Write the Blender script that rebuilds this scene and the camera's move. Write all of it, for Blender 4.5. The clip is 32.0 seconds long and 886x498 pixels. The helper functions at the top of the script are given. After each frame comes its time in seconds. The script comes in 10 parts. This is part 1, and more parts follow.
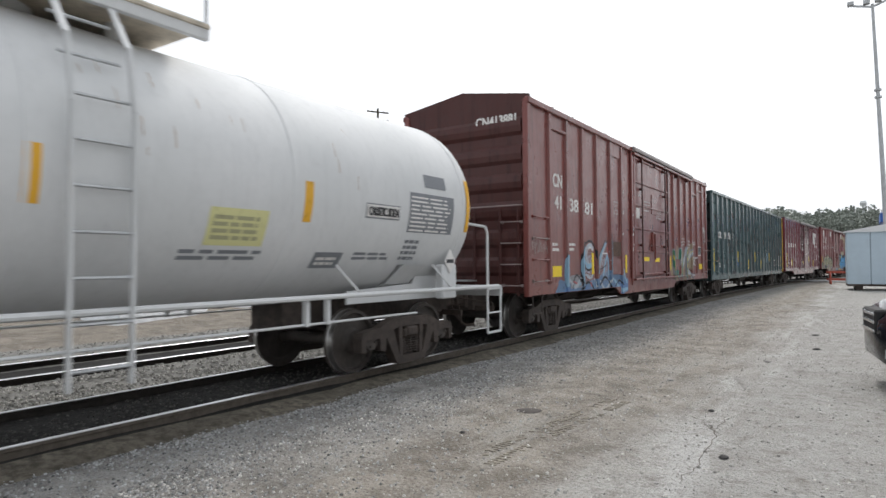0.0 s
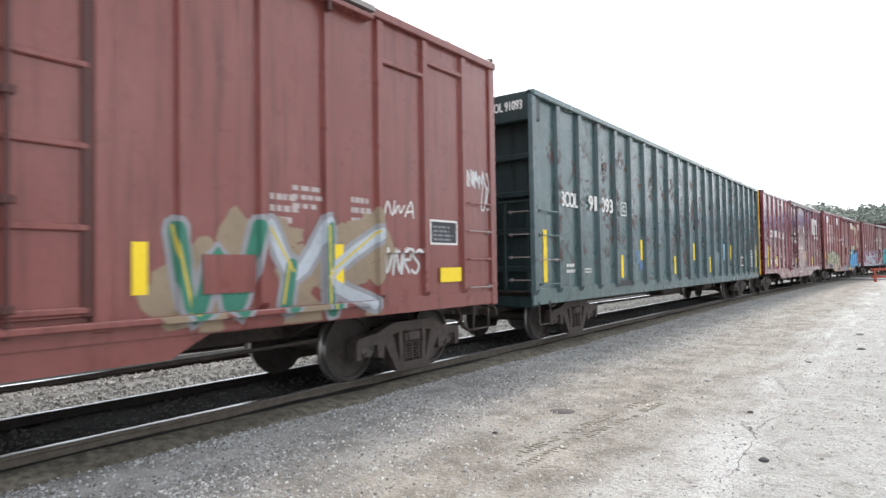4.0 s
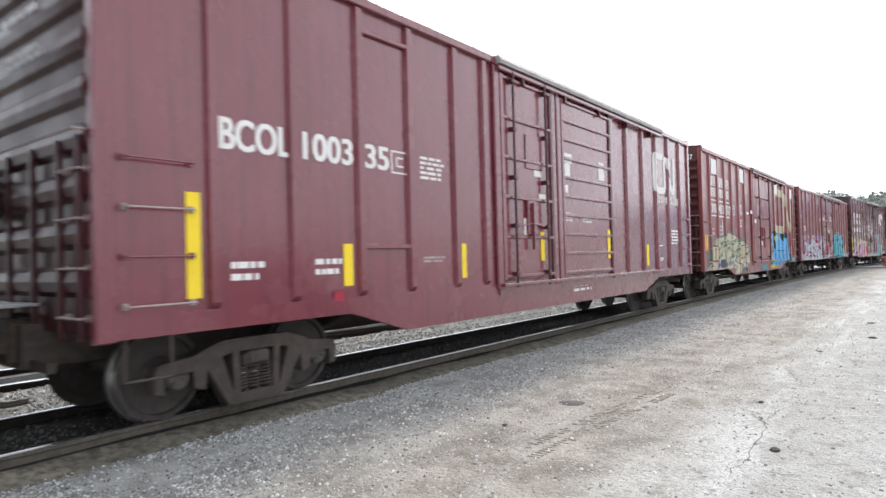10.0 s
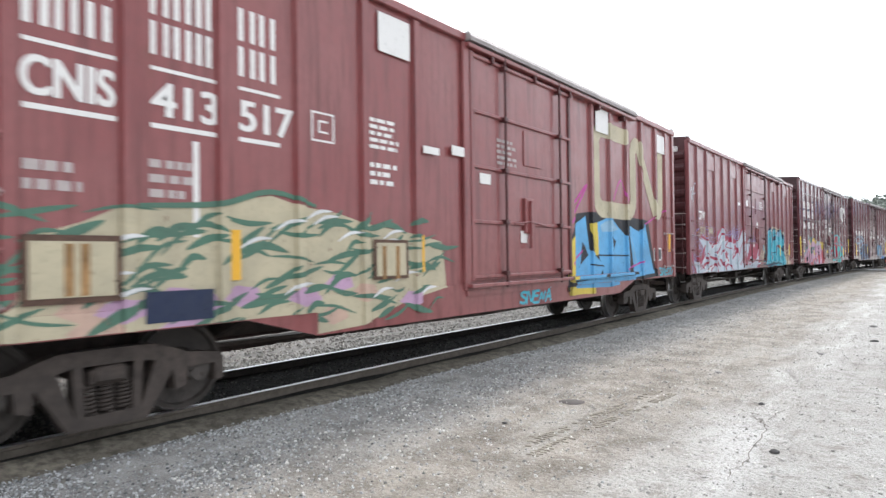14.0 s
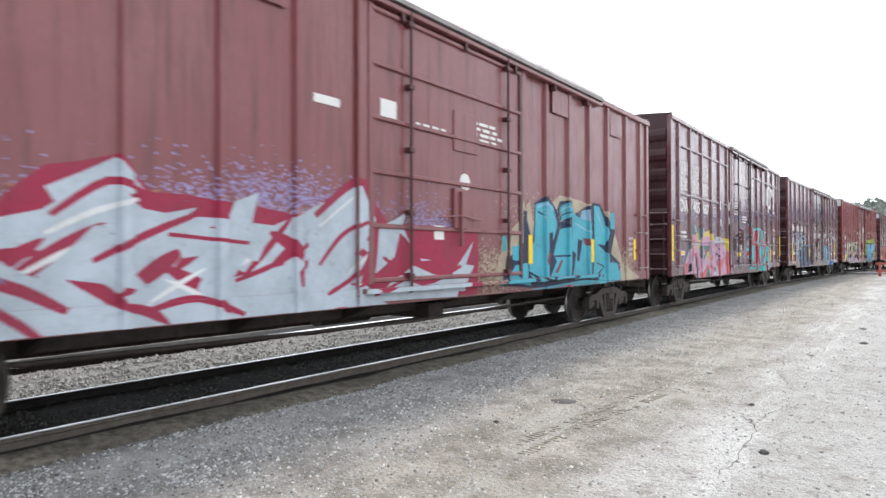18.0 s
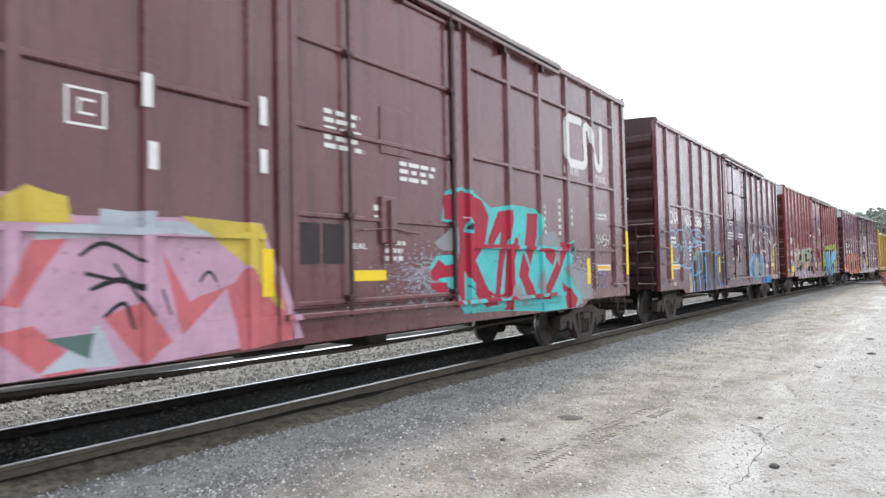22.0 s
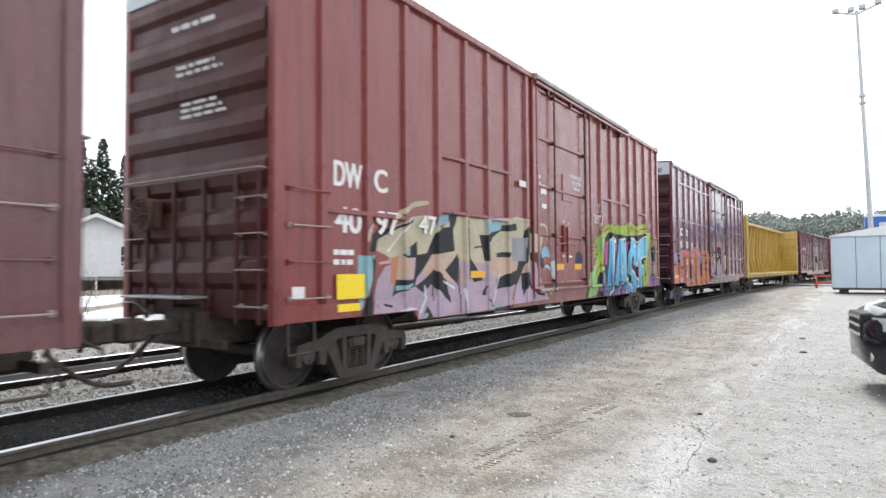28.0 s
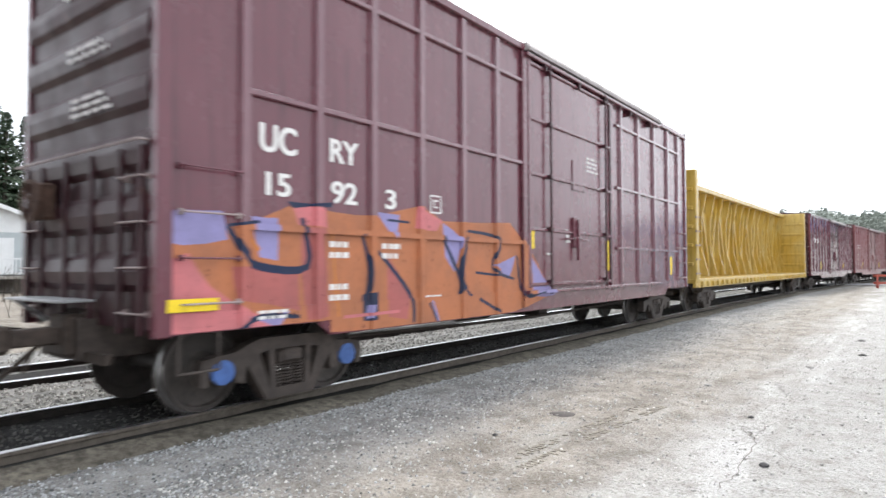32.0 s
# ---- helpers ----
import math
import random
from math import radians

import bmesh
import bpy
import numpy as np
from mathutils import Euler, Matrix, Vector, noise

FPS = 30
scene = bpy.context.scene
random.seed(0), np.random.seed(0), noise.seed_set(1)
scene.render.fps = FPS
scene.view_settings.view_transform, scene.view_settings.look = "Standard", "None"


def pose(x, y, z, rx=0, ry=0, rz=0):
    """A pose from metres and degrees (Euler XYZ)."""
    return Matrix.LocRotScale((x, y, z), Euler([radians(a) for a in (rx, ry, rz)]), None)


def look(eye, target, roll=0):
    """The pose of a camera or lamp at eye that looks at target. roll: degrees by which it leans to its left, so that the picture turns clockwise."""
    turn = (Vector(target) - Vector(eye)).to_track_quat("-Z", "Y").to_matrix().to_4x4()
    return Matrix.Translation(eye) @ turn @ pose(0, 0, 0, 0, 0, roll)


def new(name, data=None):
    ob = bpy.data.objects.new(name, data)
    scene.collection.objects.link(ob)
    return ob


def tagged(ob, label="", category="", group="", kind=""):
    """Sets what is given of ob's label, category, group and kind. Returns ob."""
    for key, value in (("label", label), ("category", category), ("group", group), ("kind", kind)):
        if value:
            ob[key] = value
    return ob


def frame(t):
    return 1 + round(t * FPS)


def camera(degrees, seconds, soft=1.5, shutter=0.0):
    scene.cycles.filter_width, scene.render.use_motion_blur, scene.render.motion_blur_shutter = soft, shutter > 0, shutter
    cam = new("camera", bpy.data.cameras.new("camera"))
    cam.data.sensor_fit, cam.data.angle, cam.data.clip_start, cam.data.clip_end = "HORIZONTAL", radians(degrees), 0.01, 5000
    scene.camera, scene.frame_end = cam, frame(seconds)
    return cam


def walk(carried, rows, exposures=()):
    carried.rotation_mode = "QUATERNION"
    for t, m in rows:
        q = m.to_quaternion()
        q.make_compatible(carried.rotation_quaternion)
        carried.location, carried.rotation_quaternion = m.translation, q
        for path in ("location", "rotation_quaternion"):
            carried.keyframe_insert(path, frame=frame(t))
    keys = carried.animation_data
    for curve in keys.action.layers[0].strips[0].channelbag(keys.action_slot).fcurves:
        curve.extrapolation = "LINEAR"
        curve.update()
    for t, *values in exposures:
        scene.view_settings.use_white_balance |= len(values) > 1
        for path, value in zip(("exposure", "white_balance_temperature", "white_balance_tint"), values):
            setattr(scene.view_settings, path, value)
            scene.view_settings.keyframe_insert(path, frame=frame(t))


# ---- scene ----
# World: the camera stands near x = 0, y = 0; the main track runs along +y on its left.
cam = camera(71.0, 32.0, 1.5, 0.33)
PATH = [
    (0.0, pose(0, 0, 1.68, 91.467, 0.394, 33.970)),
    (0.5, pose(0, 0, 1.68, 91.693, 0.442, 34.355)),
    (1.0, pose(0, 0, 1.68, 91.710, 0.553, 35.103)),
    (1.5, pose(0, 0, 1.68, 91.525, 0.988, 35.913)),
    (2.0, pose(0, 0, 1.68, 91.369, 0.716, 36.219)),
    (2.5, pose(0, 0, 1.68, 91.508, 1.127, 36.441)),
    (4.5, pose(0, 0, 1.68, 91.522, 0.851, 36.946)),
    (5.0, pose(0, 0, 1.68, 91.469, 1.025, 36.947)),
    (5.5, pose(0, 0, 1.68, 91.429, 0.745, 37.018)),
    (6.0, pose(0, 0, 1.68, 91.196, 0.474, 37.135)),
    (6.5, pose(0, 0, 1.68, 91.123, 0.418, 36.754)),
    (7.0, pose(0, 0, 1.68, 91.164, 0.671, 36.646)),
    (7.5, pose(0, 0, 1.68, 91.135, 0.256, 37.243)),
    (8.0, pose(0, 0, 1.68, 90.691, 1.495, 37.524)),
    (8.5, pose(0, 0, 1.68, 90.480, 1.329, 37.559)),
    (9.0, pose(0, 0, 1.68, 90.452, 1.754, 37.685)),
    (9.5, pose(0, 0, 1.68, 90.561, 1.760, 37.739)),
    (10.0, pose(0, 0, 1.68, 90.915, 1.535, 37.552)),
    (10.5, pose(0, 0, 1.68, 90.887, 1.447, 37.555)),
    (11.0, pose(0, 0, 1.68, 90.639, 1.155, 37.980)),
    (11.5, pose(0, 0, 1.68, 90.691, 1.056, 37.989)),
    (12.0, pose(0, 0, 1.68, 90.714, 1.118, 38.081)),
    (12.5, pose(0, 0, 1.68, 90.808, 1.170, 38.192)),
    (13.0, pose(0, 0, 1.68, 90.904, 1.102, 38.055)),
    (13.5, pose(0, 0, 1.68, 90.803, 0.958, 37.963)),
    (14.0, pose(0, 0, 1.68, 90.674, 0.756, 37.745)),
    (14.5, pose(0, 0, 1.68, 90.635, 0.858, 37.462)),
    (16.5, pose(0, 0, 1.68, 90.969, 0.806, 37.136)),
    (17.0, pose(0, 0, 1.68, 91.398, 0.312, 37.135)),
    (17.5, pose(0, 0, 1.68, 90.991, 0.195, 37.361)),
    (18.0, pose(0, 0, 1.68, 90.502, 0.128, 37.153)),
    (18.5, pose(0, 0, 1.68, 90.152, 0.440, 36.895)),
    (19.0, pose(0, 0, 1.68, 90.131, 0.574, 36.659)),
    (19.5, pose(0, 0, 1.68, 90.252, 0.395, 36.619)),
    (20.0, pose(0, 0, 1.68, 90.326, 0.601, 36.500)),
    (20.5, pose(0, 0, 1.68, 90.643, 0.912, 36.625)),
    (21.0, pose(0, 0, 1.68, 91.084, -0.254, 36.565)),
    (21.5, pose(0, 0, 1.68, 91.937, 0.773, 37.014)),
    (22.0, pose(0, 0, 1.68, 92.120, 1.177, 37.422)),
    (22.5, pose(0, 0, 1.68, 91.998, 1.275, 37.404)),
    (23.0, pose(0, 0, 1.68, 92.480, 1.055, 36.885)),
    (23.5, pose(0, 0, 1.68, 92.641, 0.651, 36.797)),
    (24.0, pose(0, 0, 1.68, 92.932, 0.575, 36.566)),
    (24.5, pose(0, 0, 1.68, 92.561, 1.365, 36.377)),
    (25.0, pose(0, 0, 1.68, 92.448, 0.540, 35.980)),
    (25.5, pose(0, 0, 1.68, 91.709, 0.819, 34.324)),
    (27.5, pose(0, 0, 1.68, 91.676, -0.201, 32.702)),
    (28.0, pose(0, 0, 1.68, 91.822, 0.407, 33.036)),
    (28.5, pose(0, 0, 1.68, 91.807, 1.027, 33.527)),
    (29.0, pose(0, 0, 1.68, 91.564, 0.372, 33.761)),
    (29.5, pose(0, 0, 1.68, 91.274, 0.227, 33.937)),
    (30.0, pose(0, 0, 1.68, 91.176, 1.015, 33.457)),
    (30.5, pose(0, 0, 1.68, 91.933, 0.058, 35.826)),
    (31.0, pose(0, 0, 1.68, 90.157, -0.516, 42.156)),
    (31.5, pose(0, 0, 1.68, 90.333, 0.430, 40.494)),
    (32.0, pose(0, 0, 1.68, 91.645, 0.203, 36.980)),
]
walk(cam, PATH, [(0.0, -0.34, 6500, 10), (0.6, -0.3, 6500, 10), (1.2, 0.08, 6500, 10), (2.0, 0.36, 6500, 10), (5.0, 0.55, 6340, 10), (26.0, 0.55, 6300, 10), (28.0, 0.52, 6330, 10), (29.0, 0.42, 6330, 10), (30.0, 0.36, 6380, 9), (31.0, 0.45, 6430, 7), (32.0, 0.72, 6340, 10)])

# ---- world and sun ----
SUN_EL, SUN_AZ = 50.0, 17.0  # height; degrees left of +y
world = bpy.data.worlds.new("hazy_sky")
scene.world = world
world.use_nodes = True
wn, wl = world.node_tree.nodes, world.node_tree.links
sky = wn.new("ShaderNodeTexSky")
sky.sky_type = "NISHITA"
sky.sun_disc = False
sky.sun_elevation = radians(SUN_EL)
sky.sun_rotation = radians(-SUN_AZ)
sky.altitude, sky.air_density, sky.dust_density, sky.ozone_density = 300, 1.0, 6.0, 1.0
pale = wn.new("ShaderNodeHueSaturation")
pale.inputs["Saturation"].default_value = 0.12
wl.new(sky.outputs["Color"], pale.inputs["Color"])
# thin even cloud: the blue is washed out and the dome is evened
veil = wn.new("ShaderNodeMix")
veil.data_type = "RGBA"
veil.inputs["Factor"].default_value = 0.45
veil.inputs["B"].default_value = (12.2, 12.9, 13.7, 1)
wl.new(pale.outputs["Color"], veil.inputs["A"])
wl.new(veil.outputs["Result"], wn["Background"].inputs["Color"])
wn["Background"].inputs["Strength"].default_value = 0.15

sun = new("sun", bpy.data.lights.new("sun", "SUN"))
sun.data.energy, sun.data.angle, sun.data.color = 2.3, radians(9.0), (1.0, 0.97, 0.93)
sd = Vector((-math.sin(radians(SUN_AZ)) * math.cos(radians(SUN_EL)), math.cos(radians(SUN_AZ)) * math.cos(radians(SUN_EL)), math.sin(radians(SUN_EL))))
sun.matrix_world = look(sd * 60, (0, 0, 0))

# ---- materials ----
def nodes_of(name):
    m = bpy.data.materials.new(name)
    m.use_nodes = True
    return m, m.node_tree.nodes, m.node_tree.links, m.node_tree.nodes["Principled BSDF"]


def coords(n, l, scale=(1, 1, 1), world_space=False):
    mp = n.new("ShaderNodeMapping")
    mp.inputs["Scale"].default_value = scale
    if world_space:
        l.new(n.new("ShaderNodeNewGeometry").outputs["Position"], mp.inputs["Vector"])
    else:
        l.new(n.new("ShaderNodeTexCoord").outputs["Object"], mp.inputs["Vector"])
    return mp.outputs["Vector"]


def noise_of(n, l, vec, scale, detail=4.0, rough=0.6):
    t = n.new("ShaderNodeTexNoise")
    t.inputs["Scale"].default_value, t.inputs["Detail"].default_value, t.inputs["Roughness"].default_value = scale, detail, rough
    l.new(vec, t.inputs["Vector"])
    return t.outputs["Fac"]


def ramp(n, l, fac, lo, hi, a=0.0, b=1.0):
    r = n.new("ShaderNodeMapRange")
    r.inputs["From Min"].default_value, r.inputs["From Max"].default_value = lo, hi
    r.inputs["To Min"].default_value, r.inputs["To Max"].default_value = a, b
    r.interpolation_type = "SMOOTHSTEP"
    l.new(fac, r.inputs["Value"])
    return r.outputs["Result"]


def mixed(n, l, fac, a, b):
    m = n.new("ShaderNodeMix")
    m.data_type = "RGBA"
    for key, val in (("Factor", fac), ("A", a), ("B", b)):
        if isinstance(val, (tuple, list)):
            m.inputs[key].default_value = (*val, 1)
        elif isinstance(val, (int, float)):
            m.inputs[key].default_value = val
        else:
            l.new(val, m.inputs[key])
    return m.outputs["Result"]


def bumped(n, l, p, height, strength, distance):
    b = n.new("ShaderNodeBump")
    b.inputs["Strength"].default_value, b.inputs["Distance"].default_value = strength, distance
    l.new(height, b.inputs["Height"])
    l.new(b.outputs["Normal"], p.inputs["Normal"])


def tone(c, k):
    return tuple(min(1.0, v * k) for v in c)


RAW = {}


def coat(name, rgb, fade=None, rust=0.25, gloss=0.45, dust=0.4, dent=0.4, run=0.8, lacquer=0.45):
    """Weathered paint on steel: faded clouds, run-down streaks, rust freckles, road dust."""
    RAW[name] = (rgb, lacquer)
    m, n, l, p = nodes_of(name)
    vec = coords(n, l)
    fade = fade or tuple(0.8 * v + 0.04 for v in rgb)
    clouds = ramp(n, l, noise_of(n, l, vec, 0.55, 5), 0.35, 0.7)
    c = mixed(n, l, clouds, rgb, fade)
    runs = ramp(n, l, noise_of(n, l, coords(n, l, (5, 5, 0.35)), 1.6, 5, 0.7), 0.46, 0.72, 0, run)
    c = mixed(n, l, runs, c, tone(rgb, 0.5))
    fine = ramp(n, l, noise_of(n, l, vec, 9.0, 6, 0.7), 0.42, 0.72, 0, dust)
    c = mixed(n, l, fine, c, tuple(0.72 * v + 0.012 for v in rgb))
    if rust:
        spots = ramp(n, l, noise_of(n, l, coords(n, l, (1, 1, 0.6)), 3.1, 8, 0.75), 0.59, 0.7, 0, min(1.0, 1.5 * rust))
        c = mixed(n, l, spots, c, (0.13, 0.05, 0.03))
    l.new(c, p.inputs["Base Color"])
    l.new(ramp(n, l, noise_of(n, l, vec, 2.2, 5), 0.3, 0.7, gloss - 0.14, gloss + 0.1), p.inputs["Roughness"])
    p.inputs["Coat Weight"].default_value, p.inputs["Coat Roughness"].default_value = lacquer, 0.2
    p.inputs["Specular IOR Level"].default_value = 0.3 - 0.1 * lacquer
    bumped(n, l, p, noise_of(n, l, vec, 1.1, 3, 0.5), dent, 0.05)
    return m


def plain(name, rgb, rough=0.6, metal=0.0, vary=0.25, scale=6.0, bump=0.0, world_space=False, spec=0.5):
    m, n, l, p = nodes_of(name)
    p.inputs["Specular IOR Level"].default_value = spec
    vec = coords(n, l, (1, 1, 1), world_space)
    a = noise_of(n, l, vec, scale, 6, 0.7)
    b = noise_of(n, l, vec, scale * 0.13, 3)
    c = mixed(n, l, ramp(n, l, a, 0.3, 0.7), tone(rgb, 1 - vary), tone(rgb, 1 + vary))
    c = mixed(n, l, ramp(n, l, b, 0.35, 0.7, 0, 0.5), c, tone(rgb, 1 - vary))
    l.new(c, p.inputs["Base Color"])
    p.inputs["Roughness"].default_value, p.inputs["Metallic"].default_value = rough, metal
    if bump:
        bumped(n, l, p, a, 0.6, bump)
    return m


def spray(name, rgb, low=None, thin=0.62):
    """Sprayed paint: dull, mottled, worn through in specks; low: the colour that it runs into toward the sill."""
    m, n, l, p = nodes_of(name)
    vec = coords(n, l)
    if low:
        sep = n.new("ShaderNodeSeparateXYZ")
        l.new(vec, sep.inputs[0])
        rgb2 = mixed(n, l, ramp(n, l, sep.outputs["Z"], 0.85, 2.15), low, rgb)
    else:
        rgb2 = rgb
    c = mixed(n, l, ramp(n, l, noise_of(n, l, vec, 1.6, 6, 0.65), 0.35, 0.7), rgb2, tuple(0.72 * v + 0.02 for v in rgb))
    c = mixed(n, l, ramp(n, l, noise_of(n, l, vec, 14, 6, 0.75), 0.48, 0.78, 0, 0.5), c, tone(rgb, 0.5))
    l.new(c, p.inputs["Base Color"])
    p.inputs["Roughness"].default_value = 0.5
    p.inputs["Specular IOR Level"].default_value = 0.2
    clear = n.new("ShaderNodeBsdfTransparent")
    both = n.new("ShaderNodeMixShader")
    l.new(ramp(n, l, noise_of(n, l, vec, 7.0, 9, 0.8), thin, thin + 0.05), both.inputs["Fac"])
    l.new(p.outputs[0], both.inputs[1])
    l.new(clear.outputs[0], both.inputs[2])
    l.new(both.outputs[0], n["Material Output"].inputs["Surface"])
    return m


def lettering(name, rgb):
    """Old stencil paint that has flaked and taken dirt."""
    m, n, l, p = nodes_of(name)
    c = mixed(n, l, ramp(n, l, noise_of(n, l, coords(n, l), 11, 6, 0.75), 0.52, 0.78, 0, 0.6), rgb, tone(rgb, 0.45))
    l.new(c, p.inputs["Base Color"])
    p.inputs["Roughness"].default_value = 0.6
    return m


WHITE = lettering("white_stencil_paint", (0.72, 0.7, 0.68))
DIM = lettering("grimy_stencil_paint", (0.42, 0.36, 0.35))
BLACK = lettering("black_stencil_paint", (0.03, 0.03, 0.035))
YELLOW = lettering("yellow_reflective_sheet", (0.86, 0.62, 0.02))
AMBER = lettering("amber_sheet", (0.75, 0.4, 0.03))
IRON = plain("dark_truck_iron", (0.06, 0.046, 0.039), 0.75, 0.0, 0.4, 9, 0.01)
RUSTY = plain("brown_rusty_iron", (0.10, 0.055, 0.038), 0.8, 0.0, 0.4, 11, 0.01)
TREAD = plain("worn_wheel_steel", (0.42, 0.41, 0.4), 0.34, 0.9, 0.15, 5)
WHEEL = plain("wheel_grime", (0.06, 0.05, 0.044), 0.7, 0.0, 0.35, 7, 0.005)
GALV = plain("galvanised_steel", (0.46, 0.47, 0.48), 0.5, 0.55, 0.15, 4)
PALE_ROD = plain("worn_bright_rod", (0.34, 0.27, 0.26), 0.5, 0.2, 0.2, 12)
RUBBER = plain("black_rubber", (0.02, 0.02, 0.02), 0.8, 0, 0.3, 9)

# ---- shape helpers ----
class Geo:
    """Gathers faces, then becomes one mesh."""

    def __init__(self):
        self.v, self.f, self.m = [], [], []
        self.strokes = 0

    def add(self, verts, faces, mat=0):
        o = len(self.v)
        self.v += [tuple(p) for p in verts]
        self.f += [tuple(o + i for i in f) for f in faces]
        self.m += [mat] * len(faces)
        return self

    def box(self, x0, x1, y0, y1, z0, z1, c=0.0, mat=0):
        if c <= 0:
            vs = [(x, y, z) for x in (x0, x1) for y in (y0, y1) for z in (z0, z1)]
            return self.add(vs, [(0, 1, 3, 2), (4, 6, 7, 5), (0, 4, 5, 1), (2, 3, 7, 6), (0, 2, 6, 4), (1, 5, 7, 3)], mat)
        vs, idx = [], {}
        for i, x in enumerate((x0, x1)):
            for j, y in enumerate((y0, y1)):
                for k, z in enumerate((z0, z1)):
                    dx, dy, dz = c * (1 - 2 * i), c * (1 - 2 * j), c * (1 - 2 * k)
                    for a, p in enumerate(((x, y + dy, z + dz), (x + dx, y, z + dz), (x + dx, y + dy, z))):
                        idx[i, j, k, a] = len(vs)
                        vs.append(p)
        g = lambda i, j, k, a: idx[i, j, k, a]
        fs = []
        for s in (0, 1):
            fs.append([g(s, 0, 0, 0), g(s, 1, 0, 0), g(s, 1, 1, 0), g(s, 0, 1, 0)])
            fs.append([g(0, s, 0, 1), g(1, s, 0, 1), g(1, s, 1, 1), g(0, s, 1, 1)])
            fs.append([g(0, 0, s, 2), g(1, 0, s, 2), g(1, 1, s, 2), g(0, 1, s, 2)])
        for a in (0, 1):
            for b in (0, 1):
                fs.append([g(a, b, 0, 0), g(a, b, 1, 0), g(a, b, 1, 1), g(a, b, 0, 1)])
                fs.append([g(a, 0, b, 0), g(a, 1, b, 0), g(a, 1, b, 2), g(a, 0, b, 2)])
                fs.append([g(0, a, b, 1), g(1, a, b, 1), g(1, a, b, 2), g(0, a, b, 2)])
                for d in (0, 1):
                    fs.append([g(a, b, d, 0), g(a, b, d, 1), g(a, b, d, 2)])
        return self.add(vs, fs, mat)

    def beam(self, p, q, w, h, mat=0):
        """A bar from p to q, w wide sideways, h deep."""
        p, q = Vector(p), Vector(q)
        d = (q - p).normalized()
        up = Vector((0, 0, 1)) if abs(d.z) < 0.95 else Vector((0, 1, 0))
        s = d.cross(up).normalized() * (w / 2)
        u = s.cross(d).normalized() * (h / 2)
        vs = [e + a * s + b * u for e in (p, q) for a, b in ((-1, -1), (1, -1), (1, 1), (-1, 1))]
        return self.add(vs, [(0, 1, 2, 3), (7, 6, 5, 4), (0, 4, 5, 1), (1, 5, 6, 2), (2, 6, 7, 3), (3, 7, 4, 0)], mat)

    def tube(self, p, q, r, n=8, r1=None, mat=0, caps=True):
        p, q = Vector(p), Vector(q)
        d = (q - p).normalized()
        s = d.orthogonal().normalized()
        u = d.cross(s)
        r1 = r if r1 is None else r1
        vs = [e + k * (math.cos(2 * math.pi * i / n) * s + math.sin(2 * math.pi * i / n) * u) for e, k in ((p, r), (q, r1)) for i in range(n)]
        fs = [(i, (i + 1) % n, n + (i + 1) % n, n + i) for i in range(n)]
        if caps:
            fs += [tuple(range(n - 1, -1, -1)), tuple(range(n, 2 * n))]
        return self.add(vs, fs, mat)

    def pipe(self, pts, r, n=7, mat=0):
        for a, b in zip(pts, pts[1:]):
            self.tube(a, b, r, n, None, mat)
        return self

    def prism(self, prof, axis, a, b, mat=0):
        """A polygon in the plane across the axis, drawn out from a to b."""
        put = {"x": lambda p, t: (t, p[0], p[1]), "y": lambda p, t: (p[0], t, p[1]), "z": lambda p, t: (p[0], p[1], t)}[axis]
        n = len(prof)
        vs = [put(p, a) for p in prof] + [put(p, b) for p in prof]
        return self.add(vs, [tuple(range(n)), tuple(range(2 * n - 1, n - 1, -1))] + [(i, n + i, n + (i + 1) % n, (i + 1) % n) for i in range(n)], mat)

    def lathe(self, prof, axis="x", n=28, mats=None, c=(0, 0, 0)):
        """prof: (along, radius) turned round the axis."""
        vs, k = [], len(prof)
        for i in range(n):
            ca, sa = math.cos(2 * math.pi * i / n), math.sin(2 * math.pi * i / n)
            for t, r in prof:
                p = {"x": (t, r * ca, r * sa), "y": (r * ca, t, r * sa), "z": (r * ca, r * sa, t)}[axis]
                vs.append((p[0] + c[0], p[1] + c[1], p[2] + c[2]))
        for j in range(k - 1):
            self.add([], [], 0)
        o = len(self.v)
        self.v += vs
        for i in range(n):
            for j in range(k - 1):
                i2 = (i + 1) % n
                self.f.append((o + i * k + j, o + i2 * k + j, o + i2 * k + j + 1, o + i * k + j + 1))
                self.m.append(mats[j] if mats else 0)
        return self

    def mesh(self, name, mats, smooth=False, fix=True):
        me = bpy.data.meshes.new(name)
        me.from_pydata(self.v, [], self.f)
        for m in mats if isinstance(mats, (list, tuple)) else [mats]:
            me.materials.append(m)
        me.polygons.foreach_set("material_index", self.m)
        if fix:
            bm = bmesh.new()
            bm.from_mesh(me)
            bmesh.ops.recalc_face_normals(bm, faces=bm.faces)
            bm.to_mesh(me)
            bm.free()
        if smooth:
            me.polygons.foreach_set("use_smooth", [True] * len(me.polygons))
            me.set_sharp_from_angle(angle=radians(35))
        me.update()
        return me


def part(name, geo, mats, parent, label="", at=None, smooth=False):
    """One mesh under a thing or a part; geo is a Geo or a mesh that is shared."""
    me = geo if isinstance(geo, bpy.types.Mesh) else geo.mesh(name, mats, smooth)
    ob = new(name, me)
    ob.parent = parent
    if at is not None:
        ob.matrix_basis = at
    if label:
        ob["label"] = label
    return ob


def thing(name, m, label, category, group="", kind="", geo=None, mats=None, smooth=False):
    ob = new(name, geo.mesh(name, mats, smooth) if geo else None)
    if m is not None:
        ob.matrix_basis = m
    return tagged(ob, label, category, group, kind)


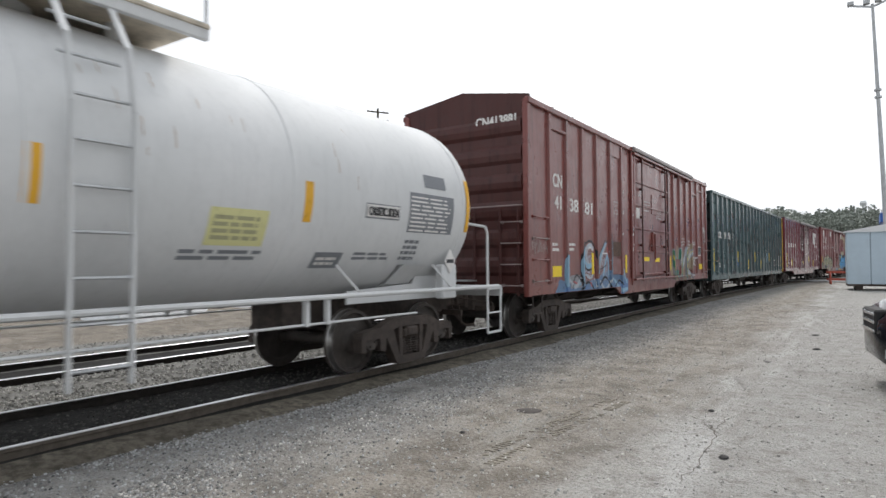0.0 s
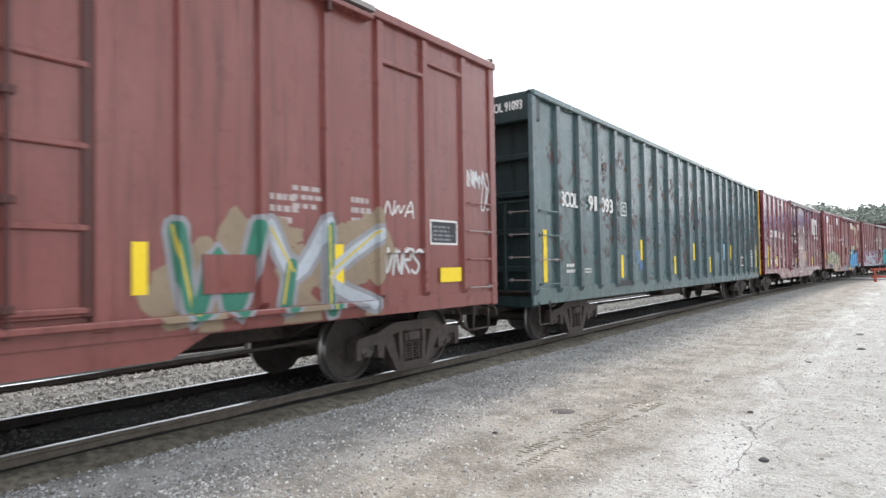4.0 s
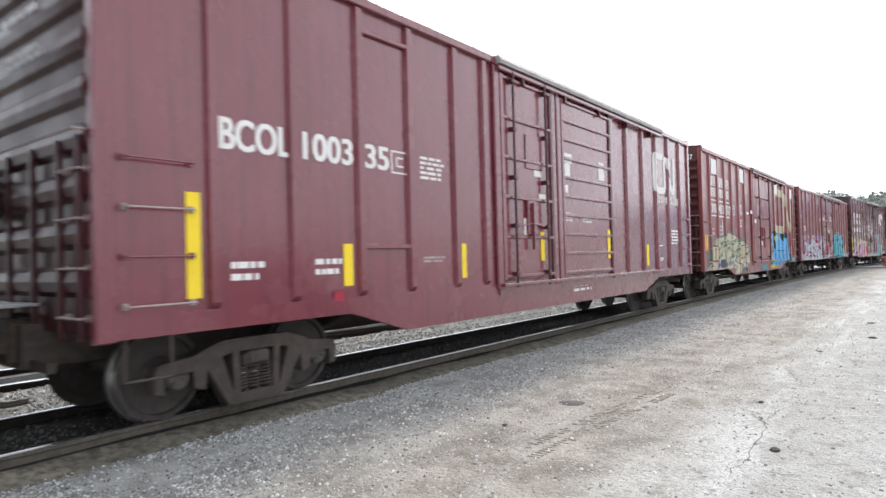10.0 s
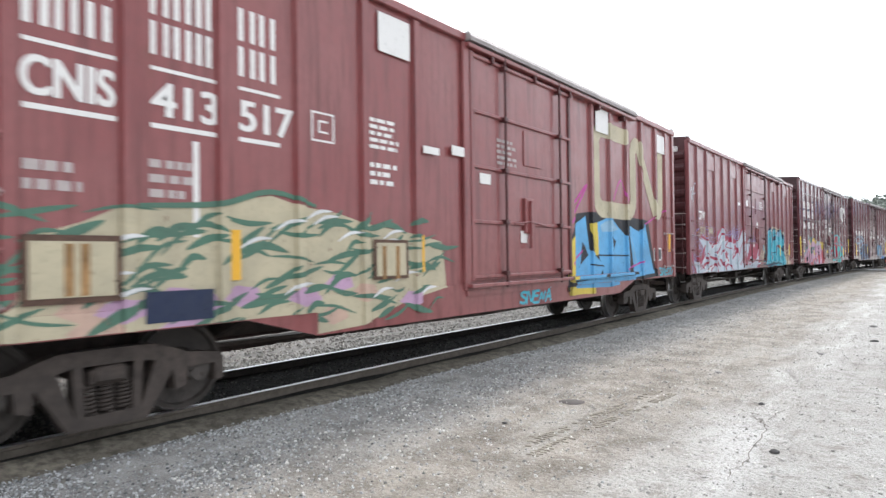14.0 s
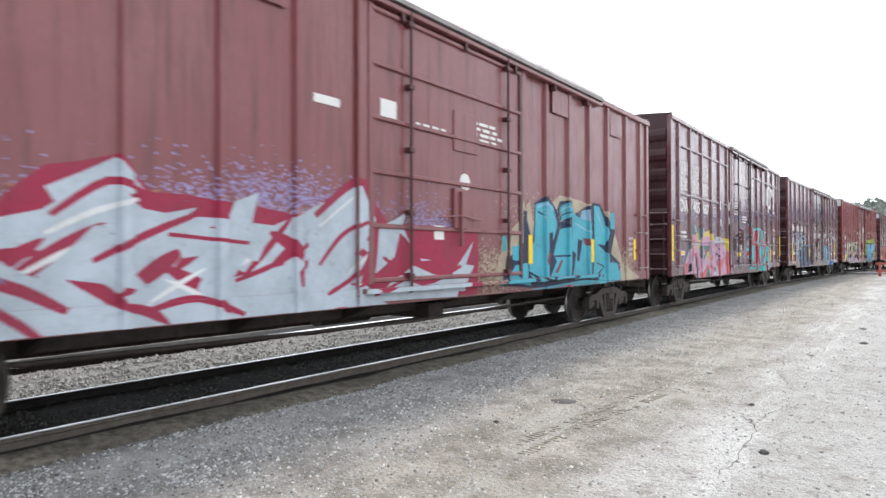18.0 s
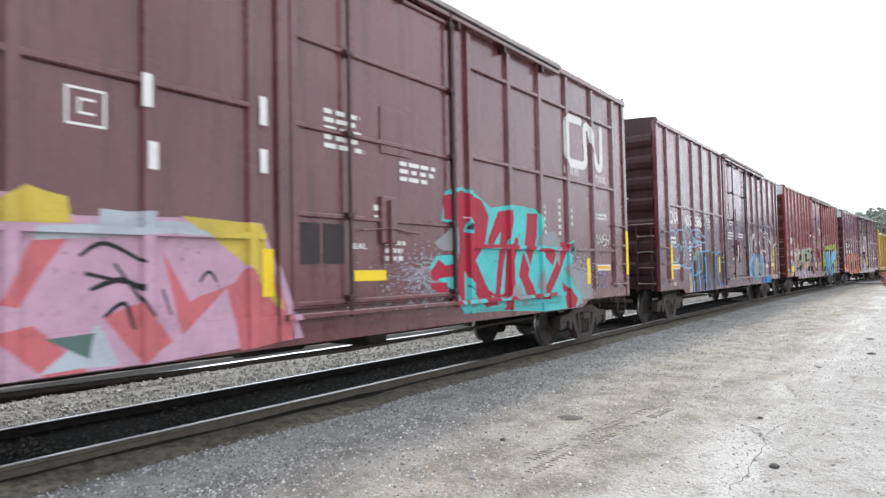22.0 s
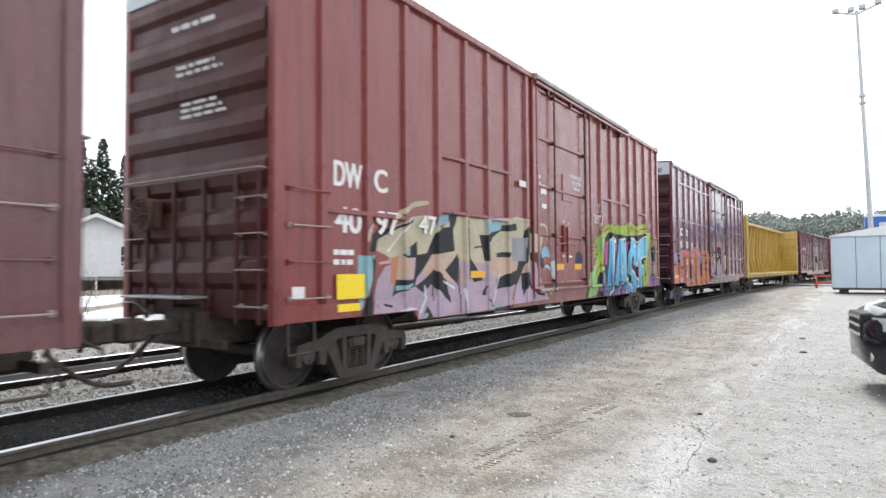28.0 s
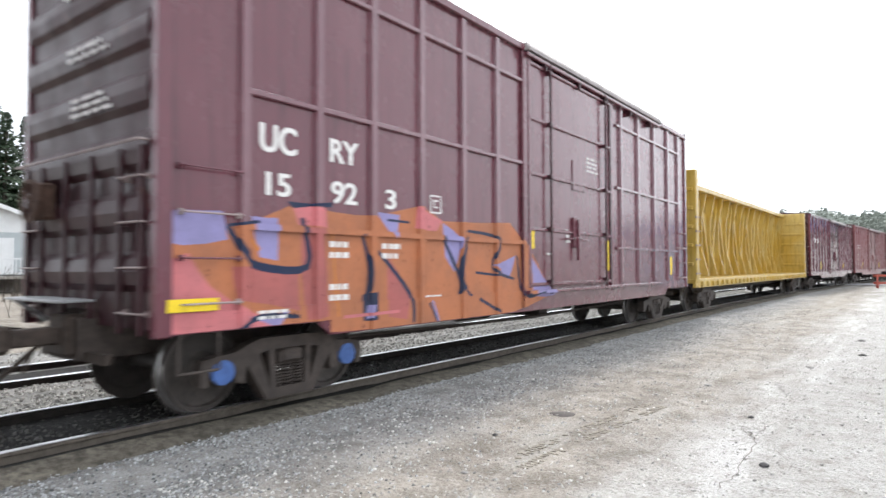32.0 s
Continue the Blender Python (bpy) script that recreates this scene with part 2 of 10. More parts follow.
FONT = {}


def words(text, size, mat, width):
    """Letters as a flat mesh, standing in the local y-z plane, read from +x, starting at y = 0."""
    key = (text, size, mat.name, width)
    if key not in FONT:
        cu = bpy.data.curves.new("letters", "FONT")
        cu.body, cu.size, cu.extrude, cu.offset = text, size / 0.72, 0.0015, size * 0.022
        ob = bpy.data.objects.new("letters", cu)
        scene.collection.objects.link(ob)
        bpy.context.view_layer.update()
        me = bpy.data.meshes.new_from_object(ob.evaluated_get(bpy.context.evaluated_depsgraph_get()))
        bpy.data.objects.remove(ob)
        lo, hi = min(v.co.x for v in me.vertices), max(v.co.x for v in me.vertices)
        k = width / (hi - lo)
        me.transform(Matrix(((0, 0, 1, 0), (k, 0, 0, -lo * k), (0, 1, 0, 0), (0, 0, 0, 1))))
        # a second, shifted layer thickens the strokes
        bm = bmesh.new()
        bm.from_mesh(me)
        twin = bmesh.ops.duplicate(bm, geom=bm.verts[:] + bm.edges[:] + bm.faces[:])
        bmesh.ops.translate(bm, verts=[v for v in twin["geom"] if isinstance(v, bmesh.types.BMVert)], vec=(0.0008, size * 0.045, 0))
        bm.to_mesh(me)
        bm.free()
        me.materials.clear()
        me.materials.append(mat)
        FONT[key] = me
    return FONT[key]


# ---- the line of the track ----
XC, RAIL, CUT, RAD = -6.88, 0.14, 22.0, 493.5


def track(s, off=0.0):
    """Place and heading on the track's centre line, off metres to its right."""
    if s <= CUT:
        return XC + off, s, 0.0
    a = (s - CUT) / RAD
    return XC + RAD - (RAD - off) * math.cos(a), CUT + (RAD - off) * math.sin(a), -math.degrees(a)


TRAVEL = [
    (0.0, 0.00), (1.0, -4.77), (2.0, -9.56), (2.5, -11.95), (4.5, -21.46), (5.0, -23.86), (6.0, -28.80), (7.0, -33.81),
    (8.0, -38.81), (9.0, -43.74), (10.0, -48.70), (11.0, -53.68), (12.0, -58.61), (13.0, -63.52), (14.0, -68.45), (14.5, -70.97),
    (16.5, -80.78), (17.0, -83.27), (18.0, -88.34), (19.0, -93.46), (20.0, -98.52), (21.0, -103.52), (22.0, -108.50), (23.0, -113.46),
    (24.0, -118.39), (25.0, -123.51), (25.5, -126.09), (27.5, -136.46), (28.0, -139.06), (29.0, -144.32), (30.0, -149.64), (31.0, -154.86),
    (32.0, -160.17),
]
TT, TD = [r[0] for r in TRAVEL], [r[1] for r in TRAVEL]


def gone(t):
    return float(np.interp(t, TT, TD))

# ---- ground, tracks ----
def ground_material():
    m, n, l, p = nodes_of("gravel_yard")
    pos = n.new("ShaderNodeNewGeometry").outputs["Position"]
    sep = n.new("ShaderNodeSeparateXYZ")
    l.new(pos, sep.inputs[0])
    wob = noise_of(n, l, pos, 0.42, 6, 0.66)
    wob2 = noise_of(n, l, pos, 1.7, 7, 0.7)
    long = n.new("ShaderNodeMapping")
    long.inputs["Scale"].default_value = (1.6, 0.28, 1)
    l.new(pos, long.inputs["Vector"])
    worn = noise_of(n, l, long.outputs["Vector"], 1.1, 6, 0.68)

    def across(lo, hi, amount, axis="X"):
        add = n.new("ShaderNodeMath")
        add.operation = "MULTIPLY_ADD"
        l.new(wob, add.inputs[0])
        add.inputs[1].default_value = amount
        l.new(sep.outputs[axis], add.inputs[2])
        return ramp(n, l, add.outputs[0], lo + amount * 0.5, hi + amount * 0.5)
    grey = mixed(n, l, ramp(n, l, wob2, 0.35, 0.65), (0.137, 0.132, 0.125), (0.293, 0.285, 0.272))
    dirt = mixed(n, l, ramp(n, l, wob2, 0.32, 0.68), (0.116, 0.096, 0.075), (0.315, 0.283, 0.24))
    dirt = mixed(n, l, ramp(n, l, worn, 0.48, 0.62, 0, 0.75), dirt, (0.31, 0.292, 0.26))
    pale_c = mixed(n, l, ramp(n, l, worn, 0.34, 0.62), (0.24, 0.226, 0.203), (0.43, 0.425, 0.41))
    pale_c = mixed(n, l, ramp(n, l, wob2, 0.55, 0.72, 0, 0.6), pale_c, (0.19, 0.172, 0.148))
    c = mixed(n, l, across(-4.7, -3.1, 2.6), grey, dirt)
    c = mixed(n, l, across(-2.5, -1.1, 2.2), c, pale_c)
    # smoother remains of old paving along the yard's edge
    slab = mixed(n, l, ramp(n, l, wob2, 0.35, 0.7), (0.345, 0.338, 0.322), (0.27, 0.258, 0.238))
    c = mixed(n, l, across(-1.2, -1.02, 0.9), c, slab)
    # rough bank behind the tracks
    rough = mixed(n, l, ramp(n, l, wob2, 0.35, 0.65), (0.1, 0.08, 0.06), (0.22, 0.19, 0.15))
    c = mixed(n, l, ramp(n, l, sep.outputs["X"], -15.5, -13.5), rough, c)
    # grit of four sizes
    for sc, lo, amt, col in ((130, 0.55, 0.4, (0.4, 0.39, 0.37)), (110, 0.6, 0.5, (0.08, 0.07, 0.06)), (75, 0.72, 0.45, (0.46, 0.45, 0.43)), (48, 0.72, 0.5, (0.07, 0.06, 0.05)), (27, 0.88, 0.4, (0.45, 0.44, 0.43)), (19, 0.88, 0.3, (0.09, 0.075, 0.06)), (7, 0.9, 0.2, (0.14, 0.12, 0.1))):
        v = n.new("ShaderNodeTexVoronoi")
        v.inputs["Scale"].default_value = sc
        l.new(pos, v.inputs["Vector"])
        sv = n.new("ShaderNodeSeparateColor")
        l.new(v.outputs["Color"], sv.inputs[0])
        pick = ramp(n, l, sv.outputs[0], lo, lo + 0.04, 0, amt)
        dot = ramp(n, l, v.outputs["Distance"], 0.28, 0.5, 1, 0)
        both = n.new("ShaderNodeMath")
        both.operation = "MULTIPLY"
        l.new(pick, both.inputs[0])
        l.new(dot, both.inputs[1])
        c = mixed(n, l, both.outputs[0], c, col)
    # trodden clods and scuffs a hand wide
    clod = noise_of(n, l, pos, 5.5, 7, 0.72)
    c = mixed(n, l, ramp(n, l, clod, 0.52, 0.64, 0, 0.5), c, (0.13, 0.112, 0.09))
    c = mixed(n, l, ramp(n, l, clod, 0.3, 0.42, 0.3, 0), c, (0.42, 0.41, 0.385))
    # fine cracks in the hard pan
    bend = n.new("ShaderNodeVectorMath")
    bend.operation = "MULTIPLY_ADD"
    nz = n.new("ShaderNodeTexNoise")
    nz.inputs["Scale"].default_value, nz.inputs["Detail"].default_value = 1.3, 5
    l.new(pos, nz.inputs["Vector"])
    l.new(nz.outputs["Color"], bend.inputs[0])
    bend.inputs[1].default_value = (1.1, 1.1, 0)
    l.new(pos, bend.inputs[2])
    cr = n.new("ShaderNodeTexVoronoi")
    cr.feature = "DISTANCE_TO_EDGE"
    cr.inputs["Scale"].default_value = 0.42
    l.new(bend.outputs[0], cr.inputs["Vector"])
    line = ramp(n, l, cr.outputs["Distance"], 0.003, 0.009, 0.4, 0)
    gate = n.new("ShaderNodeMath")
    gate.operation = "MULTIPLY"
    l.new(line, gate.inputs[0])
    l.new(ramp(n, l, wob, 0.5, 0.56), gate.inputs[1])
    gate2 = n.new("ShaderNodeMath")
    gate2.operation = "MULTIPLY"
    l.new(gate.outputs[0], gate2.inputs[0])
    l.new(across(-2.6, -2.0, 0.6), gate2.inputs[1])
    c = mixed(n, l, gate2.outputs[0], c, (0.05, 0.045, 0.04))
    l.new(c, p.inputs["Base Color"])
    p.inputs["Roughness"].default_value = 0.92
    v = n.new("ShaderNodeTexVoronoi")
    v.inputs["Scale"].default_value = 26
    l.new(pos, v.inputs["Vector"])
    mixh = n.new("ShaderNodeMath")
    mixh.operation = "ADD"
    l.new(v.outputs["Distance"], mixh.inputs[0])
    l.new(noise_of(n, l, pos, 45, 5, 0.7), mixh.inputs[1])
    bumped(n, l, p, mixh.outputs[0], 0.9, 0.02)
    return m


GROUND = ground_material()
STONE = plain("crushed_stone", (0.26, 0.25, 0.24), 0.9, 0, 0.45, 3, 0.004, True)
BALLAST = plain("ballast_bed", (0.17, 0.165, 0.152), 0.95, 0, 0.4, 14, 0.03, True)
# near-black: shade of train and rails is put into this ballast's colour
OILY_SHADE = plain("shaded_oily_ballast", (0.032, 0.031, 0.03), 0.95, 0, 0.4, 12, 0.03, True, 0.08)
EARTH = plain("brown_track_edge", (0.13, 0.115, 0.092), 0.95, 0, 0.55, 9, 0.03, True, 0.2)
SNOW = plain("old_snow", (0.55, 0.56, 0.57), 0.7, 0, 0.2, 2, 0.05, True)
TIE = plain("old_tie_wood", (0.06, 0.048, 0.04), 0.9, 0, 0.4, 8, 0.01)
# darker copy of the rail side: shade on backlit webs put into the colour
RAILDARK = plain("shaded_greasy_rail_web", (0.032, 0.028, 0.025), 0.9, 0, 0.3, 9, 0.004, False, 0.15)
RAILSIDE = plain("rail_side_rust", (0.1, 0.083, 0.066), 0.8, 0, 0.3, 9, 0.004)
RAILTOP = plain("rail_head_polish", (0.62, 0.62, 0.64), 0.28, 0.95, 0.1, 3)


def height(x, y):
    """The lie of the land: flat yard, a trough under the tracks, a low bank far behind them."""
    h = 0.02 * noise.noise((x * 0.35, y * 0.35, 0)) + 0.008 * noise.noise((x * 1.7, y * 1.7, 3))
    if x > -5.6:
        k = min(1.0, (x + 5.6) / 1.2)
        return h * k + (1 - k) * 0.015 + max(0.0, min(1.0, (y - 100) / 110)) * 10.5
    b = min(1.0, max(0.0, (-x - 15.0) / 5.0))
    far = max(0.0, min(1.0, (y - 100) / 110)) * 10.5
    return far - 0.16 + h + b * (0.55 + 0.25 * noise.noise((x * 0.2, y * 0.2, 5))) + max(0, -x - 40) * 0.03


def make_ground():
    xs = [-900, -500, -300, -180, -120, -90, -70, -55] + list(np.arange(-46, -14, 1.6)) + list(np.arange(-14, -6.1, 0.5)) + list(np.arange(-6.0, 3.2, 0.12)) + list(np.arange(3.2, 12, 0.7)) + [14, 18, 25, 35, 50, 80, 130, 220, 400, 900]
    ys = [-300, -120, -50, -20, -8, -3, -1] + list(np.arange(0, 13, 0.14)) + list(np.arange(13, 34, 0.7)) + [36, 39, 43, 48, 54, 62, 72, 85, 105, 140, 190, 280, 450, 900, 2500]
    g = Geo()
    ny = len(ys)
    for x in xs:
        for y in ys:
            sh = 0
            if y > CUT:
                sh = RAD - RAD * math.cos(min(0.25, (y - CUT) / RAD))
            g.v.append((x + sh * (1 if -60 < x < 4 else 0), y, height(x, y)))
    for i in range(len(xs) - 1):
        for j in range(ny - 1):
            a = i * ny + j
            g.f.append((a, a + ny, a + ny + 1, a + 1))
            g.m.append(0)
    ob = new("ground", g.mesh("ground", GROUND, False))
    ob.data.polygons.foreach_set("use_smooth", [True] * len(ob.data.polygons))
    tagged(ob, "grey gravel and tan dirt yard beside the railway", "ground", "", "structure")


def stones(name, n, where, size, mat, label, seed):
    """Loose broken stones as one heap of small five-sided lumps."""
    rnd = random.Random(seed)
    g = Geo()
    for _ in range(n):
        x, y, z = where(rnd)
        r = size(rnd)
        a0 = rnd.uniform(0, 6.28)
        base = [(x + r * rnd.uniform(0.7, 1.15) * math.cos(a0 + k * 1.2566), y + r * rnd.uniform(0.7, 1.15) * math.sin(a0 + k * 1.2566), z - r * 0.15) for k in range(5)]
        mid = [(x + 0.6 * (bx - x) + rnd.uniform(-0.3, 0.3) * r, y + 0.6 * (by - y) + rnd.uniform(-0.2, 0.2) * r, z + r * rnd.uniform(0.25, 0.85)) for bx, by, _ in base]
        g.add(base + mid, [(i, (i + 1) % 5, 5 + (i + 1) % 5, 5 + i) for i in range(5)] + [(5, 6, 7, 8, 9)])
    ob = new(name, g.mesh(name, mat, False, False))
    return tagged(ob, label, "stones", "", "stuff")


def stone_material(name, rgb, spread):
    m, n, l, p = nodes_of(name)
    geo = n.new("ShaderNodeNewGeometry")
    c = mixed(n, l, geo.outputs["Random Per Island"], tone(rgb, 1 - spread), tone(rgb, 1 + spread))
    c = mixed(n, l, ramp(n, l, noise_of(n, l, geo.outputs["Position"], 40, 5), 0.4, 0.7, 0, 0.5), c, tone(rgb, 0.6))
    l.new(c, p.inputs["Base Color"])
    p.inputs["Roughness"].default_value = 0.9
    return m


def rail_profile():
    return [(-0.07, 0), (0.07, 0), (0.07, 0.012), (0.012, 0.035), (0.012, 0.125), (0.036, 0.135), (0.036, 0.165), (0.028, 0.172), (-0.028, 0.172), (-0.036, 0.165), (-0.036, 0.135), (-0.012, 0.125), (-0.012, 0.035), (-0.07, 0.012)]


def make_track(name, off, label, top, s0=-40, s1=170):
    base = thing(name, Matrix.Identity(4), label, "railway track", "tracks", "structure")
    prof = rail_profile()
    ss = list(np.arange(s0, CUT, 6.0)) + list(np.arange(CUT, s1, 4.0))
    for side in (0.755, -0.755):
        g = Geo()
        rings = []
        for s in ss:
            ring = []
            for px, pz in prof:
                x, y, _ = track(s, off + side + px)
                ring.append((x, y, top - 0.172 + pz))
            rings.append(ring)
        n = len(prof)
        g.v = [p for r in rings for p in r]
        for i in range(len(rings) - 1):
            for j in range(n):
                a, b = i * n + j, i * n + (j + 1) % n
                g.f.append((a, b, b + n, a + n))
                g.m.append(1 if j in (7, 6, 8) else 0)
        # all but the near rail get the shade-darkened side
        part("rail", g, [RAILSIDE if side > 0 and off == 0 else RAILDARK, RAILTOP], base)
    tie_me = Geo().box(-1.28, 1.28, -0.115, 0.115, -0.18, 0, 0.015).mesh("tie", TIE)
    plate = Geo().box(-0.16, 0.16, -0.09, 0.09, 0, 0.02, 0.005).mesh("tie_plate", RUSTY)
    s = -6.0
    rnd = random.Random(int(off * 10) + 5)
    while s < 62:
        x, y, h = track(s, off)
        t = part("tie", tie_me, None, base, at=pose(x + rnd.uniform(-0.04, 0.04), y, top - 0.19, 0, rnd.uniform(-0.5, 0.5), h + rnd.uniform(-1.5, 1.5)))
        if s < 25:
            for q in (0.755, -0.755):
                part("tie_plate", plate, None, t, at=pose(q, 0, 0))
        s += 0.56
    return base


def make_bed():
    g = Geo()
    prof = [(-8.2, -0.3), (-7.0, -0.05), (-4.6, -0.04), (-4.4, -0.06), (-3.1, -0.06), (-2.9, -0.04), (-2.6, -0.04), (-2.2, -0.09), (-1.6, -0.09), (-1.0, -0.06), (-0.7, -0.05), (0.7, -0.06), (0.82, -0.04), (1.02, -0.015), (1.22, -0.03), (1.45, -0.07), (1.6, -0.13)]
    # 1 marks the strips between the rails that are darkened as shaded
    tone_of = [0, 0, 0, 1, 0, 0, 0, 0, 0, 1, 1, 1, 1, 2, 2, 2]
    ss = list(np.arange(-40, CUT, 0.5)) + list(np.arange(CUT, 175, 3.0))
    for s in ss:
        for o, z in prof:
            x, y, _ = track(s, o)
            g.v.append((x + 0.05 * noise.noise((o * 3, y * 1.3, 4)), y, RAIL + z - 0.06 + 0.03 * noise.noise((x * 3, y * 2, 1))))
    n = len(prof)
    for i in range(len(ss) - 1):
        for j in range(n - 1):
            a = i * n + j
            g.f.append((a, a + 1, a + n + 1, a + n))
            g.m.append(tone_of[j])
    ob = new("ballast_bed", g.mesh("ballast_bed", [BALLAST, OILY_SHADE, EARTH], True))
    tagged(ob, "dirty grey crushed-stone bed under the two tracks", "ballast", "", "structure")


make_ground()
make_bed()
make_track("track_main", 0.0, "worn steel rails with polished heads on dark ties", RAIL)
make_track("track_siding", -3.75, "second pair of rails on pale ballast behind the train", RAIL)


# ---- loose stones ----
CHIP = stone_material("blue_grey_chips", (0.28, 0.282, 0.28), 0.8)
# chips darkened like the bed, for the shade under the train
DARKCHIP = stone_material("shaded_oily_chips", (0.06, 0.057, 0.053), 0.7)
PALECHIP = stone_material("pale_ballast_stones", (0.29, 0.28, 0.258), 0.6)
YARDCHIP = stone_material("pale_yard_pebbles", (0.42, 0.405, 0.38), 0.65)


def shoulder(rnd):
    """Beside the near rail: thick by the track, in drifts, thinning out toward the yard."""
    while True:
        s = 1.0 + 34 * rnd.random() ** 1.7
        o = 1.3 + abs(rnd.gauss(0, 1.0)) + 0.2 * noise.noise((s * 0.9, 0, 7))
        if rnd.random() < 0.62 + 0.9 * noise.noise((o * 1.4, s * 0.7, 11)):
            break
    x, y, _ = track(s, o)
    return x, y, max(height(x, y), RAIL - 0.2)


def yard(rnd):
    y = 2.5 + 26 * rnd.random() ** 1.5
    x = -4.6 + 5.8 * rnd.random() ** 1.5 + 0.5 * noise.noise((y, 2, 2))
    return x, y, height(x, y)


def between(rnd):
    s = 1.0 + 44 * rnd.random() ** 1.4
    o = rnd.choice((rnd.uniform(-2.9, -0.95), rnd.uniform(-2.9, -0.95), rnd.uniform(-6.9, -4.6)))
    x, y, _ = track(s, o)
    return x, y, RAIL - 0.115 + 0.02 * noise.noise((x * 3, y * 2, 1)) + (-0.02 if -2.3 < o < -1.2 else 0.02)


def gauge(rnd):
    s = 1.0 + 30 * rnd.random() ** 1.4
    o = rnd.uniform(-0.66, 0.66)
    x, y, _ = track(s, o)
    return x, y, RAIL - 0.112


stones("shaded_oily_chips", 5000, gauge, lambda r: r.uniform(0.012, 0.03), DARKCHIP, "dark oily stones between the rails, train shade put into their colour", 4)
stones("gravel_chips", 30000, shoulder, lambda r: 0.005 + 0.014 * r.random() ** 1.6, CHIP, "blue-grey crushed stone chips beside the rail", 1)
stones("yard_pebbles", 17000, yard, lambda r: 0.005 + 0.017 * r.random() ** 3, YARDCHIP, "small pebbles scattered over the dirt yard", 2)
stones("ballast_stones", 17000, between, lambda r: r.uniform(0.014, 0.036), PALECHIP, "pale grey ballast stones between the tracks", 3)


def lump(name, x, y, r, flat, mat, label, category, seed):
    """One weathered lump lying on the yard."""
    rnd = random.Random(seed)
    g = Geo()
    rings = [(0.75, -0.1), (1.0, 0.15), (0.85, 0.55), (0.45, 0.9)]
    k = 11
    vs = []
    for rr, zz in rings:
        for j in range(k):
            q = rr * rnd.uniform(0.85, 1.12) * r
            vs.append((q * math.cos(6.283 * j / k) * 1.25, q * math.sin(6.283 * j / k), zz * r * flat))
    vs.append((0, 0, r * flat))
    fs = [(i * k + j, i * k + (j + 1) % k, (i + 1) * k + (j + 1) % k, (i + 1) * k + j) for i in range(3) for j in range(k)]
    fs += [(3 * k + j, 3 * k + (j + 1) % k, 4 * k) for j in range(k)]
    g.add(vs, fs)
    ob = new(name, g.mesh(name, mat, True))
    ob.matrix_basis = pose(x, y, height(x, y), 0, 0, rnd.uniform(0, 180))
    tagged(ob, label, category)


DARKROCK = plain("dark_rock", (0.03, 0.028, 0.028), 0.8, 0, 0.4, 20, 0.004)
lump("black_stone", -1.02, 5.82, 0.042, 0.7, DARKROCK, "small black stone on the pale yard", "stone", 3)
lump("flat_scrap", -3.19, 6.48, 0.13, 0.12, plain("dark_rusty_scrap", (0.05, 0.04, 0.036), 0.8, 0, 0.4, 14, 0.004), "flat dark scrap lying on the dirt", "scrap", 5)
for i, (x, y, r) in enumerate(((-3.35, 5.3, 0.03), (-2.3, 9.2, 0.045), (-1.35, 11.8, 0.05), (-0.75, 14.0, 0.06), (-2.95, 4.2, 0.028), (-1.9, 7.0, 0.03), (-1.45, 7.6, 0.035), (-0.9, 16.5, 0.07), (-3.6, 8.4, 0.04))):
    lump("loose_stone", x, y, r, 0.6, STONE if i % 3 else DARKROCK, "loose stone on the dirt yard", "stone", 20 + i)


def tyre_print(x, y, rz, length):
    """Two bands of tread marks pressed up in the soft dirt, following its lie."""
    g = Geo()
    rnd = random.Random(6)
    c, d = math.cos(radians(rz)), math.sin(radians(rz))

    def at(u, v):
        px, py = x + c * u - d * v, y + d * u + c * v
        return px, py, height(px, py) + 0.003
    for k in range(int(length / 0.06)):
        v = k * 0.06
        for band in (-0.13, 0.07):
            for a, b in ((0.0, 0.05), (0.06, 0.11)):
                if rnd.random() < 0.55 + 0.4 * math.sin(k * 0.31 + band * 9):
                    g.beam(at(band + a, v), at(band + b, v + 0.022 + rnd.uniform(-0.006, 0.006)), 0.026, 0.012)
    ob = new("tyre_print", g.mesh("tyre_print", plain("pressed_dirt", (0.27, 0.242, 0.2), 0.95, 0, 0.35, 12, 0.004, True)))
    tagged(ob, "tyre tread marks in the soft tan dirt", "tyre print", "", "stuff")


tyre_print(-2.76, 4.6, -4.5, 3.1)



def crack(pts, w, seed):
    """A jagged dark line in the hard yard surface: a crack, or a low ridge's shadow."""
    rnd = random.Random(seed)
    g = Geo()
    line = []
    for (ax, ay), (bx, by) in zip(pts, pts[1:]):
        for k in range(6):
            t = k / 6
            line.append((ax + (bx - ax) * t + rnd.uniform(-0.03, 0.03), ay + (by - ay) * t + rnd.uniform(-0.03, 0.03)))
    n = len(line)
    for i, (x, y) in enumerate(line):
        q = w * rnd.uniform(0.3, 1.2) * (0.25 if i in (0, n - 1) else 1)
        z = height(x, y) + 0.004
        g.v += [(x - q, y - q * 0.3, z), (x + q, y + q * 0.3, z)]
    g.f = [(2 * i, 2 * i + 1, 2 * i + 3, 2 * i + 2) for i in range(n - 1)]
    g.m = [0] * (n - 1)
    ob = new("crack_or_ridge_line", g.mesh("crack_or_ridge_line", plain("dark_line_soil", (0.1, 0.085, 0.07), 0.95, 0, 0.4, 9, 0, True)))
    tagged(ob, "dark jagged crack or ridge shadow line in the hard dirt", "crack", "", "structure")


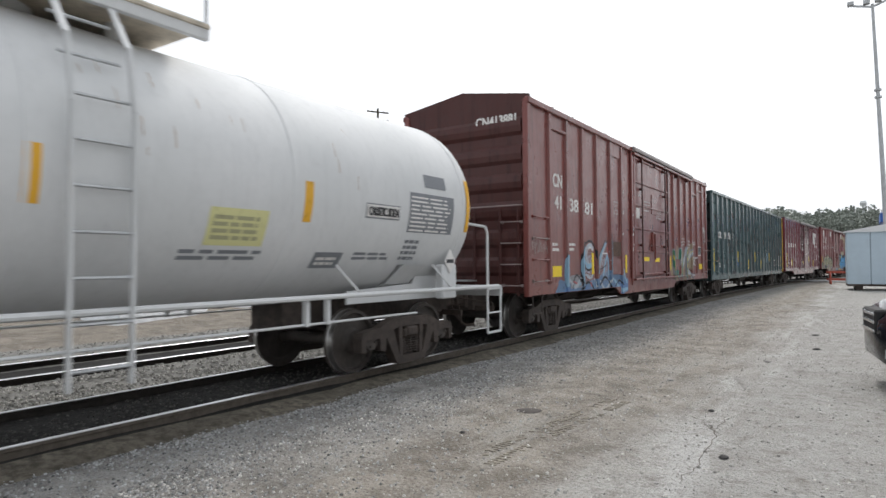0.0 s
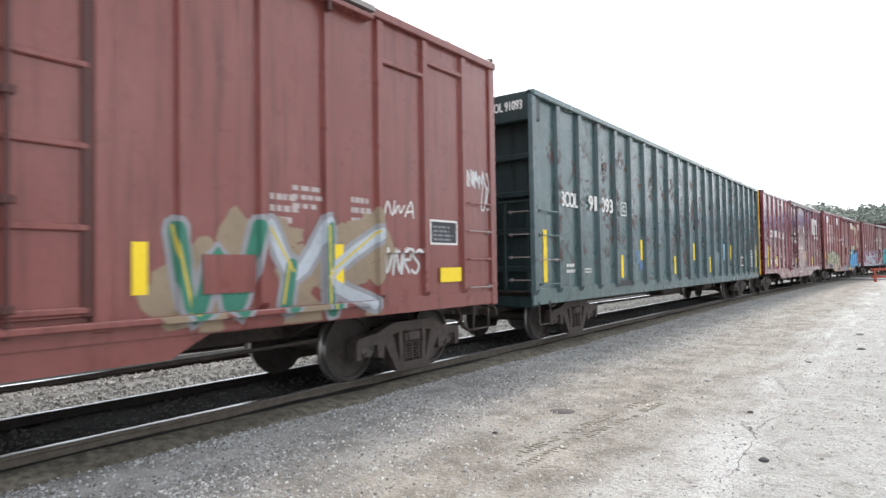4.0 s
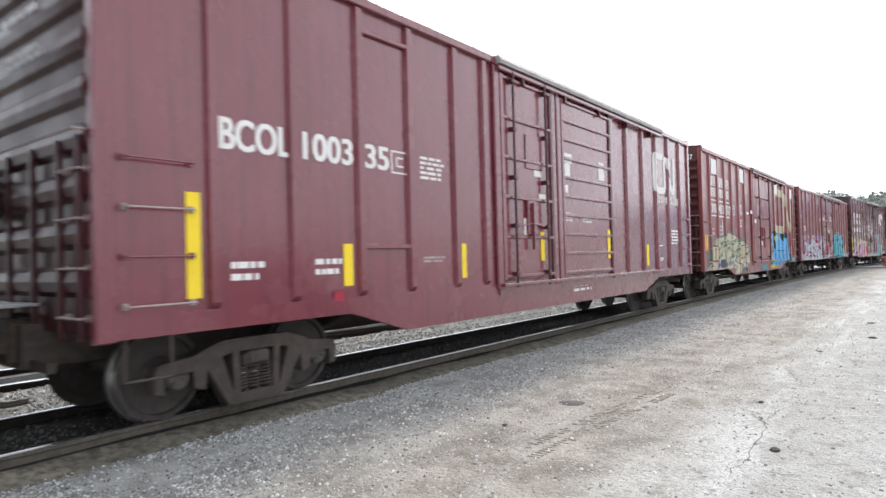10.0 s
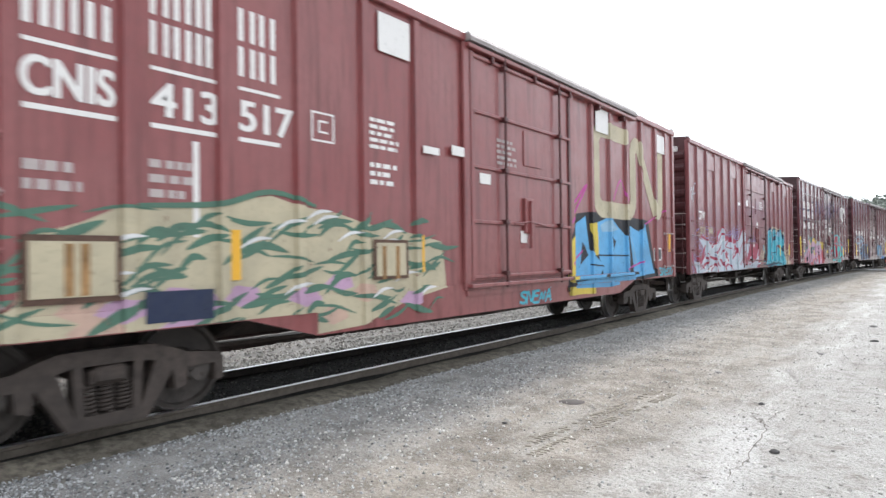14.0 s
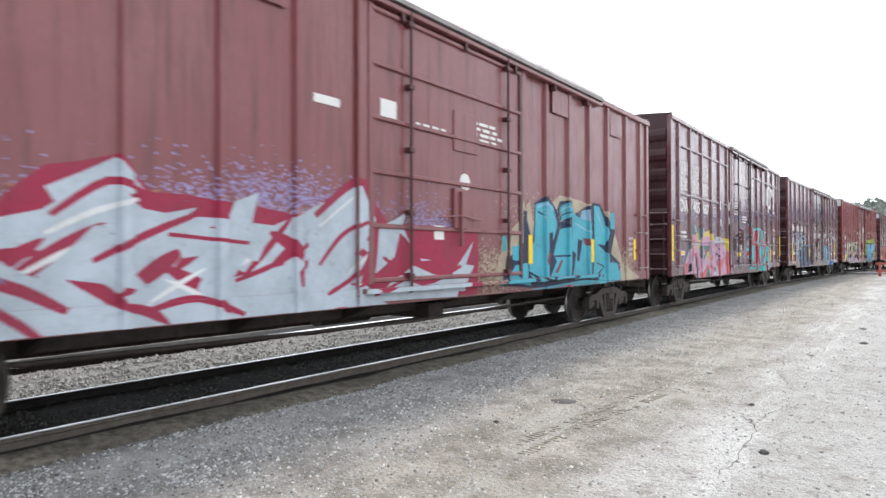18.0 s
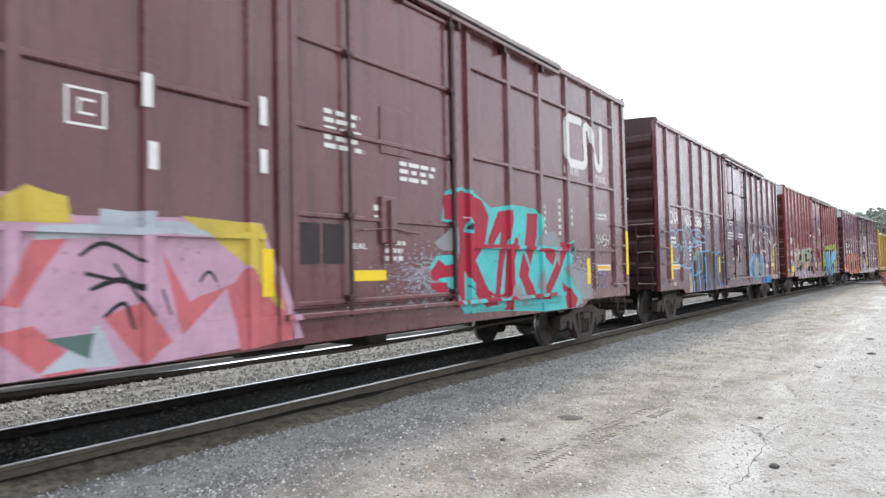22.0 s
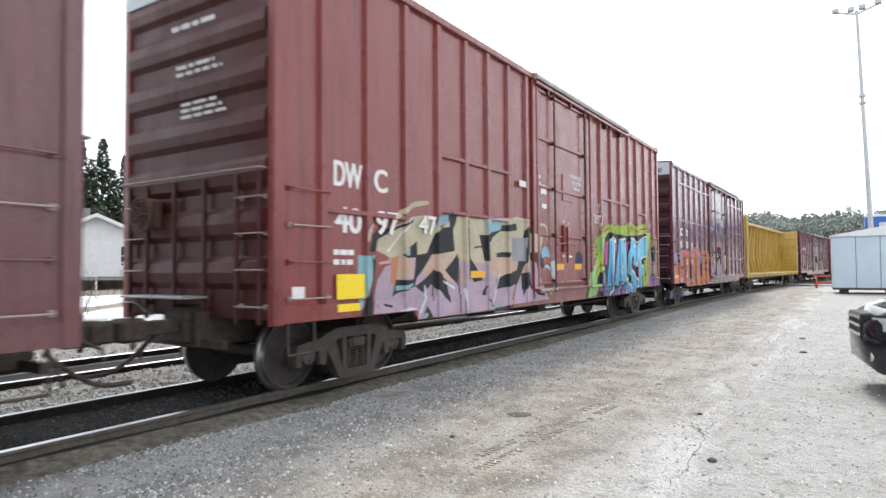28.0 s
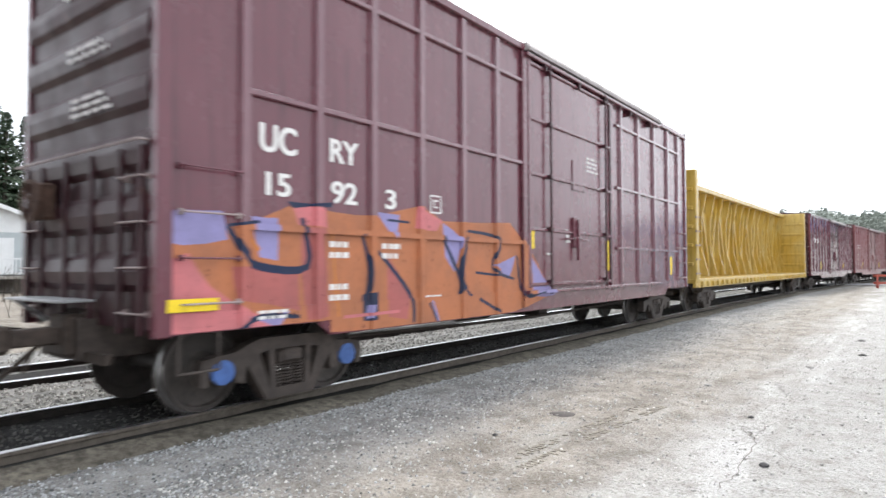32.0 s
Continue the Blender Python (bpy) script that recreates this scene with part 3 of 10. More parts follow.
crack([(-1.14, 7.74), (-1.27, 7.01), (-1.18, 6.5), (-1.17, 5.51), (-1.21, 4.79)], 0.0045, 1)
crack([(-1.14, 7.74), (-1.05, 8.3), (-0.86, 8.7)], 0.004, 2)
crack([(-1.43, 6.98), (-1.3, 6.85), (-1.19, 6.37)], 0.012, 7)
# low earth ridge by the scrap: its shadow drawn as a dark strip
crack([(-3.4, 7.05), (-3.0, 7.45), (-2.5, 7.72)], 0.01, 6)
crack([(-1.27, 7.01), (-1.5, 7.12), (-1.72, 7.3)], 0.009, 3)
crack([(-1.18, 6.5), (-0.85, 6.1), (-0.5, 6.0)], 0.003, 4)

# old snow left on the rough bank
for i in range(9):
    rnd = random.Random(50 + i)
    x, y = (rnd.uniform(-34, -19), rnd.uniform(8, 70)) if i else (-28.0, 15.0)
    r = rnd.uniform(0.7, 2.2) if i else 2.6
    g = Geo()
    k = 22
    vs = []
    for q, zz in ((1, -0.5), (0.86, 0.02), (0.6, 0.12), (0.25, 0.16)):
        for j in range(k):
            e = q * (1 + 0.28 * noise.noise((math.cos(6.283 * j / k) * 1.4 + i, math.sin(6.283 * j / k) * 1.4, q))) * r
            vs.append((e * math.cos(6.283 * j / k), 1.6 * e * math.sin(6.283 * j / k), zz * (1 + 0.3 * noise.noise((j, q, i)))))
    g.add(vs, [(a * k + j, a * k + (j + 1) % k, (a + 1) * k + (j + 1) % k, (a + 1) * k + j) for a in range(3) for j in range(k)] + [tuple(range(3 * k, 4 * k))])
    ob = new("snow_patch", g.mesh("snow_patch", SNOW, True))
    ob.matrix_basis = pose(x, y, height(x, y), 0, 0, rnd.uniform(0, 60))
    tagged(ob, "melting patch of old grey-white snow on the bank", "snow", "snow patches behind the tracks")

# pale road over the tracks at the crossing
g = Geo()
for i in range(29):
    x = -34 + i * 1.5
    for yy in (61.0, 66.5):
        g.v.append((x, yy, 0.1 if -12.5 < x < -4 else max(0.05, height(x, yy) + 0.08)))
g.f = [(2 * i, 2 * i + 2, 2 * i + 3, 2 * i + 1) for i in range(28)]
g.m = [0] * 28
ob = new("crossing_road", g.mesh("crossing_road", plain("pale_salted_asphalt", (0.3, 0.3, 0.3), 0.85, 0, 0.2, 1.2, 0.004, True)))
tagged(ob, "pale salt-dusted road crossing the tracks", "road", "", "structure")

# ---- trucks and wheels, shared by all cars ----
WR = 0.457


def wheel_mesh():
    g = Geo()
    for s in (1, -1):
        prof = [(0.655, 0.08), (0.655, 0.13), (0.69, 0.16), (0.715, 0.35), (0.69, 0.39), (0.685, 0.485), (0.70, 0.49), (0.722, 0.468), (0.735, WR), (0.815, WR - 0.006), (0.82, 0.40), (0.775, 0.385), (0.765, 0.34), (0.785, 0.19), (0.835, 0.15), (0.84, 0.085)]
        mats = [0, 0, 0, 0, 0, 0, 0, 1, 1, 0, 0, 0, 0, 0, 0]
        g.lathe([(s * a, r) for a, r in prof], "x", 32, mats)
        g.tube((s * 0.83, 0, 0), (s * 1.12, 0, 0), 0.085, 14)
        g.tube((s * 1.10, 0, 0), (s * 1.15, 0, 0), 0.115, 16)
        for k in range(3):
            a = k * 2.094
            g.tube((s * 1.145, 0.07 * math.cos(a), 0.07 * math.sin(a)), (s * 1.175, 0.07 * math.cos(a), 0.07 * math.sin(a)), 0.02, 6)
    g.tube((-0.66, 0, 0), (0.66, 0, 0), 0.085, 14)
    return g.mesh("wheelset", [WHEEL, TREAD], True)


def sideframe_mesh():
    """Cast side frame in one piece: pedestal jaws, arched top, sloping tension legs, a window for the springs."""
    half = dict(A=(1.13, 0.34), B=(1.04, 0.32), C=(1.13, 0.52), D=(1.03, 0.50), E=(1.10, 0.60), F=(0.98, 0.62), G=(0.74, 0.50), H=(0.74, 0.645), I=(0.72, 0.33), J=(0.61, 0.30), K=(0.59, 0.50), O=(0.60, 0.70),
                M=(0.42, 0.60), N=(0.42, 0.76), R=(0.30, 0.63), S=(0.30, 0.765), X=(0.22, 0.63), Z=(0.22, 0.765), U=(0.34, 0.09), V=(0.28, 0.20), Y=(0.20, 0.20))
    quads = ["ABDC", "CDFE", "DGHF", "IJKG", "GKOH", "KMNO", "MRSN", "RXZS", "RVYX", "KUVM"]
    ids, pts = {}, []
    for s in (1, -1):
        for k, (y, z) in half.items():
            ids[k, s] = len(pts)
            pts.append((s * y, z))
    faces = [[ids[c, s] for c in q] for q in quads for s in (1, -1)]
    faces.append([ids["X", 1], ids["X", -1], ids["Z", -1], ids["Z", 1]])
    faces.append([ids["U", 1], ids["U", -1], ids["V", -1], ids["Y", -1], ids["Y", 1], ids["V", 1]])
    edges = {}
    for f in faces:
        for i in range(len(f)):
            edges.setdefault(frozenset((f[i - 1], f[i])), []).append((f[i - 1], f[i]))
    g = Geo()
    n = len(pts)
    # the rim is thinner than the web, as cast
    g.v = [(1.03, y, z) for y, z in pts] + [(1.185, y, z) for y, z in pts]
    g.f = [tuple(f) for f in faces] + [tuple(n + i for i in reversed(f)) for f in faces]
    g.f += [(e[0][0], e[0][1], n + e[0][1], n + e[0][0]) for e in edges.values() if len(e) == 1]
    g.m = [0] * len(g.f)
    return g.mesh("sideframe", IRON)


def spring_mesh():
    """One coil: a round bar swept up a helix."""
    g = Geo()
    k, m = 60, 5
    for i in range(k):
        a = i * 0.78
        c = Vector((1.105 + 0.062 * math.cos(a), 0.062 * math.sin(a), 0.205 + 0.0043 * i))
        out = Vector((math.cos(a), math.sin(a), 0))
        for j in range(m):
            b = 6.2832 * j / m
            g.v.append(c + out * 0.014 * math.cos(b) + Vector((0, 0, 0.014 * math.sin(b))))
    g.f = [(i * m + j, i * m + (j + 1) % m, (i + 1) * m + (j + 1) % m, (i + 1) * m + j) for i in range(k - 1) for j in range(m)]
    g.m = [0] * len(g.f)
    return g.mesh("coil_spring", IRON, True)


def bolster_mesh():
    g = Geo()
    g.box(-1.2, 1.2, -0.17, 0.17, 0.46, 0.60, 0.02)
    g.box(-1.23, -1.12, -0.13, 0.13, 0.48, 0.62, 0.02)
    g.box(1.12, 1.23, -0.13, 0.13, 0.48, 0.62, 0.02)
    g.tube((0, 0, 0.58), (0, 0, 0.74), 0.18, 14)
    for s in (1, -1):
        g.beam((-0.72, s * 0.36, 0.36), (0.72, s * 0.36, 0.36), 0.07, 0.09)
        for q in (1, -1):
            g.box(q * 0.775 - 0.045, q * 0.775 + 0.045, s * 0.385 - 0.03, s * 0.385 + 0.035, 0.28, 0.58, 0.01)
    return g.mesh("bolster", IRON)


WHEEL_ME, FRAME_ME, SPRING_ME, BOLSTER_ME = wheel_mesh(), sideframe_mesh(), spring_mesh(), bolster_mesh()
ROLLING = []


def trucks(car, half, tint=None):
    """Two trucks at +half and -half along the car, each with two turning wheelsets."""
    for e in (-half, half):
        tr = part("truck", BOLSTER_ME, None, car, "dark cast-steel truck", pose(0, e, 0))
        for q in (0, 180):
            part("sideframe", FRAME_ME, None, tr, "", pose(0, 0, 0, 0, 0, q))
            for sy in (-0.15, 0.0, 0.15):
                part("coil_spring", SPRING_ME, None, tr, "", pose(0, sy, 0, 0, 0, q))
        for w in (-0.88, 0.88):
            ws = part("wheelset", WHEEL_ME, None, car, "grimy steel wheels with bright worn treads", pose(0, e + w, WR))
            ROLLING.append((ws, e + w))


COUPLING = plain("sooty_coupler_iron", (0.062, 0.045, 0.036), 0.75, 0.0, 0.4, 10, 0.008)


def coupler_mesh():
    g = Geo()
    g.box(-0.09, 0.09, 0, 0.62, -0.08, 0.09, 0.02)
    g.box(-0.16, 0.13, 0.55, 0.86, -0.13, 0.14, 0.04)
    g.box(0.06, 0.18, 0.66, 0.93, -0.11, 0.12, 0.03)
    g.box(-0.22, 0.22, -0.1, 0.12, -0.2, 0.22, 0.03)
    g.tube((-0.1, 0.7, -0.2), (-0.1, 0.7, 0.22), 0.03, 8)
    g.pipe([(0.1, 0.5, 0.1), (0.5, 0.25, 0.05), (1.25, 0.2, -0.02), (1.3, 0.2, -0.12)], 0.016, 6)
    g.pipe([(0.42 - 0.05 * k / 9, 0.1 + 0.9 * k / 9, -0.1 - 0.42 * math.sin(math.pi * 0.5 * min(1, k / 7))) for k in range(10)], 0.028, 7)
    g.box(-0.3, 0.3, -0.35, -0.08, -0.28, 0.26, 0.03)
    g.beam((-0.75, -0.05, -0.2), (0.75, -0.05, -0.2), 0.06, 0.1)
    g.pipe([(0.6, 0.0, 0.05), (0.62, 0.12, -0.25), (0.58, 0.2, -0.42)], 0.02, 6)
    return g.mesh("coupler", [COUPLING], True)


COUPLER_ME = coupler_mesh()


def rung(p, q, out, r=0.011):
    """A grab iron from p to q, standing out from the sheet (along x if out > 0, else along -y)."""
    g = Geo()
    p, q = Vector(p), Vector(q)
    o = Vector((out, 0, 0)) if out > 0 else Vector((0, out, 0))
    g.pipe([p, p + o, q + o, q], r, 6)
    for e in (p, q):
        g.box(e.x - 0.02, e.x + 0.02, e.y - 0.025, e.y + 0.025, e.z - 0.03, e.z + 0.03, 0.004)
    return g


def step_iron(car, y, z, mat, drop=0.42, w=0.42):
    g = Geo()
    g.pipe([(1.48, y - w / 2, z), (1.48, y - w / 2, z - drop), (1.48, y + w / 2, z - drop), (1.48, y + w / 2, z)], 0.014, 6)
    part("step", g, mat, car)


SIDE = 1.53  # half width over the posts
SKIN = 1.475  # half width over the sheets


def label_bars(car, y, z, w, h, rows, mat, x=SKIN + 0.004, seed=1, gap=0.45):
    """Small stencilled lines that are too small to read: rows of broken bars."""
    rnd = random.Random(seed)
    rh = h / rows
    for r in range(rows):
        g = Geo()
        zz = z + h - (r + 1) * rh
        yy = y
        end = y + w * rnd.uniform(0.7, 1.0)
        while yy < end:
            ln = min(rnd.uniform(0.25, 0.6) * w * 0.5, end - yy)
            g.box(x - 0.003, x, yy, yy + ln, zz, zz + rh * (1 - gap))
            yy += ln + 0.12 * w * rnd.uniform(0.3, 0.8)
        part("stencil_line", g, mat, car, "small stencilled data line")


def patch(car, name, y, z, w, h, mat, x=SKIN + 0.004, label=""):
    part(name, Geo().box(x - 0.004, x, y, y + w, z, z + h), mat, car, label)


def stencil(car, text, y, z, w, h, mat=None, x=SKIN + 0.005):
    part("lettering", words(text, h, mat or WHITE, w), None, car, "painted letters and figures", pose(x, y, z))


def boxed(car, y, z, w, h, mat, x=SKIN + 0.004):
    """A small framed sign."""
    g = Geo()
    t = 0.022
    for a, b, c, d in ((0, w, 0, t), (0, w, h - t, h), (0, t, t, h - t), (w - t, w, t, h - t), (w * 0.3, w * 0.72, h * 0.3, h * 0.3 + t), (w * 0.3, w * 0.72, h * 0.66, h * 0.66 + t), (w * 0.3, w * 0.3 + t, h * 0.3, h * 0.7)):
        g.box(x - 0.003, x, y + a, y + b, z + c, z + d)
    part("framed_sign", g, mat, car)


def block_word(car, y, z, w, h, n, mat, x=SKIN + 0.004, name="painted_word"):
    """A trade name as plain upright bars of its size, two for each letter."""
    rnd = random.Random(int(y * 100) + n)
    step = w / n
    for i in range(n):
        a, b = y + i * step, y + (i + rnd.choice((0.72, 0.78, 0.82))) * step
        t = min(0.24 * h, 0.33 * (b - a)) * rnd.uniform(0.85, 1.1)
        g = Geo().box(x - 0.003, x, a, a + t, z, z + h).box(x - 0.003, x, b - t, b, z, z + h)
        part(name, g, mat, car, "plain white painted bars" if i == 0 else "")


# ---- sprayed pictures on the cars ----
STROKES = {}
STROKES["A"] = [[(0, 0), (0.45, 1), (0.6, 1), (1, 0)], [(0.2, 0.38), (0.8, 0.38)]]
STROKES["C"] = [[(1, 0.85), (0.6, 1), (0.1, 0.8), (0, 0.4), (0.25, 0.05), (0.7, 0), (1, 0.2)]]
STROKES["E"] = [[(1, 0.97), (0.1, 1), (0, 0), (1, 0.03)], [(0.05, 0.5), (0.8, 0.55)]]
STROKES["F"] = [[(1, 1), (0.1, 0.95), (0, 0)], [(0.05, 0.52), (0.8, 0.55)]]
STROKES["H"] = [[(0, 0), (0.1, 1)], [(0.9, 0), (1, 1)], [(0.05, 0.5), (0.95, 0.5)]]
STROKES["I"] = [[(0.4, 0), (0.6, 1)]]
STROKES["J"] = [[(0.2, 1), (1, 0.97)], [(0.7, 1), (0.72, 0.2), (0.4, 0), (0, 0.2)]]
STROKES["K"] = [[(0.05, 0), (0, 1)], [(1, 1), (0.1, 0.45), (1, 0)]]
STROKES["L"] = [[(0.1, 1), (0, 0.02), (0.95, 0.05)]]
STROKES["M"] = [[(0, 0), (0.15, 1), (0.5, 0.35), (0.85, 1), (1, 0)]]
STROKES["N"] = [[(0, 0), (0.1, 1), (0.85, 0.05), (1, 1)]]
STROKES["O"] = [[(0.5, 1), (0.05, 0.75), (0.05, 0.25), (0.5, 0), (0.95, 0.25), (0.95, 0.75), (0.5, 1)]]
STROKES["P"] = [[(0, 0), (0.08, 1), (0.8, 0.95), (0.9, 0.62), (0.1, 0.45)]]
STROKES["R"] = [[(0, 0), (0.08, 1), (0.75, 0.98), (0.85, 0.65), (0.15, 0.5), (1, 0)]]
STROKES["S"] = [[(0.95, 0.9), (0.4, 1), (0.05, 0.75), (0.9, 0.35), (0.7, 0.02), (0, 0.12)]]
STROKES["T"] = [[(0, 0.97), (1, 1)], [(0.5, 1), (0.5, 0)]]
STROKES["U"] = [[(0, 1), (0.08, 0.2), (0.5, 0), (0.92, 0.2), (1, 1)]]
STROKES["V"] = [[(0, 1), (0.5, 0), (1, 1)]]
STROKES["W"] = [[(0, 1), (0.25, 0), (0.5, 0.7), (0.75, 0), (1, 1)]]
STROKES["Y"] = [[(0, 1), (0.5, 0.5), (1, 1)], [(0.5, 0.5), (0.45, 0)]]
STROKES["Z"] = [[(0, 0.95), (1, 1), (0.05, 0.05), (1, 0)]]
STROKES["("] = [[(0.8, 1), (0.25, 0.7), (0.2, 0.3), (0.75, 0)]]
STROKES["~"] = [[(0, 0.2), (0.3, 0.8), (0.6, 0.2), (1, 0.8)]]
STROKES["*"] = [[(0, 0.1), (1, 0.9)], [(0.1, 0.95), (0.95, 0.05)], [(0, 0.5), (1, 0.55)]]


def flowing(pts, k=4):
    """A bent line drawn smoothly through its points."""
    n = len(pts)
    if n < 3:
        return list(pts)
    out = []
    for i in range(n - 1):
        p0, p1, p2, p3 = pts[max(i - 1, 0)], pts[i], pts[i + 1], pts[min(i + 2, n - 1)]
        for j in range(k):
            t = j / k
            out.append(tuple(0.5 * (2 * p1[c] + (p2[c] - p0[c]) * t + (2 * p0[c] - 5 * p1[c] + 4 * p2[c] - p3[c]) * t * t + (3 * p1[c] - p0[c] - 3 * p2[c] + p3[c]) * t ** 3) for c in (0, 1)))
    out.append(tuple(pts[-1]))
    return out


def ribbon(g, pts, w, layer, mat, x, taper=False):
    """A flat painted stroke in the y-z plane, each stroke a hair above the one before."""
    g.strokes += 1
    pts = flowing(pts)
    n = len(pts)
    xx = x + 0.0022 * layer + 0.0001 * (g.strokes % 19)
    vs = []
    for i, (y, z) in enumerate(pts):
        a, b = pts[max(i - 1, 0)], pts[min(i + 1, n - 1)]
        dy, dz = b[0] - a[0], b[1] - a[1]
        ln = math.hypot(dy, dz) or 1e-6
        r = w / 2 * (1 - 0.75 * abs(2 * i / (n - 1) - 1) ** 3 if taper else 1)
        ny, nz = -dz / ln * r, dy / ln * r
        e = xx + 0.00002 * i
        vs += [(e, y + ny, z + nz), (e, y - ny, z - nz)]
    g.add(vs, [(2 * i, 2 * i + 2, 2 * i + 3, 2 * i + 1) for i in range(n - 1)], mat)
    for i, j in ((0, 1), (n - 1, n - 2)):
        (y, z), (oy, oz) = pts[i], pts[j]
        a0 = math.atan2(z - oz, y - oy)
        r = w / 2 * (0.25 if taper else 1)
        g.add([(xx + 0.00002 * i, y + r * math.cos(a0 + q), z + r * math.sin(a0 + q)) for q in (-1.57, -0.78, 0, 0.78, 1.57)], [(0, 1, 2, 3, 4)], mat)


def blob(g, y, z, ry, rz, layer, mat, x, rnd, k=18, rough=0.25):
    g.strokes += 1
    xx = x + 0.0022 * layer + 0.0001 * (g.strokes % 19)
    g.add([(xx, y + ry * (1 + rough * rnd.uniform(-1, 1)) * math.cos(6.283 * j / k), z + rz * (1 + rough * rnd.uniform(-1, 1)) * math.sin(6.283 * j / k)) for j in range(k)], [tuple(range(k))], mat)


def clip_y(g, a, b):
    """The strip of g between y = a and y = b."""
    out = Geo()
    for f, m in zip(g.f, g.m):
        pts = [g.v[i] for i in f]
        if max(p[1] for p in pts) <= a or min(p[1] for p in pts) >= b:
            continue
        for lim, s in ((a, 1), (b, -1)):
            res = []
            for i in range(len(pts)):
                p, q = pts[i - 1], pts[i]
                dp, dq = s * (p[1] - lim), s * (q[1] - lim)
                if (dp < 0) != (dq < 0):
                    t = dp / (dp - dq)
                    res.append(tuple(p[k] + t * (q[k] - p[k]) for k in range(3)))
                if dq >= 0:
                    res.append(q)
            pts = res
            if len(pts) < 3:
                break
        if len(pts) >= 3:
            out.add(pts, [tuple(range(len(pts)))], m)
    return out


def clip_z(g, a, b):
    h = Geo()
    h.v = [(x, z, y) for x, y, z in g.v]
    h.f, h.m = g.f, g.m
    o = clip_y(h, a, b)
    o.v = [(x, z, y) for x, y, z in o.v]
    return o


GIRTS = {}


def laid(car, g, ribs):
    """Lays sprayed paint on the sheets and, where posts (y, half width, face x), girts and the sill stand out, on their faces."""
    if car.name in LOW:
        a, b, mid, sl, k = LOW[car.name]
        out = Geo()
        for lo, hi, bottom in ((a, -mid, sl + 0.01), (-mid, mid, sl - k + 0.01), (mid, b, sl + 0.01)):
            c = clip_z(clip_y(g, lo, hi), bottom, 9)
            out.add(c.v, [], 0)
            n = len(out.v) - len(c.v)
            out.f += [tuple(n + i for i in f) for f in c.f]
            out.m += c.m
        g = out
        low = clip_z(g, 0, sl + 0.2)
    else:
        low = None
    tops = [(clip_y(g, p[0] - p[1], p[0] + p[1]), p[2] - SKIN) for p in ribs]
    flanks = []
    for c, w, face in ribs:
        if w < 0.07:
            for e in (-1, 1):
                f = clip_y(g, *sorted((c + e * w, c + e * w * 1.35)))
                f.v = [(x + 0.001 + (face - SKIN) * (1.35 - abs(y - c) / w) / 0.35, y + e * 0.001, z) for x, y, z in f.v]
                flanks.append((f, 0.0))
    tops += flanks
    if low:
        tops.append((low, 0.0225))
    for ga, gb, gz, dx, hh in GIRTS.get(car.name, ()):
        tops.append((clip_z(clip_y(g, ga, gb), gz - hh, gz + hh), dx))
    for strip, dx in tops:
        o = len(g.v)
        g.v += [(x + dx, y, z) for x, y, z in strip.v]
        g.f += [tuple(o + i for i in f) for f in strip.f]
        g.m += strip.m
    return g


def paint_on(car, g, mats, ribs, label, name="graffiti"):
    part(name, laid(car, g, ribs).mesh(name, mats, False, False), None, car, label)


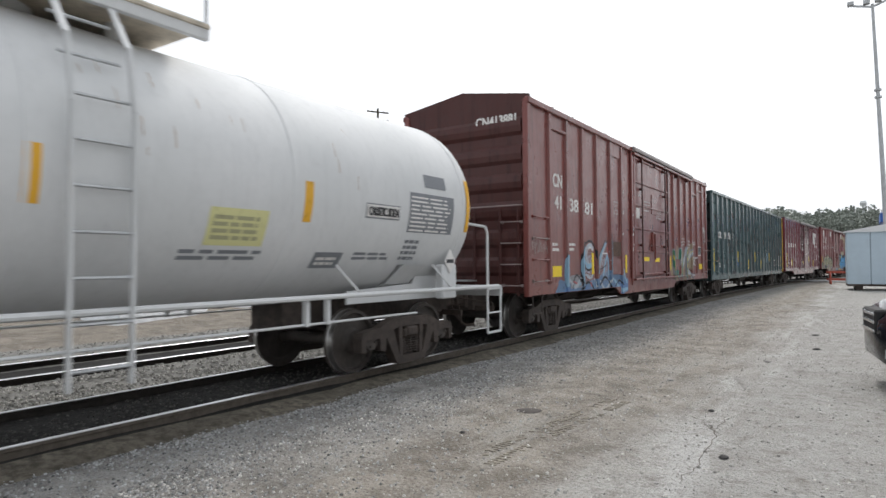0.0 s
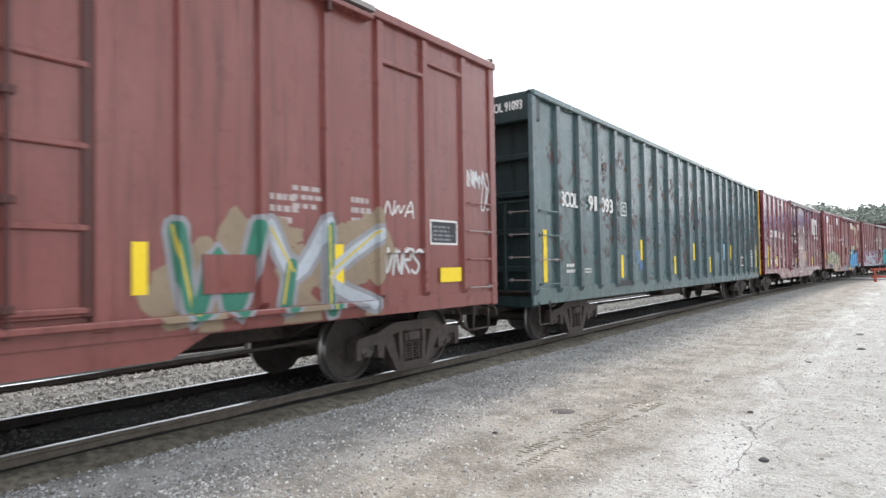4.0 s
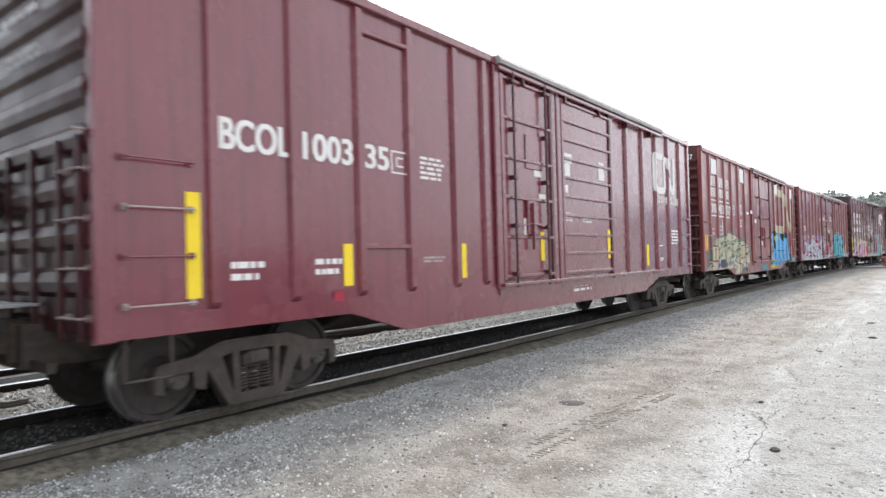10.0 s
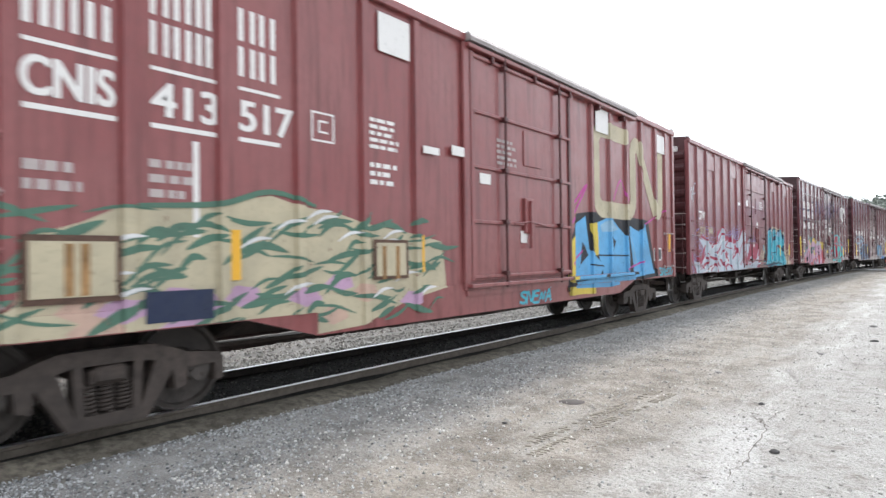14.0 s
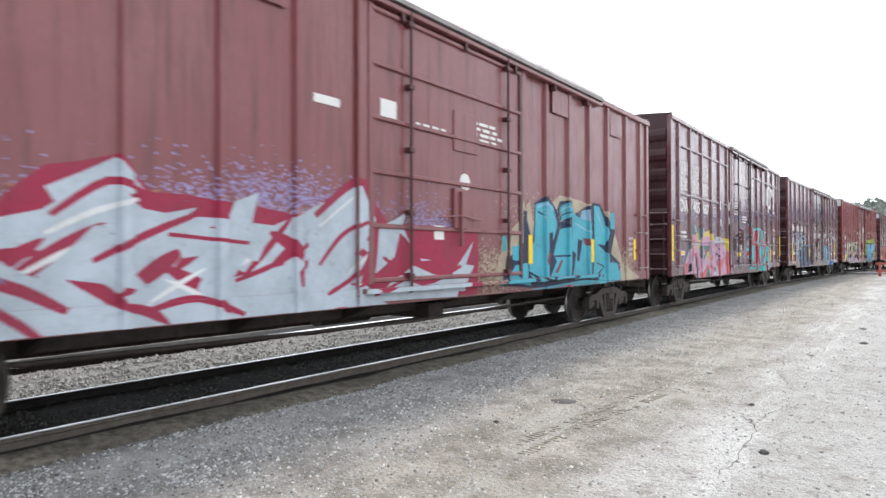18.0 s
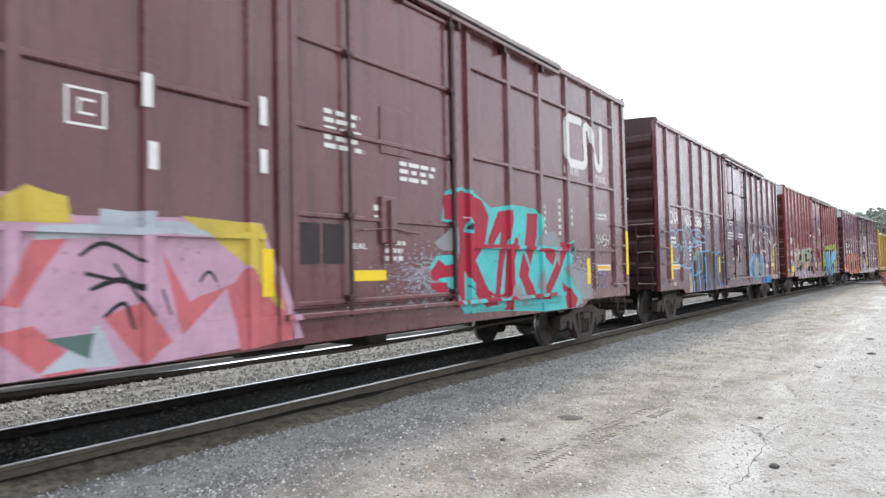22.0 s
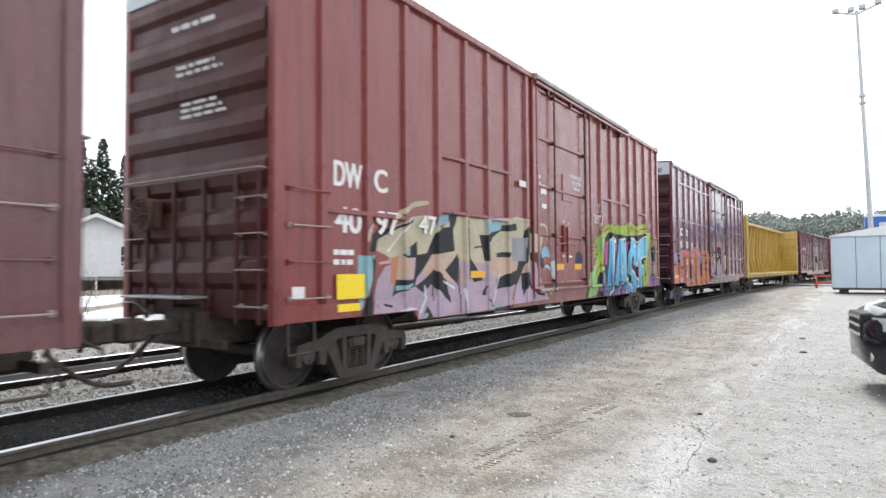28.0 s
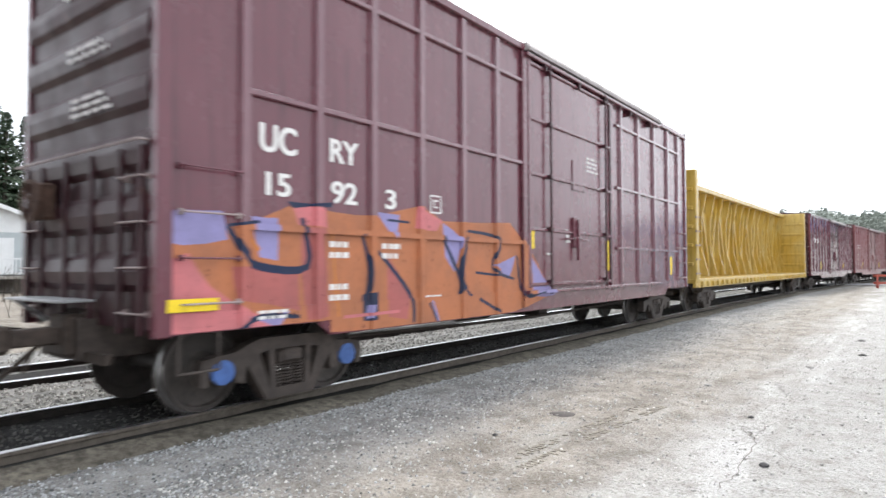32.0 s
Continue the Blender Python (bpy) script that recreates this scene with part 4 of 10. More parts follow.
class Mural:
    """A sprayed picture: shapes and strokes laid one over the other, each a thin part of its own on the first."""

    def __init__(self, car, y0, ribs, label):
        self.car, self.y0, self.ribs, self.label, self.base, self.k = car, y0, ribs, label, None, 0
        self.rnd = random.Random(len(label))

    def lay(self, g, key, name):
        g = laid(self.car, g, self.ribs)
        if not g.f:
            return
        me = g.mesh(name, SP[key], False, False)
        if self.base is None:
            self.base = part("graffiti", me, None, self.car, self.label)
        else:
            part(name, me, None, self.base)

    def x(self):
        self.k += 1
        return SKIN + 0.0012 + 0.00006 * self.k

    def fill(self, key, *pts):
        """A painted patch with slightly bowed edges."""
        x = self.x()
        n = len(pts)
        ring = []
        for i in range(n):
            (ay, az), (by, bz) = pts[i], pts[(i + 1) % n]
            ln = math.hypot(by - ay, bz - az)
            bow = self.rnd.uniform(-0.035, 0.035) * ln
            ring.append((x, self.y0 + ay, az))
            if ln > 0.15:
                ring.append((x, self.y0 + (ay + by) / 2 - bow * (bz - az) / ln, (az + bz) / 2 + bow * (by - ay) / ln))
        self.lay(Geo().add(ring, [tuple(range(len(ring)))]), key, "painted_shape")

    def line(self, key, w, *pts):
        self.stroke(key, w, pts, lambda f: 1.0 - 0.35 * abs(2 * f - 1) ** 2)

    def leaf(self, key, w, *pts):
        self.stroke(key, w, pts, lambda f: math.sin(math.pi * (0.04 + 0.92 * f)))

    def stroke(self, key, w, pts, wide):
        x = self.x()
        pts = flowing(pts)
        n = len(pts)
        vs = []
        for i, (u, z) in enumerate(pts):
            a, b = pts[max(i - 1, 0)], pts[min(i + 1, n - 1)]
            dy, dz = b[0] - a[0], b[1] - a[1]
            ln = math.hypot(dy, dz) or 1e-6
            r = w / 2 * wide(i / (n - 1))
            vs += [(x, self.y0 + u - dz / ln * r, z + dy / ln * r), (x, self.y0 + u + dz / ln * r, z - dy / ln * r)]
        self.lay(Geo().add(vs, [(2 * i, 2 * i + 2, 2 * i + 3, 2 * i + 1) for i in range(n - 1)]), key, "painted_stroke")

    def haze(self, key, u, z, ru, rz, n):
        """Overspray: a cloud of fine specks, dense in its middle."""
        g = Geo()
        x = self.x()
        for k in range(n * 60):
            cu, cz, r = u + ru * self.rnd.gauss(0, 0.45), z + rz * self.rnd.gauss(0, 0.45), self.rnd.uniform(0.004, 0.016)
            g.add([(x + 0.0000004 * k, self.y0 + cu + r * math.cos(1.05 * j), cz + r * math.sin(1.05 * j)) for j in range(6)], [tuple(range(6))])
        self.lay(g, key, "spray_haze")
        self.k += 4


def piece(car, y0, y1, z0, z1, text, fill, edge, back=None, shine=None, ribs=(), label="", seed=1, w=0.2, skew=0.15, o=0.09, wild=0.05, zlim=None, lift=0.0, line=None):
    """A lettered spray picture: cloud, outline, fill and glints in separate layers."""
    rnd = random.Random(seed)
    g = Geo()
    mats = [edge] + (fill if isinstance(fill, list) else [fill])
    nf = len(mats) - 1
    x = SKIN + 0.003 + lift
    if back:
        bs = back if isinstance(back, list) else [back]
        b0 = len(mats)
        mats += bs
        for k in range(int((y1 - y0) * 7)):
            blob(g, rnd.uniform(y0, y1), rnd.uniform(z0, z1 - (z1 - z0) * 0.1), rnd.uniform(0.12, 0.4), rnd.uniform(0.15, 0.42), 0.2 + 0.9 * k / ((y1 - y0) * 7), b0 + rnd.randrange(len(bs)), x, rnd)
    n = len(text)
    cw = (y1 - y0) / n
    hgt = z1 - z0
    for i, ch in enumerate(text):
        a = y0 + i * cw + 0.06 * cw
        for ln in STROKES.get(ch, STROKES["*"]):
            pts = []
            for u, v in ln:
                u += rnd.uniform(-wild, wild)
                v += rnd.uniform(-wild, wild)
                pts.append((a + cw * 0.88 * u + skew * (v - 0.5) * hgt, z0 + 0.1 * hgt + hgt * 0.8 * v))
            fi = 1 + rnd.randrange(nf)
            ribbon(g, pts, w + 2 * o, 2, 0, x)
            if line:
                if line not in mats:
                    mats.append(line)
                ribbon(g, [(y + 0.02, z - 0.015) for y, z in pts], w + 0.05, 2.9, mats.index(line), x)
            ribbon(g, pts, w, 3.9, fi, x)
            if shine and rnd.random() < 0.8:
                if shine not in mats:
                    mats.append(shine)
                b0 = mats.index(shine)
                ribbon(g, [(y - w * 0.22, z + w * 0.2) for y, z in pts[:2]], w * 0.2, 4.9, b0, x)
    g = clip_z(g, *(zlim or (z0 - 0.5, z1 + 0.5)))
    paint_on(car, g, mats, ribs, label or "sprayed graffiti lettering")


def tag(car, y, z, w, h, text, mat, ribs=(), th=0.035, seed=3, label="thin sprayed graffiti tag", skew=0.2, lift=0.0):
    rnd = random.Random(seed)
    g = Geo()
    cw = w / len(text)
    for i, ch in enumerate(text):
        for ln in STROKES.get(ch, STROKES["~"]):
            ribbon(g, [(y + i * cw + cw * 0.85 * (u + rnd.uniform(-0.06, 0.06)) + skew * h * v, z + h * (v + rnd.uniform(-0.06, 0.06))) for u, v in ln], th, 2, 0, SKIN + 0.003 + lift)
    paint_on(car, g, [mat], ribs, label, "graffiti_tag")


def noodle(car, y, z, w, h, mat, ribs=(), th=0.17):
    """A railway's mark as one plain bent white band."""
    g = Geo()
    pts = []

    def arc(cy, cz, r, a0, a1, k=6):
        for i in range(k + 1):
            a = radians(a0 + (a1 - a0) * i / k)
            pts.append((cy + r * math.cos(a), cz + r * math.sin(a)))
    r = th * 0.9
    pts.append((y + w * 0.40, z + h))
    arc(y + r, z + h - r, r, 90, 180)
    arc(y + r, z + r, r, 180, 270)
    arc(y + w * 0.44, z + r, r, 270, 360)
    arc(y + w * 0.56 + r * 0.2, z + h - r, r * 0.7, 180, 40)
    arc(y + w - r * 0.9, z + r, r * 0.8, 215, 360)
    pts.append((y + w, z + h))
    ribbon(g, pts, th, 1, 0, SKIN + 0.003)
    paint_on(car, g, [mat], ribs, "white bent-band mark of the railway", "railway_mark")


# ---- the high-sided green gondola ----
def gondola(front, rear, top, color, label, n_posts, sill=0.95, post_color=None):
    L = rear - front
    car = thing("gondola_car", None, label, "gondola car", "cars of the freight train")
    y0, y1 = -L / 2, L / 2
    half = L / 2 - 2.35
    CARS.append((car, (front + rear) / 2, half))
    sk = SKIN - 0.03
    end_color = grimy_shaded(color)
    for s in (1, -1):
        a, b = sorted((s * (sk - 0.02), s * sk))
        part("side_sheet", Geo().box(a, b, y0, y1, sill + 0.1, top), color, car)
        a, b = sorted((s * (sk - 0.06), s * (SIDE + 0.02)))
        part("top_chord", Geo().box(a, b, y0, y1, top - 0.12, top, 0.015), color, car)
        a, b = sorted((s * (sk - 0.02), s * (sk + 0.03)))
        part("side_sill", Geo().box(a, b, y0, y1, sill - 0.16, sill + 0.14, 0.01), color, car)
    posts = even(0.05, L - 0.05, n_posts)
    for u in posts:
        yy = y0 + u
        for s in (1, -1):
            g = Geo()
            w = 0.075
            g.add([(s * sk, yy - w * 1.3, sill - 0.02), (s * sk, yy + w * 1.3, sill - 0.02), (s * SIDE, yy + w, sill + 0.12), (s * SIDE, yy - w, sill + 0.12),
                   (s * sk, yy - w * 1.3, top - 0.1), (s * sk, yy + w * 1.3, top - 0.1), (s * (SIDE - 0.01), yy + w, top - 0.1), (s * (SIDE - 0.01), yy - w, top - 0.1)],
                  [(0, 1, 2, 3), (4, 7, 6, 5), (0, 4, 5, 1), (1, 5, 6, 2), (2, 6, 7, 3), (3, 7, 4, 0)])
            part("post", g, post_color or color, car)
    part("floor", Geo().box(-1.4, 1.4, y0, y1, sill, sill + 0.1), IRON, car)
    part("centre_sill", Geo().box(-0.35, 0.35, y0 - 0.3, y1 + 0.3, 0.6, sill, 0.01), IRON, car)
    for e in (-1, 1):
        ye = e * L / 2
        part("end_wall", Geo().box(-1.44, 1.44, *sorted((ye - e * 0.3, ye - e * 0.26)), sill, top), end_color, car)
        for z in (sill + 0.5, sill + 1.2, sill + 1.9, sill + 2.6):
            part("end_rib", Geo().box(-1.44, 1.44, *sorted((ye - e * 0.27, ye - e * 0.14)), z - 0.06, z + 0.06, 0.02), end_color, car)
        part("top_chord", Geo().box(-1.5, 1.5, *sorted((ye - e * 0.32, ye)), top - 0.55, top - 0.01, 0.02), end_color, car)
        part("coupler", COUPLER_ME, None, car, "rusty knuckle coupler", pose(0, ye + 0.15 * e, 0.86, 0, 0, 0 if e > 0 else 180))
        part("brake_platform", Geo().box(-1.3, 0.6, *sorted((ye - e * 0.2, ye + e * 0.3)), sill + 0.2, sill + 0.24, 0.006), GALV, car)
        for q in (1.35, 0.85, 0.3, -0.4, -1.1):
            part("stanchion", Geo().box(q - 0.03, q + 0.03, *sorted((ye - e * 0.1, ye - e * 0.03)), sill + 0.1, sill + 1.75, 0.008), end_color, car)
        part("handrail", Geo().tube((-1.42, ye - e * 0.02, sill + 1.75), (1.42, ye - e * 0.02, sill + 1.75), 0.02, 7), end_color, car)
        part("end_beam", Geo().box(-1.45, 1.45, *sorted((ye - e * 0.3, ye)), sill - 0.2, sill + 0.1, 0.02), end_color, car)
        for k in range(4):
            part("grab_iron", rung((1.4, ye - e * 0.12, sill + 0.3 + 0.42 * k), (0.95, ye - e * 0.12, sill + 0.3 + 0.42 * k), -0.1 if e < 0 else 0.001), PALE_ROD, car)
        step_iron(car, e * (L / 2 - 0.4), sill - 0.1, IRON)
    for k in range(4):
        z = sill + 0.22 + 0.45 * k
        part("grab_iron", rung((SIDE - 0.02, y0 + 0.2, z), (SIDE - 0.02, y0 + 0.85, z), 0.06), PALE_ROD if k == 1 else color, car)
    for k in range(8):
        z = sill + 0.25 + 0.45 * k
        part("grab_iron", rung((SIDE - 0.02, y1 - 0.15, z), (SIDE - 0.02, y1 - 0.85, z), 0.07), color, car)
    for q in (-0.5, 0.5):
        part("hopper_box", Geo().box(q - 0.3, q + 0.3, -0.9, 0.9, 0.52, 0.85, 0.06), IRON, car)
    part("air_tank", Geo().tube((0.9, 2.6, 0.72), (0.9, 3.7, 0.72), 0.2, 16), IRON, car)
    part("brake_cylinder", Geo().tube((-0.2, 4.6, 0.7), (0.95, 4.6, 0.7), 0.13, 12), IRON, car)
    trucks(car, half)
    return car, y0, [(y0 + u, 0.075, SIDE) for u in posts]


# ---- the white tank car ----
def tank_car(end_y, label):
    """A tank car whose rear barrel end stands at end_y."""
    L, R, zc = 13.6, 1.49, 2.5
    car = thing("tank_car", None, label, "tank car", "cars of the freight train")
    front, rear = end_y - L, end_y
    c = (front + rear) / 2
    half = L / 2 - 1.42
    CARS.append((car, c, half))
    B = L / 2 + 0.42  # half length of the barrel
    prof = [(-B, 0.0), (-B + 0.01, 0.3), (-B + 0.06, 0.7), (-B + 0.16, 1.02), (-B + 0.3, 1.26), (-B + 0.46, 1.4), (-B + 0.62, 1.47), (-B + 0.78, R)]
    full = prof + [(-a, r) for a, r in reversed(prof)]
    part("barrel", Geo().lathe(full, "y", 56, None, (0, 0, zc)), TANKW, car, smooth=True)
    for yy in (-L / 2 + 0.4, -2.7, 0.0, 2.77, L / 2 - 0.4):
        part("weld_seam", Geo().lathe([(yy - 0.03, R), (yy - 0.02, R + 0.008), (yy + 0.02, R + 0.008), (yy + 0.03, R)], "y", 56, None, (0, 0, zc)), TANKW, car, smooth=True)
    # side rails, walkway and ladders at the middle
    for s in (1, -1):
        part("side_rail", Geo().pipe([(s * 1.5, -L / 2 - 0.7, 1.16), (s * 1.5, L / 2 + 0.75, 1.16)], 0.032, 8), TANKW, car)
        for yy in (-L / 2 + 1.1, L / 2 - 2.9, L / 2 - 0.75):
            part("rail_brace", Geo().beam((s * 1.5, yy, 1.16), (s * 1.28, yy - 0.25, 1.55), 0.05, 0.03), TANKW, car)
        for yy in (-5.2, -2.6, 3.0, 3.35):
            part("rail_hanger", Geo().beam((s * 1.42, yy, 1.16), (s * 1.42, yy, 0.82), 0.07, 0.05), TANKW, car)
        part("lower_rail", Geo().pipe([(s * 1.42, -L / 2 + 1.5, 0.84), (s * 1.42, L / 2 - 1.6, 0.84)], 0.016, 6), TANKW, car)
    for s in (1, -1):
        top = None
        for yy in (0.29, 0.82):
            pts = [(s * 1.53, yy, 0.52), (s * 1.56, yy, 2.9), (s * 1.45, yy, 3.5), (s * 1.1, yy, 4.0), (s * 0.8, yy, 4.2)]
            lad = Geo()
            for a, b in zip(pts, pts[1:]):
                lad.beam(a, b, 0.06, 0.025)
            top = part("stile", lad, TANKW, top) if top else part("ladder", lad, TANKW, car, "white side ladder")
        top = top.parent if top.parent is not car else top
        for k in range(10):
            z = 0.68 + 0.385 * k
            xx = s * (1.54 if z < 2.9 else 1.54 - 0.5 * (z - 2.9))
            part("ladder_rung", Geo().tube((xx, 0.29, z), (xx, 0.82, z), 0.017, 6), GALV, top)
    plat = part("platform", Geo().box(-1.2, 1.2, -1.5, 1.85, 4.05, 4.1, 0.008), plain("rust_stained_deck", (0.55, 0.49, 0.4), 0.8, 0, 0.3, 3), car)
    for q in (1.14, -1.16):
        part("edge_beam", Geo().box(q - 0.04, q + 0.04, -1.5, 1.85, 3.94, 4.12, 0.008), TANKW, plat)
    for s in (1, -1):
        part("platform_rail", Geo().pipe([(s * 1.16, -1.5, 4.08), (s * 1.16, -1.5, 5.0), (s * 1.16, 1.82, 5.0), (s * 1.16, 1.82, 4.08)], 0.02, 7).pipe([(s * 1.16, -1.5, 4.55), (s * 1.16, 0.6, 4.55)], 0.015, 6), GALV, plat)
    g = Geo().lathe([(0, 0.0), (0, 0.4), (0.3, 0.4), (0.34, 0.36), (0.36, 0.0)], "z", 20, None, (0, 0.2, 3.88))
    part("dome_cover", g, TANKW, car)
    part("valve", Geo().tube((0.5, 1.2, 3.8), (0.5, 1.2, 4.35), 0.1, 10), TANKW, car)
    # saddles, stub sills, end platforms
    for e in (-1, 1):
        yb = e * half
        part("saddle", Geo().prism([(-1.25, 1.55), (-0.5, 0.98), (0.5, 0.98), (1.25, 1.55), (0.9, 1.25), (-0.9, 1.25)], "y", yb - 0.28, yb + 0.28), TANKW, car)
        web = [(e * (L / 2 - 2.6), 1.0), (e * (L / 2 - 0.4), 1.0), (e * (L / 2 - 0.12), 2.0), (e * (L / 2 - 0.5), 2.0), (e * (L / 2 - 1.1), 1.25), (e * (L / 2 - 2.6), 1.18)]
        for wx in (0.92, -0.96):
            part("saddle_web", Geo().prism(web, "x", wx, wx + 0.04), TANKW, car)
        part("stub_sill", Geo().box(-0.33, 0.33, *sorted((e * (L / 2 - 3.2), e * (L / 2 + 0.85))), 0.66, 1.05, 0.02), IRON, car)
        part("end_platform", Geo().box(-1.52, 1.52, *sorted((e * (L / 2 + 0.35), e * (L / 2 + 0.85))), 1.1, 1.17, 0.01).box(-1.52, 1.52, *sorted((e * (L / 2 + 0.8), e * (L / 2 + 0.86))), 0.98, 1.17, 0.01), TANKW, car)
        for s in (1, -1):
            part("end_handrail", Geo().pipe([(s * 1.48, e * (L / 2 + 0.4), 1.15), (s * 1.48, e * (L / 2 + 0.4), 2.1), (s * 1.46, e * (L / 2 + 0.36), 2.2), (s * 1.1, e * (L / 2 + 0.1), 2.28), (s * 0.6, e * (L / 2 + 0.08), 2.3)], 0.024, 7), TANKW, car)
            part("step", Geo().pipe([(s * 1.5, e * (L / 2 + 0.36), 1.1), (s * 1.5, e * (L / 2 + 0.36), 0.36), (s * 1.5, e * (L / 2 + 0.82), 0.36), (s * 1.5, e * (L / 2 + 0.82), 1.1)], 0.022, 6).pipe([(s * 1.5, e * (L / 2 + 0.36), 0.7), (s * 1.5, e * (L / 2 + 0.82), 0.7)], 0.016, 6), TANKW, car)
        part("coupler", COUPLER_ME, None, car, "rusty knuckle coupler", pose(0, e * (L / 2 + 0.75), 0.86, 0, 0, 0 if e > 0 else 180))
    trucks(car, half)
    return car, L, R, zc


def on_barrel(R, zc, y, z, w, h, out=0.004, n=6):
    """A thin sheet bent to the barrel's side between heights z and z + h."""
    g = Geo()
    vs = []
    for k in range(n + 1):
        zz = z + h * k / n
        xx = math.sqrt(max(0.01, (R + out) ** 2 - (zz - zc) ** 2))
        vs += [(xx, y, zz), (xx, y + w, zz)]
    return g.add(vs, [(2 * k, 2 * k + 1, 2 * k + 3, 2 * k + 2) for k in range(n)])


# ---- the yellow centre-beam flat car ----
def centrebeam(front, rear, label):
    L = rear - front
    car = thing("centre_beam_flat_car", None, label, "flat car", "cars of the freight train")
    half = L / 2 - 2.3
    CARS.append((car, (front + rear) / 2, half))
    y0, y1 = -L / 2, L / 2
    top = 4.62
    part("deck", Geo().box(-1.45, 1.45, y0, y1, 0.98, 1.12, 0.01), CENTRE, car)
    for s in (1, -1):
        a, b = sorted((s * 1.38, s * 1.48))
        part("side_sill", Geo().box(a, b, y0, y1, 0.84, 1.12, 0.01), CENTRE, car)
        for k in range(34):
            yy = y0 + 0.6 + (L - 1.2) * k / 33
            part("winch", Geo().box(*sorted((s * 1.46, s * 1.56)), yy - 0.05, yy + 0.05, 0.88, 1.05, 0.015), CENTRE, car)
    part("centre_sill", Geo().box(-0.35, 0.35, y0 - 0.2, y1 + 0.2, 0.58, 0.98, 0.02), IRON, car)
    part("top_chord", Geo().box(-0.45, 0.45, y0 + 0.3, y1 - 0.3, top - 0.2, top, 0.02), CENTRE, car)
    n = 17
    for k in range(n + 1):
        yy = y0 + 0.4 + (L - 0.8) * k / n
        part("centre_post", Geo().prism([(-0.45, 1.1), (0.45, 1.1), (0.18, 2.2), (0.18, 3.4), (0.4, top - 0.1), (-0.4, top - 0.1), (-0.18, 3.4), (-0.18, 2.2)], "y", yy - 0.05, yy + 0.05), CENTRE, car)
        if k < n:
            yn = yy + (L - 0.8) / n
            part("brace", Geo().beam((0.1, yy if k % 2 else yn, 1.15), (0.1, yn if k % 2 else yy, top - 0.25), 0.1, 0.12), CENTRE, car)
            part("web_sheet", Geo().prism([(yy, 1.12), (yn, 1.12), (yn, 3.55), ((yy + yn) / 2 + 0.25, 3.75), ((yy + yn) / 2, 3.4), ((yy + yn) / 2 - 0.25, 3.75), (yy, 3.55)], "x", -0.03, 0.03), CENTRE, car)
    for e in (-1, 1):
        ye = e * L / 2
        bk = part("bulkhead", Geo().box(-1.5, 1.5, *sorted((ye - e * 0.06, ye - e * 0.36)), 0.98, top + 0.02, 0.03), CENTRE, car)
        for z in (1.6, 2.2, 2.8, 3.4, 4.0):
            part("bulkhead_rib", Geo().box(-1.4, 1.4, *sorted((ye - e * 0.36, ye - e * 0.42)), z - 0.06, z + 0.06, 0.015), CENTRE, bk)
            part("bulkhead_rib", Geo().box(-1.4, 1.4, *sorted((ye - e * 0.06, ye)), z - 0.06, z + 0.06, 0.015), CENTRE, bk)
        part("coupler", COUPLER_ME, None, car, "rusty knuckle coupler", pose(0, ye + 0.1 * e, 0.86, 0, 0, 0 if e > 0 else 180))
        step_iron(car, e * (L / 2 - 0.45), 0.9, IRON)
        for k in range(5):
            part("grab_iron", rung((1.49, ye - e * 0.08, 1.3 + 0.45 * k), (1.49, ye - e * 0.34, 1.3 + 0.45 * k), 0.06), PALE_ROD, car)
    trucks(car, half)
    return car

# ---- box cars ----
CARS = []
LOW = {}
ROOFS = plain("dull_roof_steel", (0.3, 0.27, 0.26), 0.55, 0.3, 0.25, 2)


GRIME_SHADE = {}


def grimy_shaded(m):
    """The same paint darkened: shade on ends, rods and brackets put into the colour, plus brake dust."""
    if m.name not in GRIME_SHADE:
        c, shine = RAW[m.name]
        GRIME_SHADE[m.name] = coat(m.name + "_shaded_sooty", tone(c, 0.34), tuple(0.34 * v + 0.008 for v in c), 0.25, 0.5, 0.6, 0.25, 0.9, 0.15 if shine < 0.8 else 0.3)
    return GRIME_SHADE[m.name]


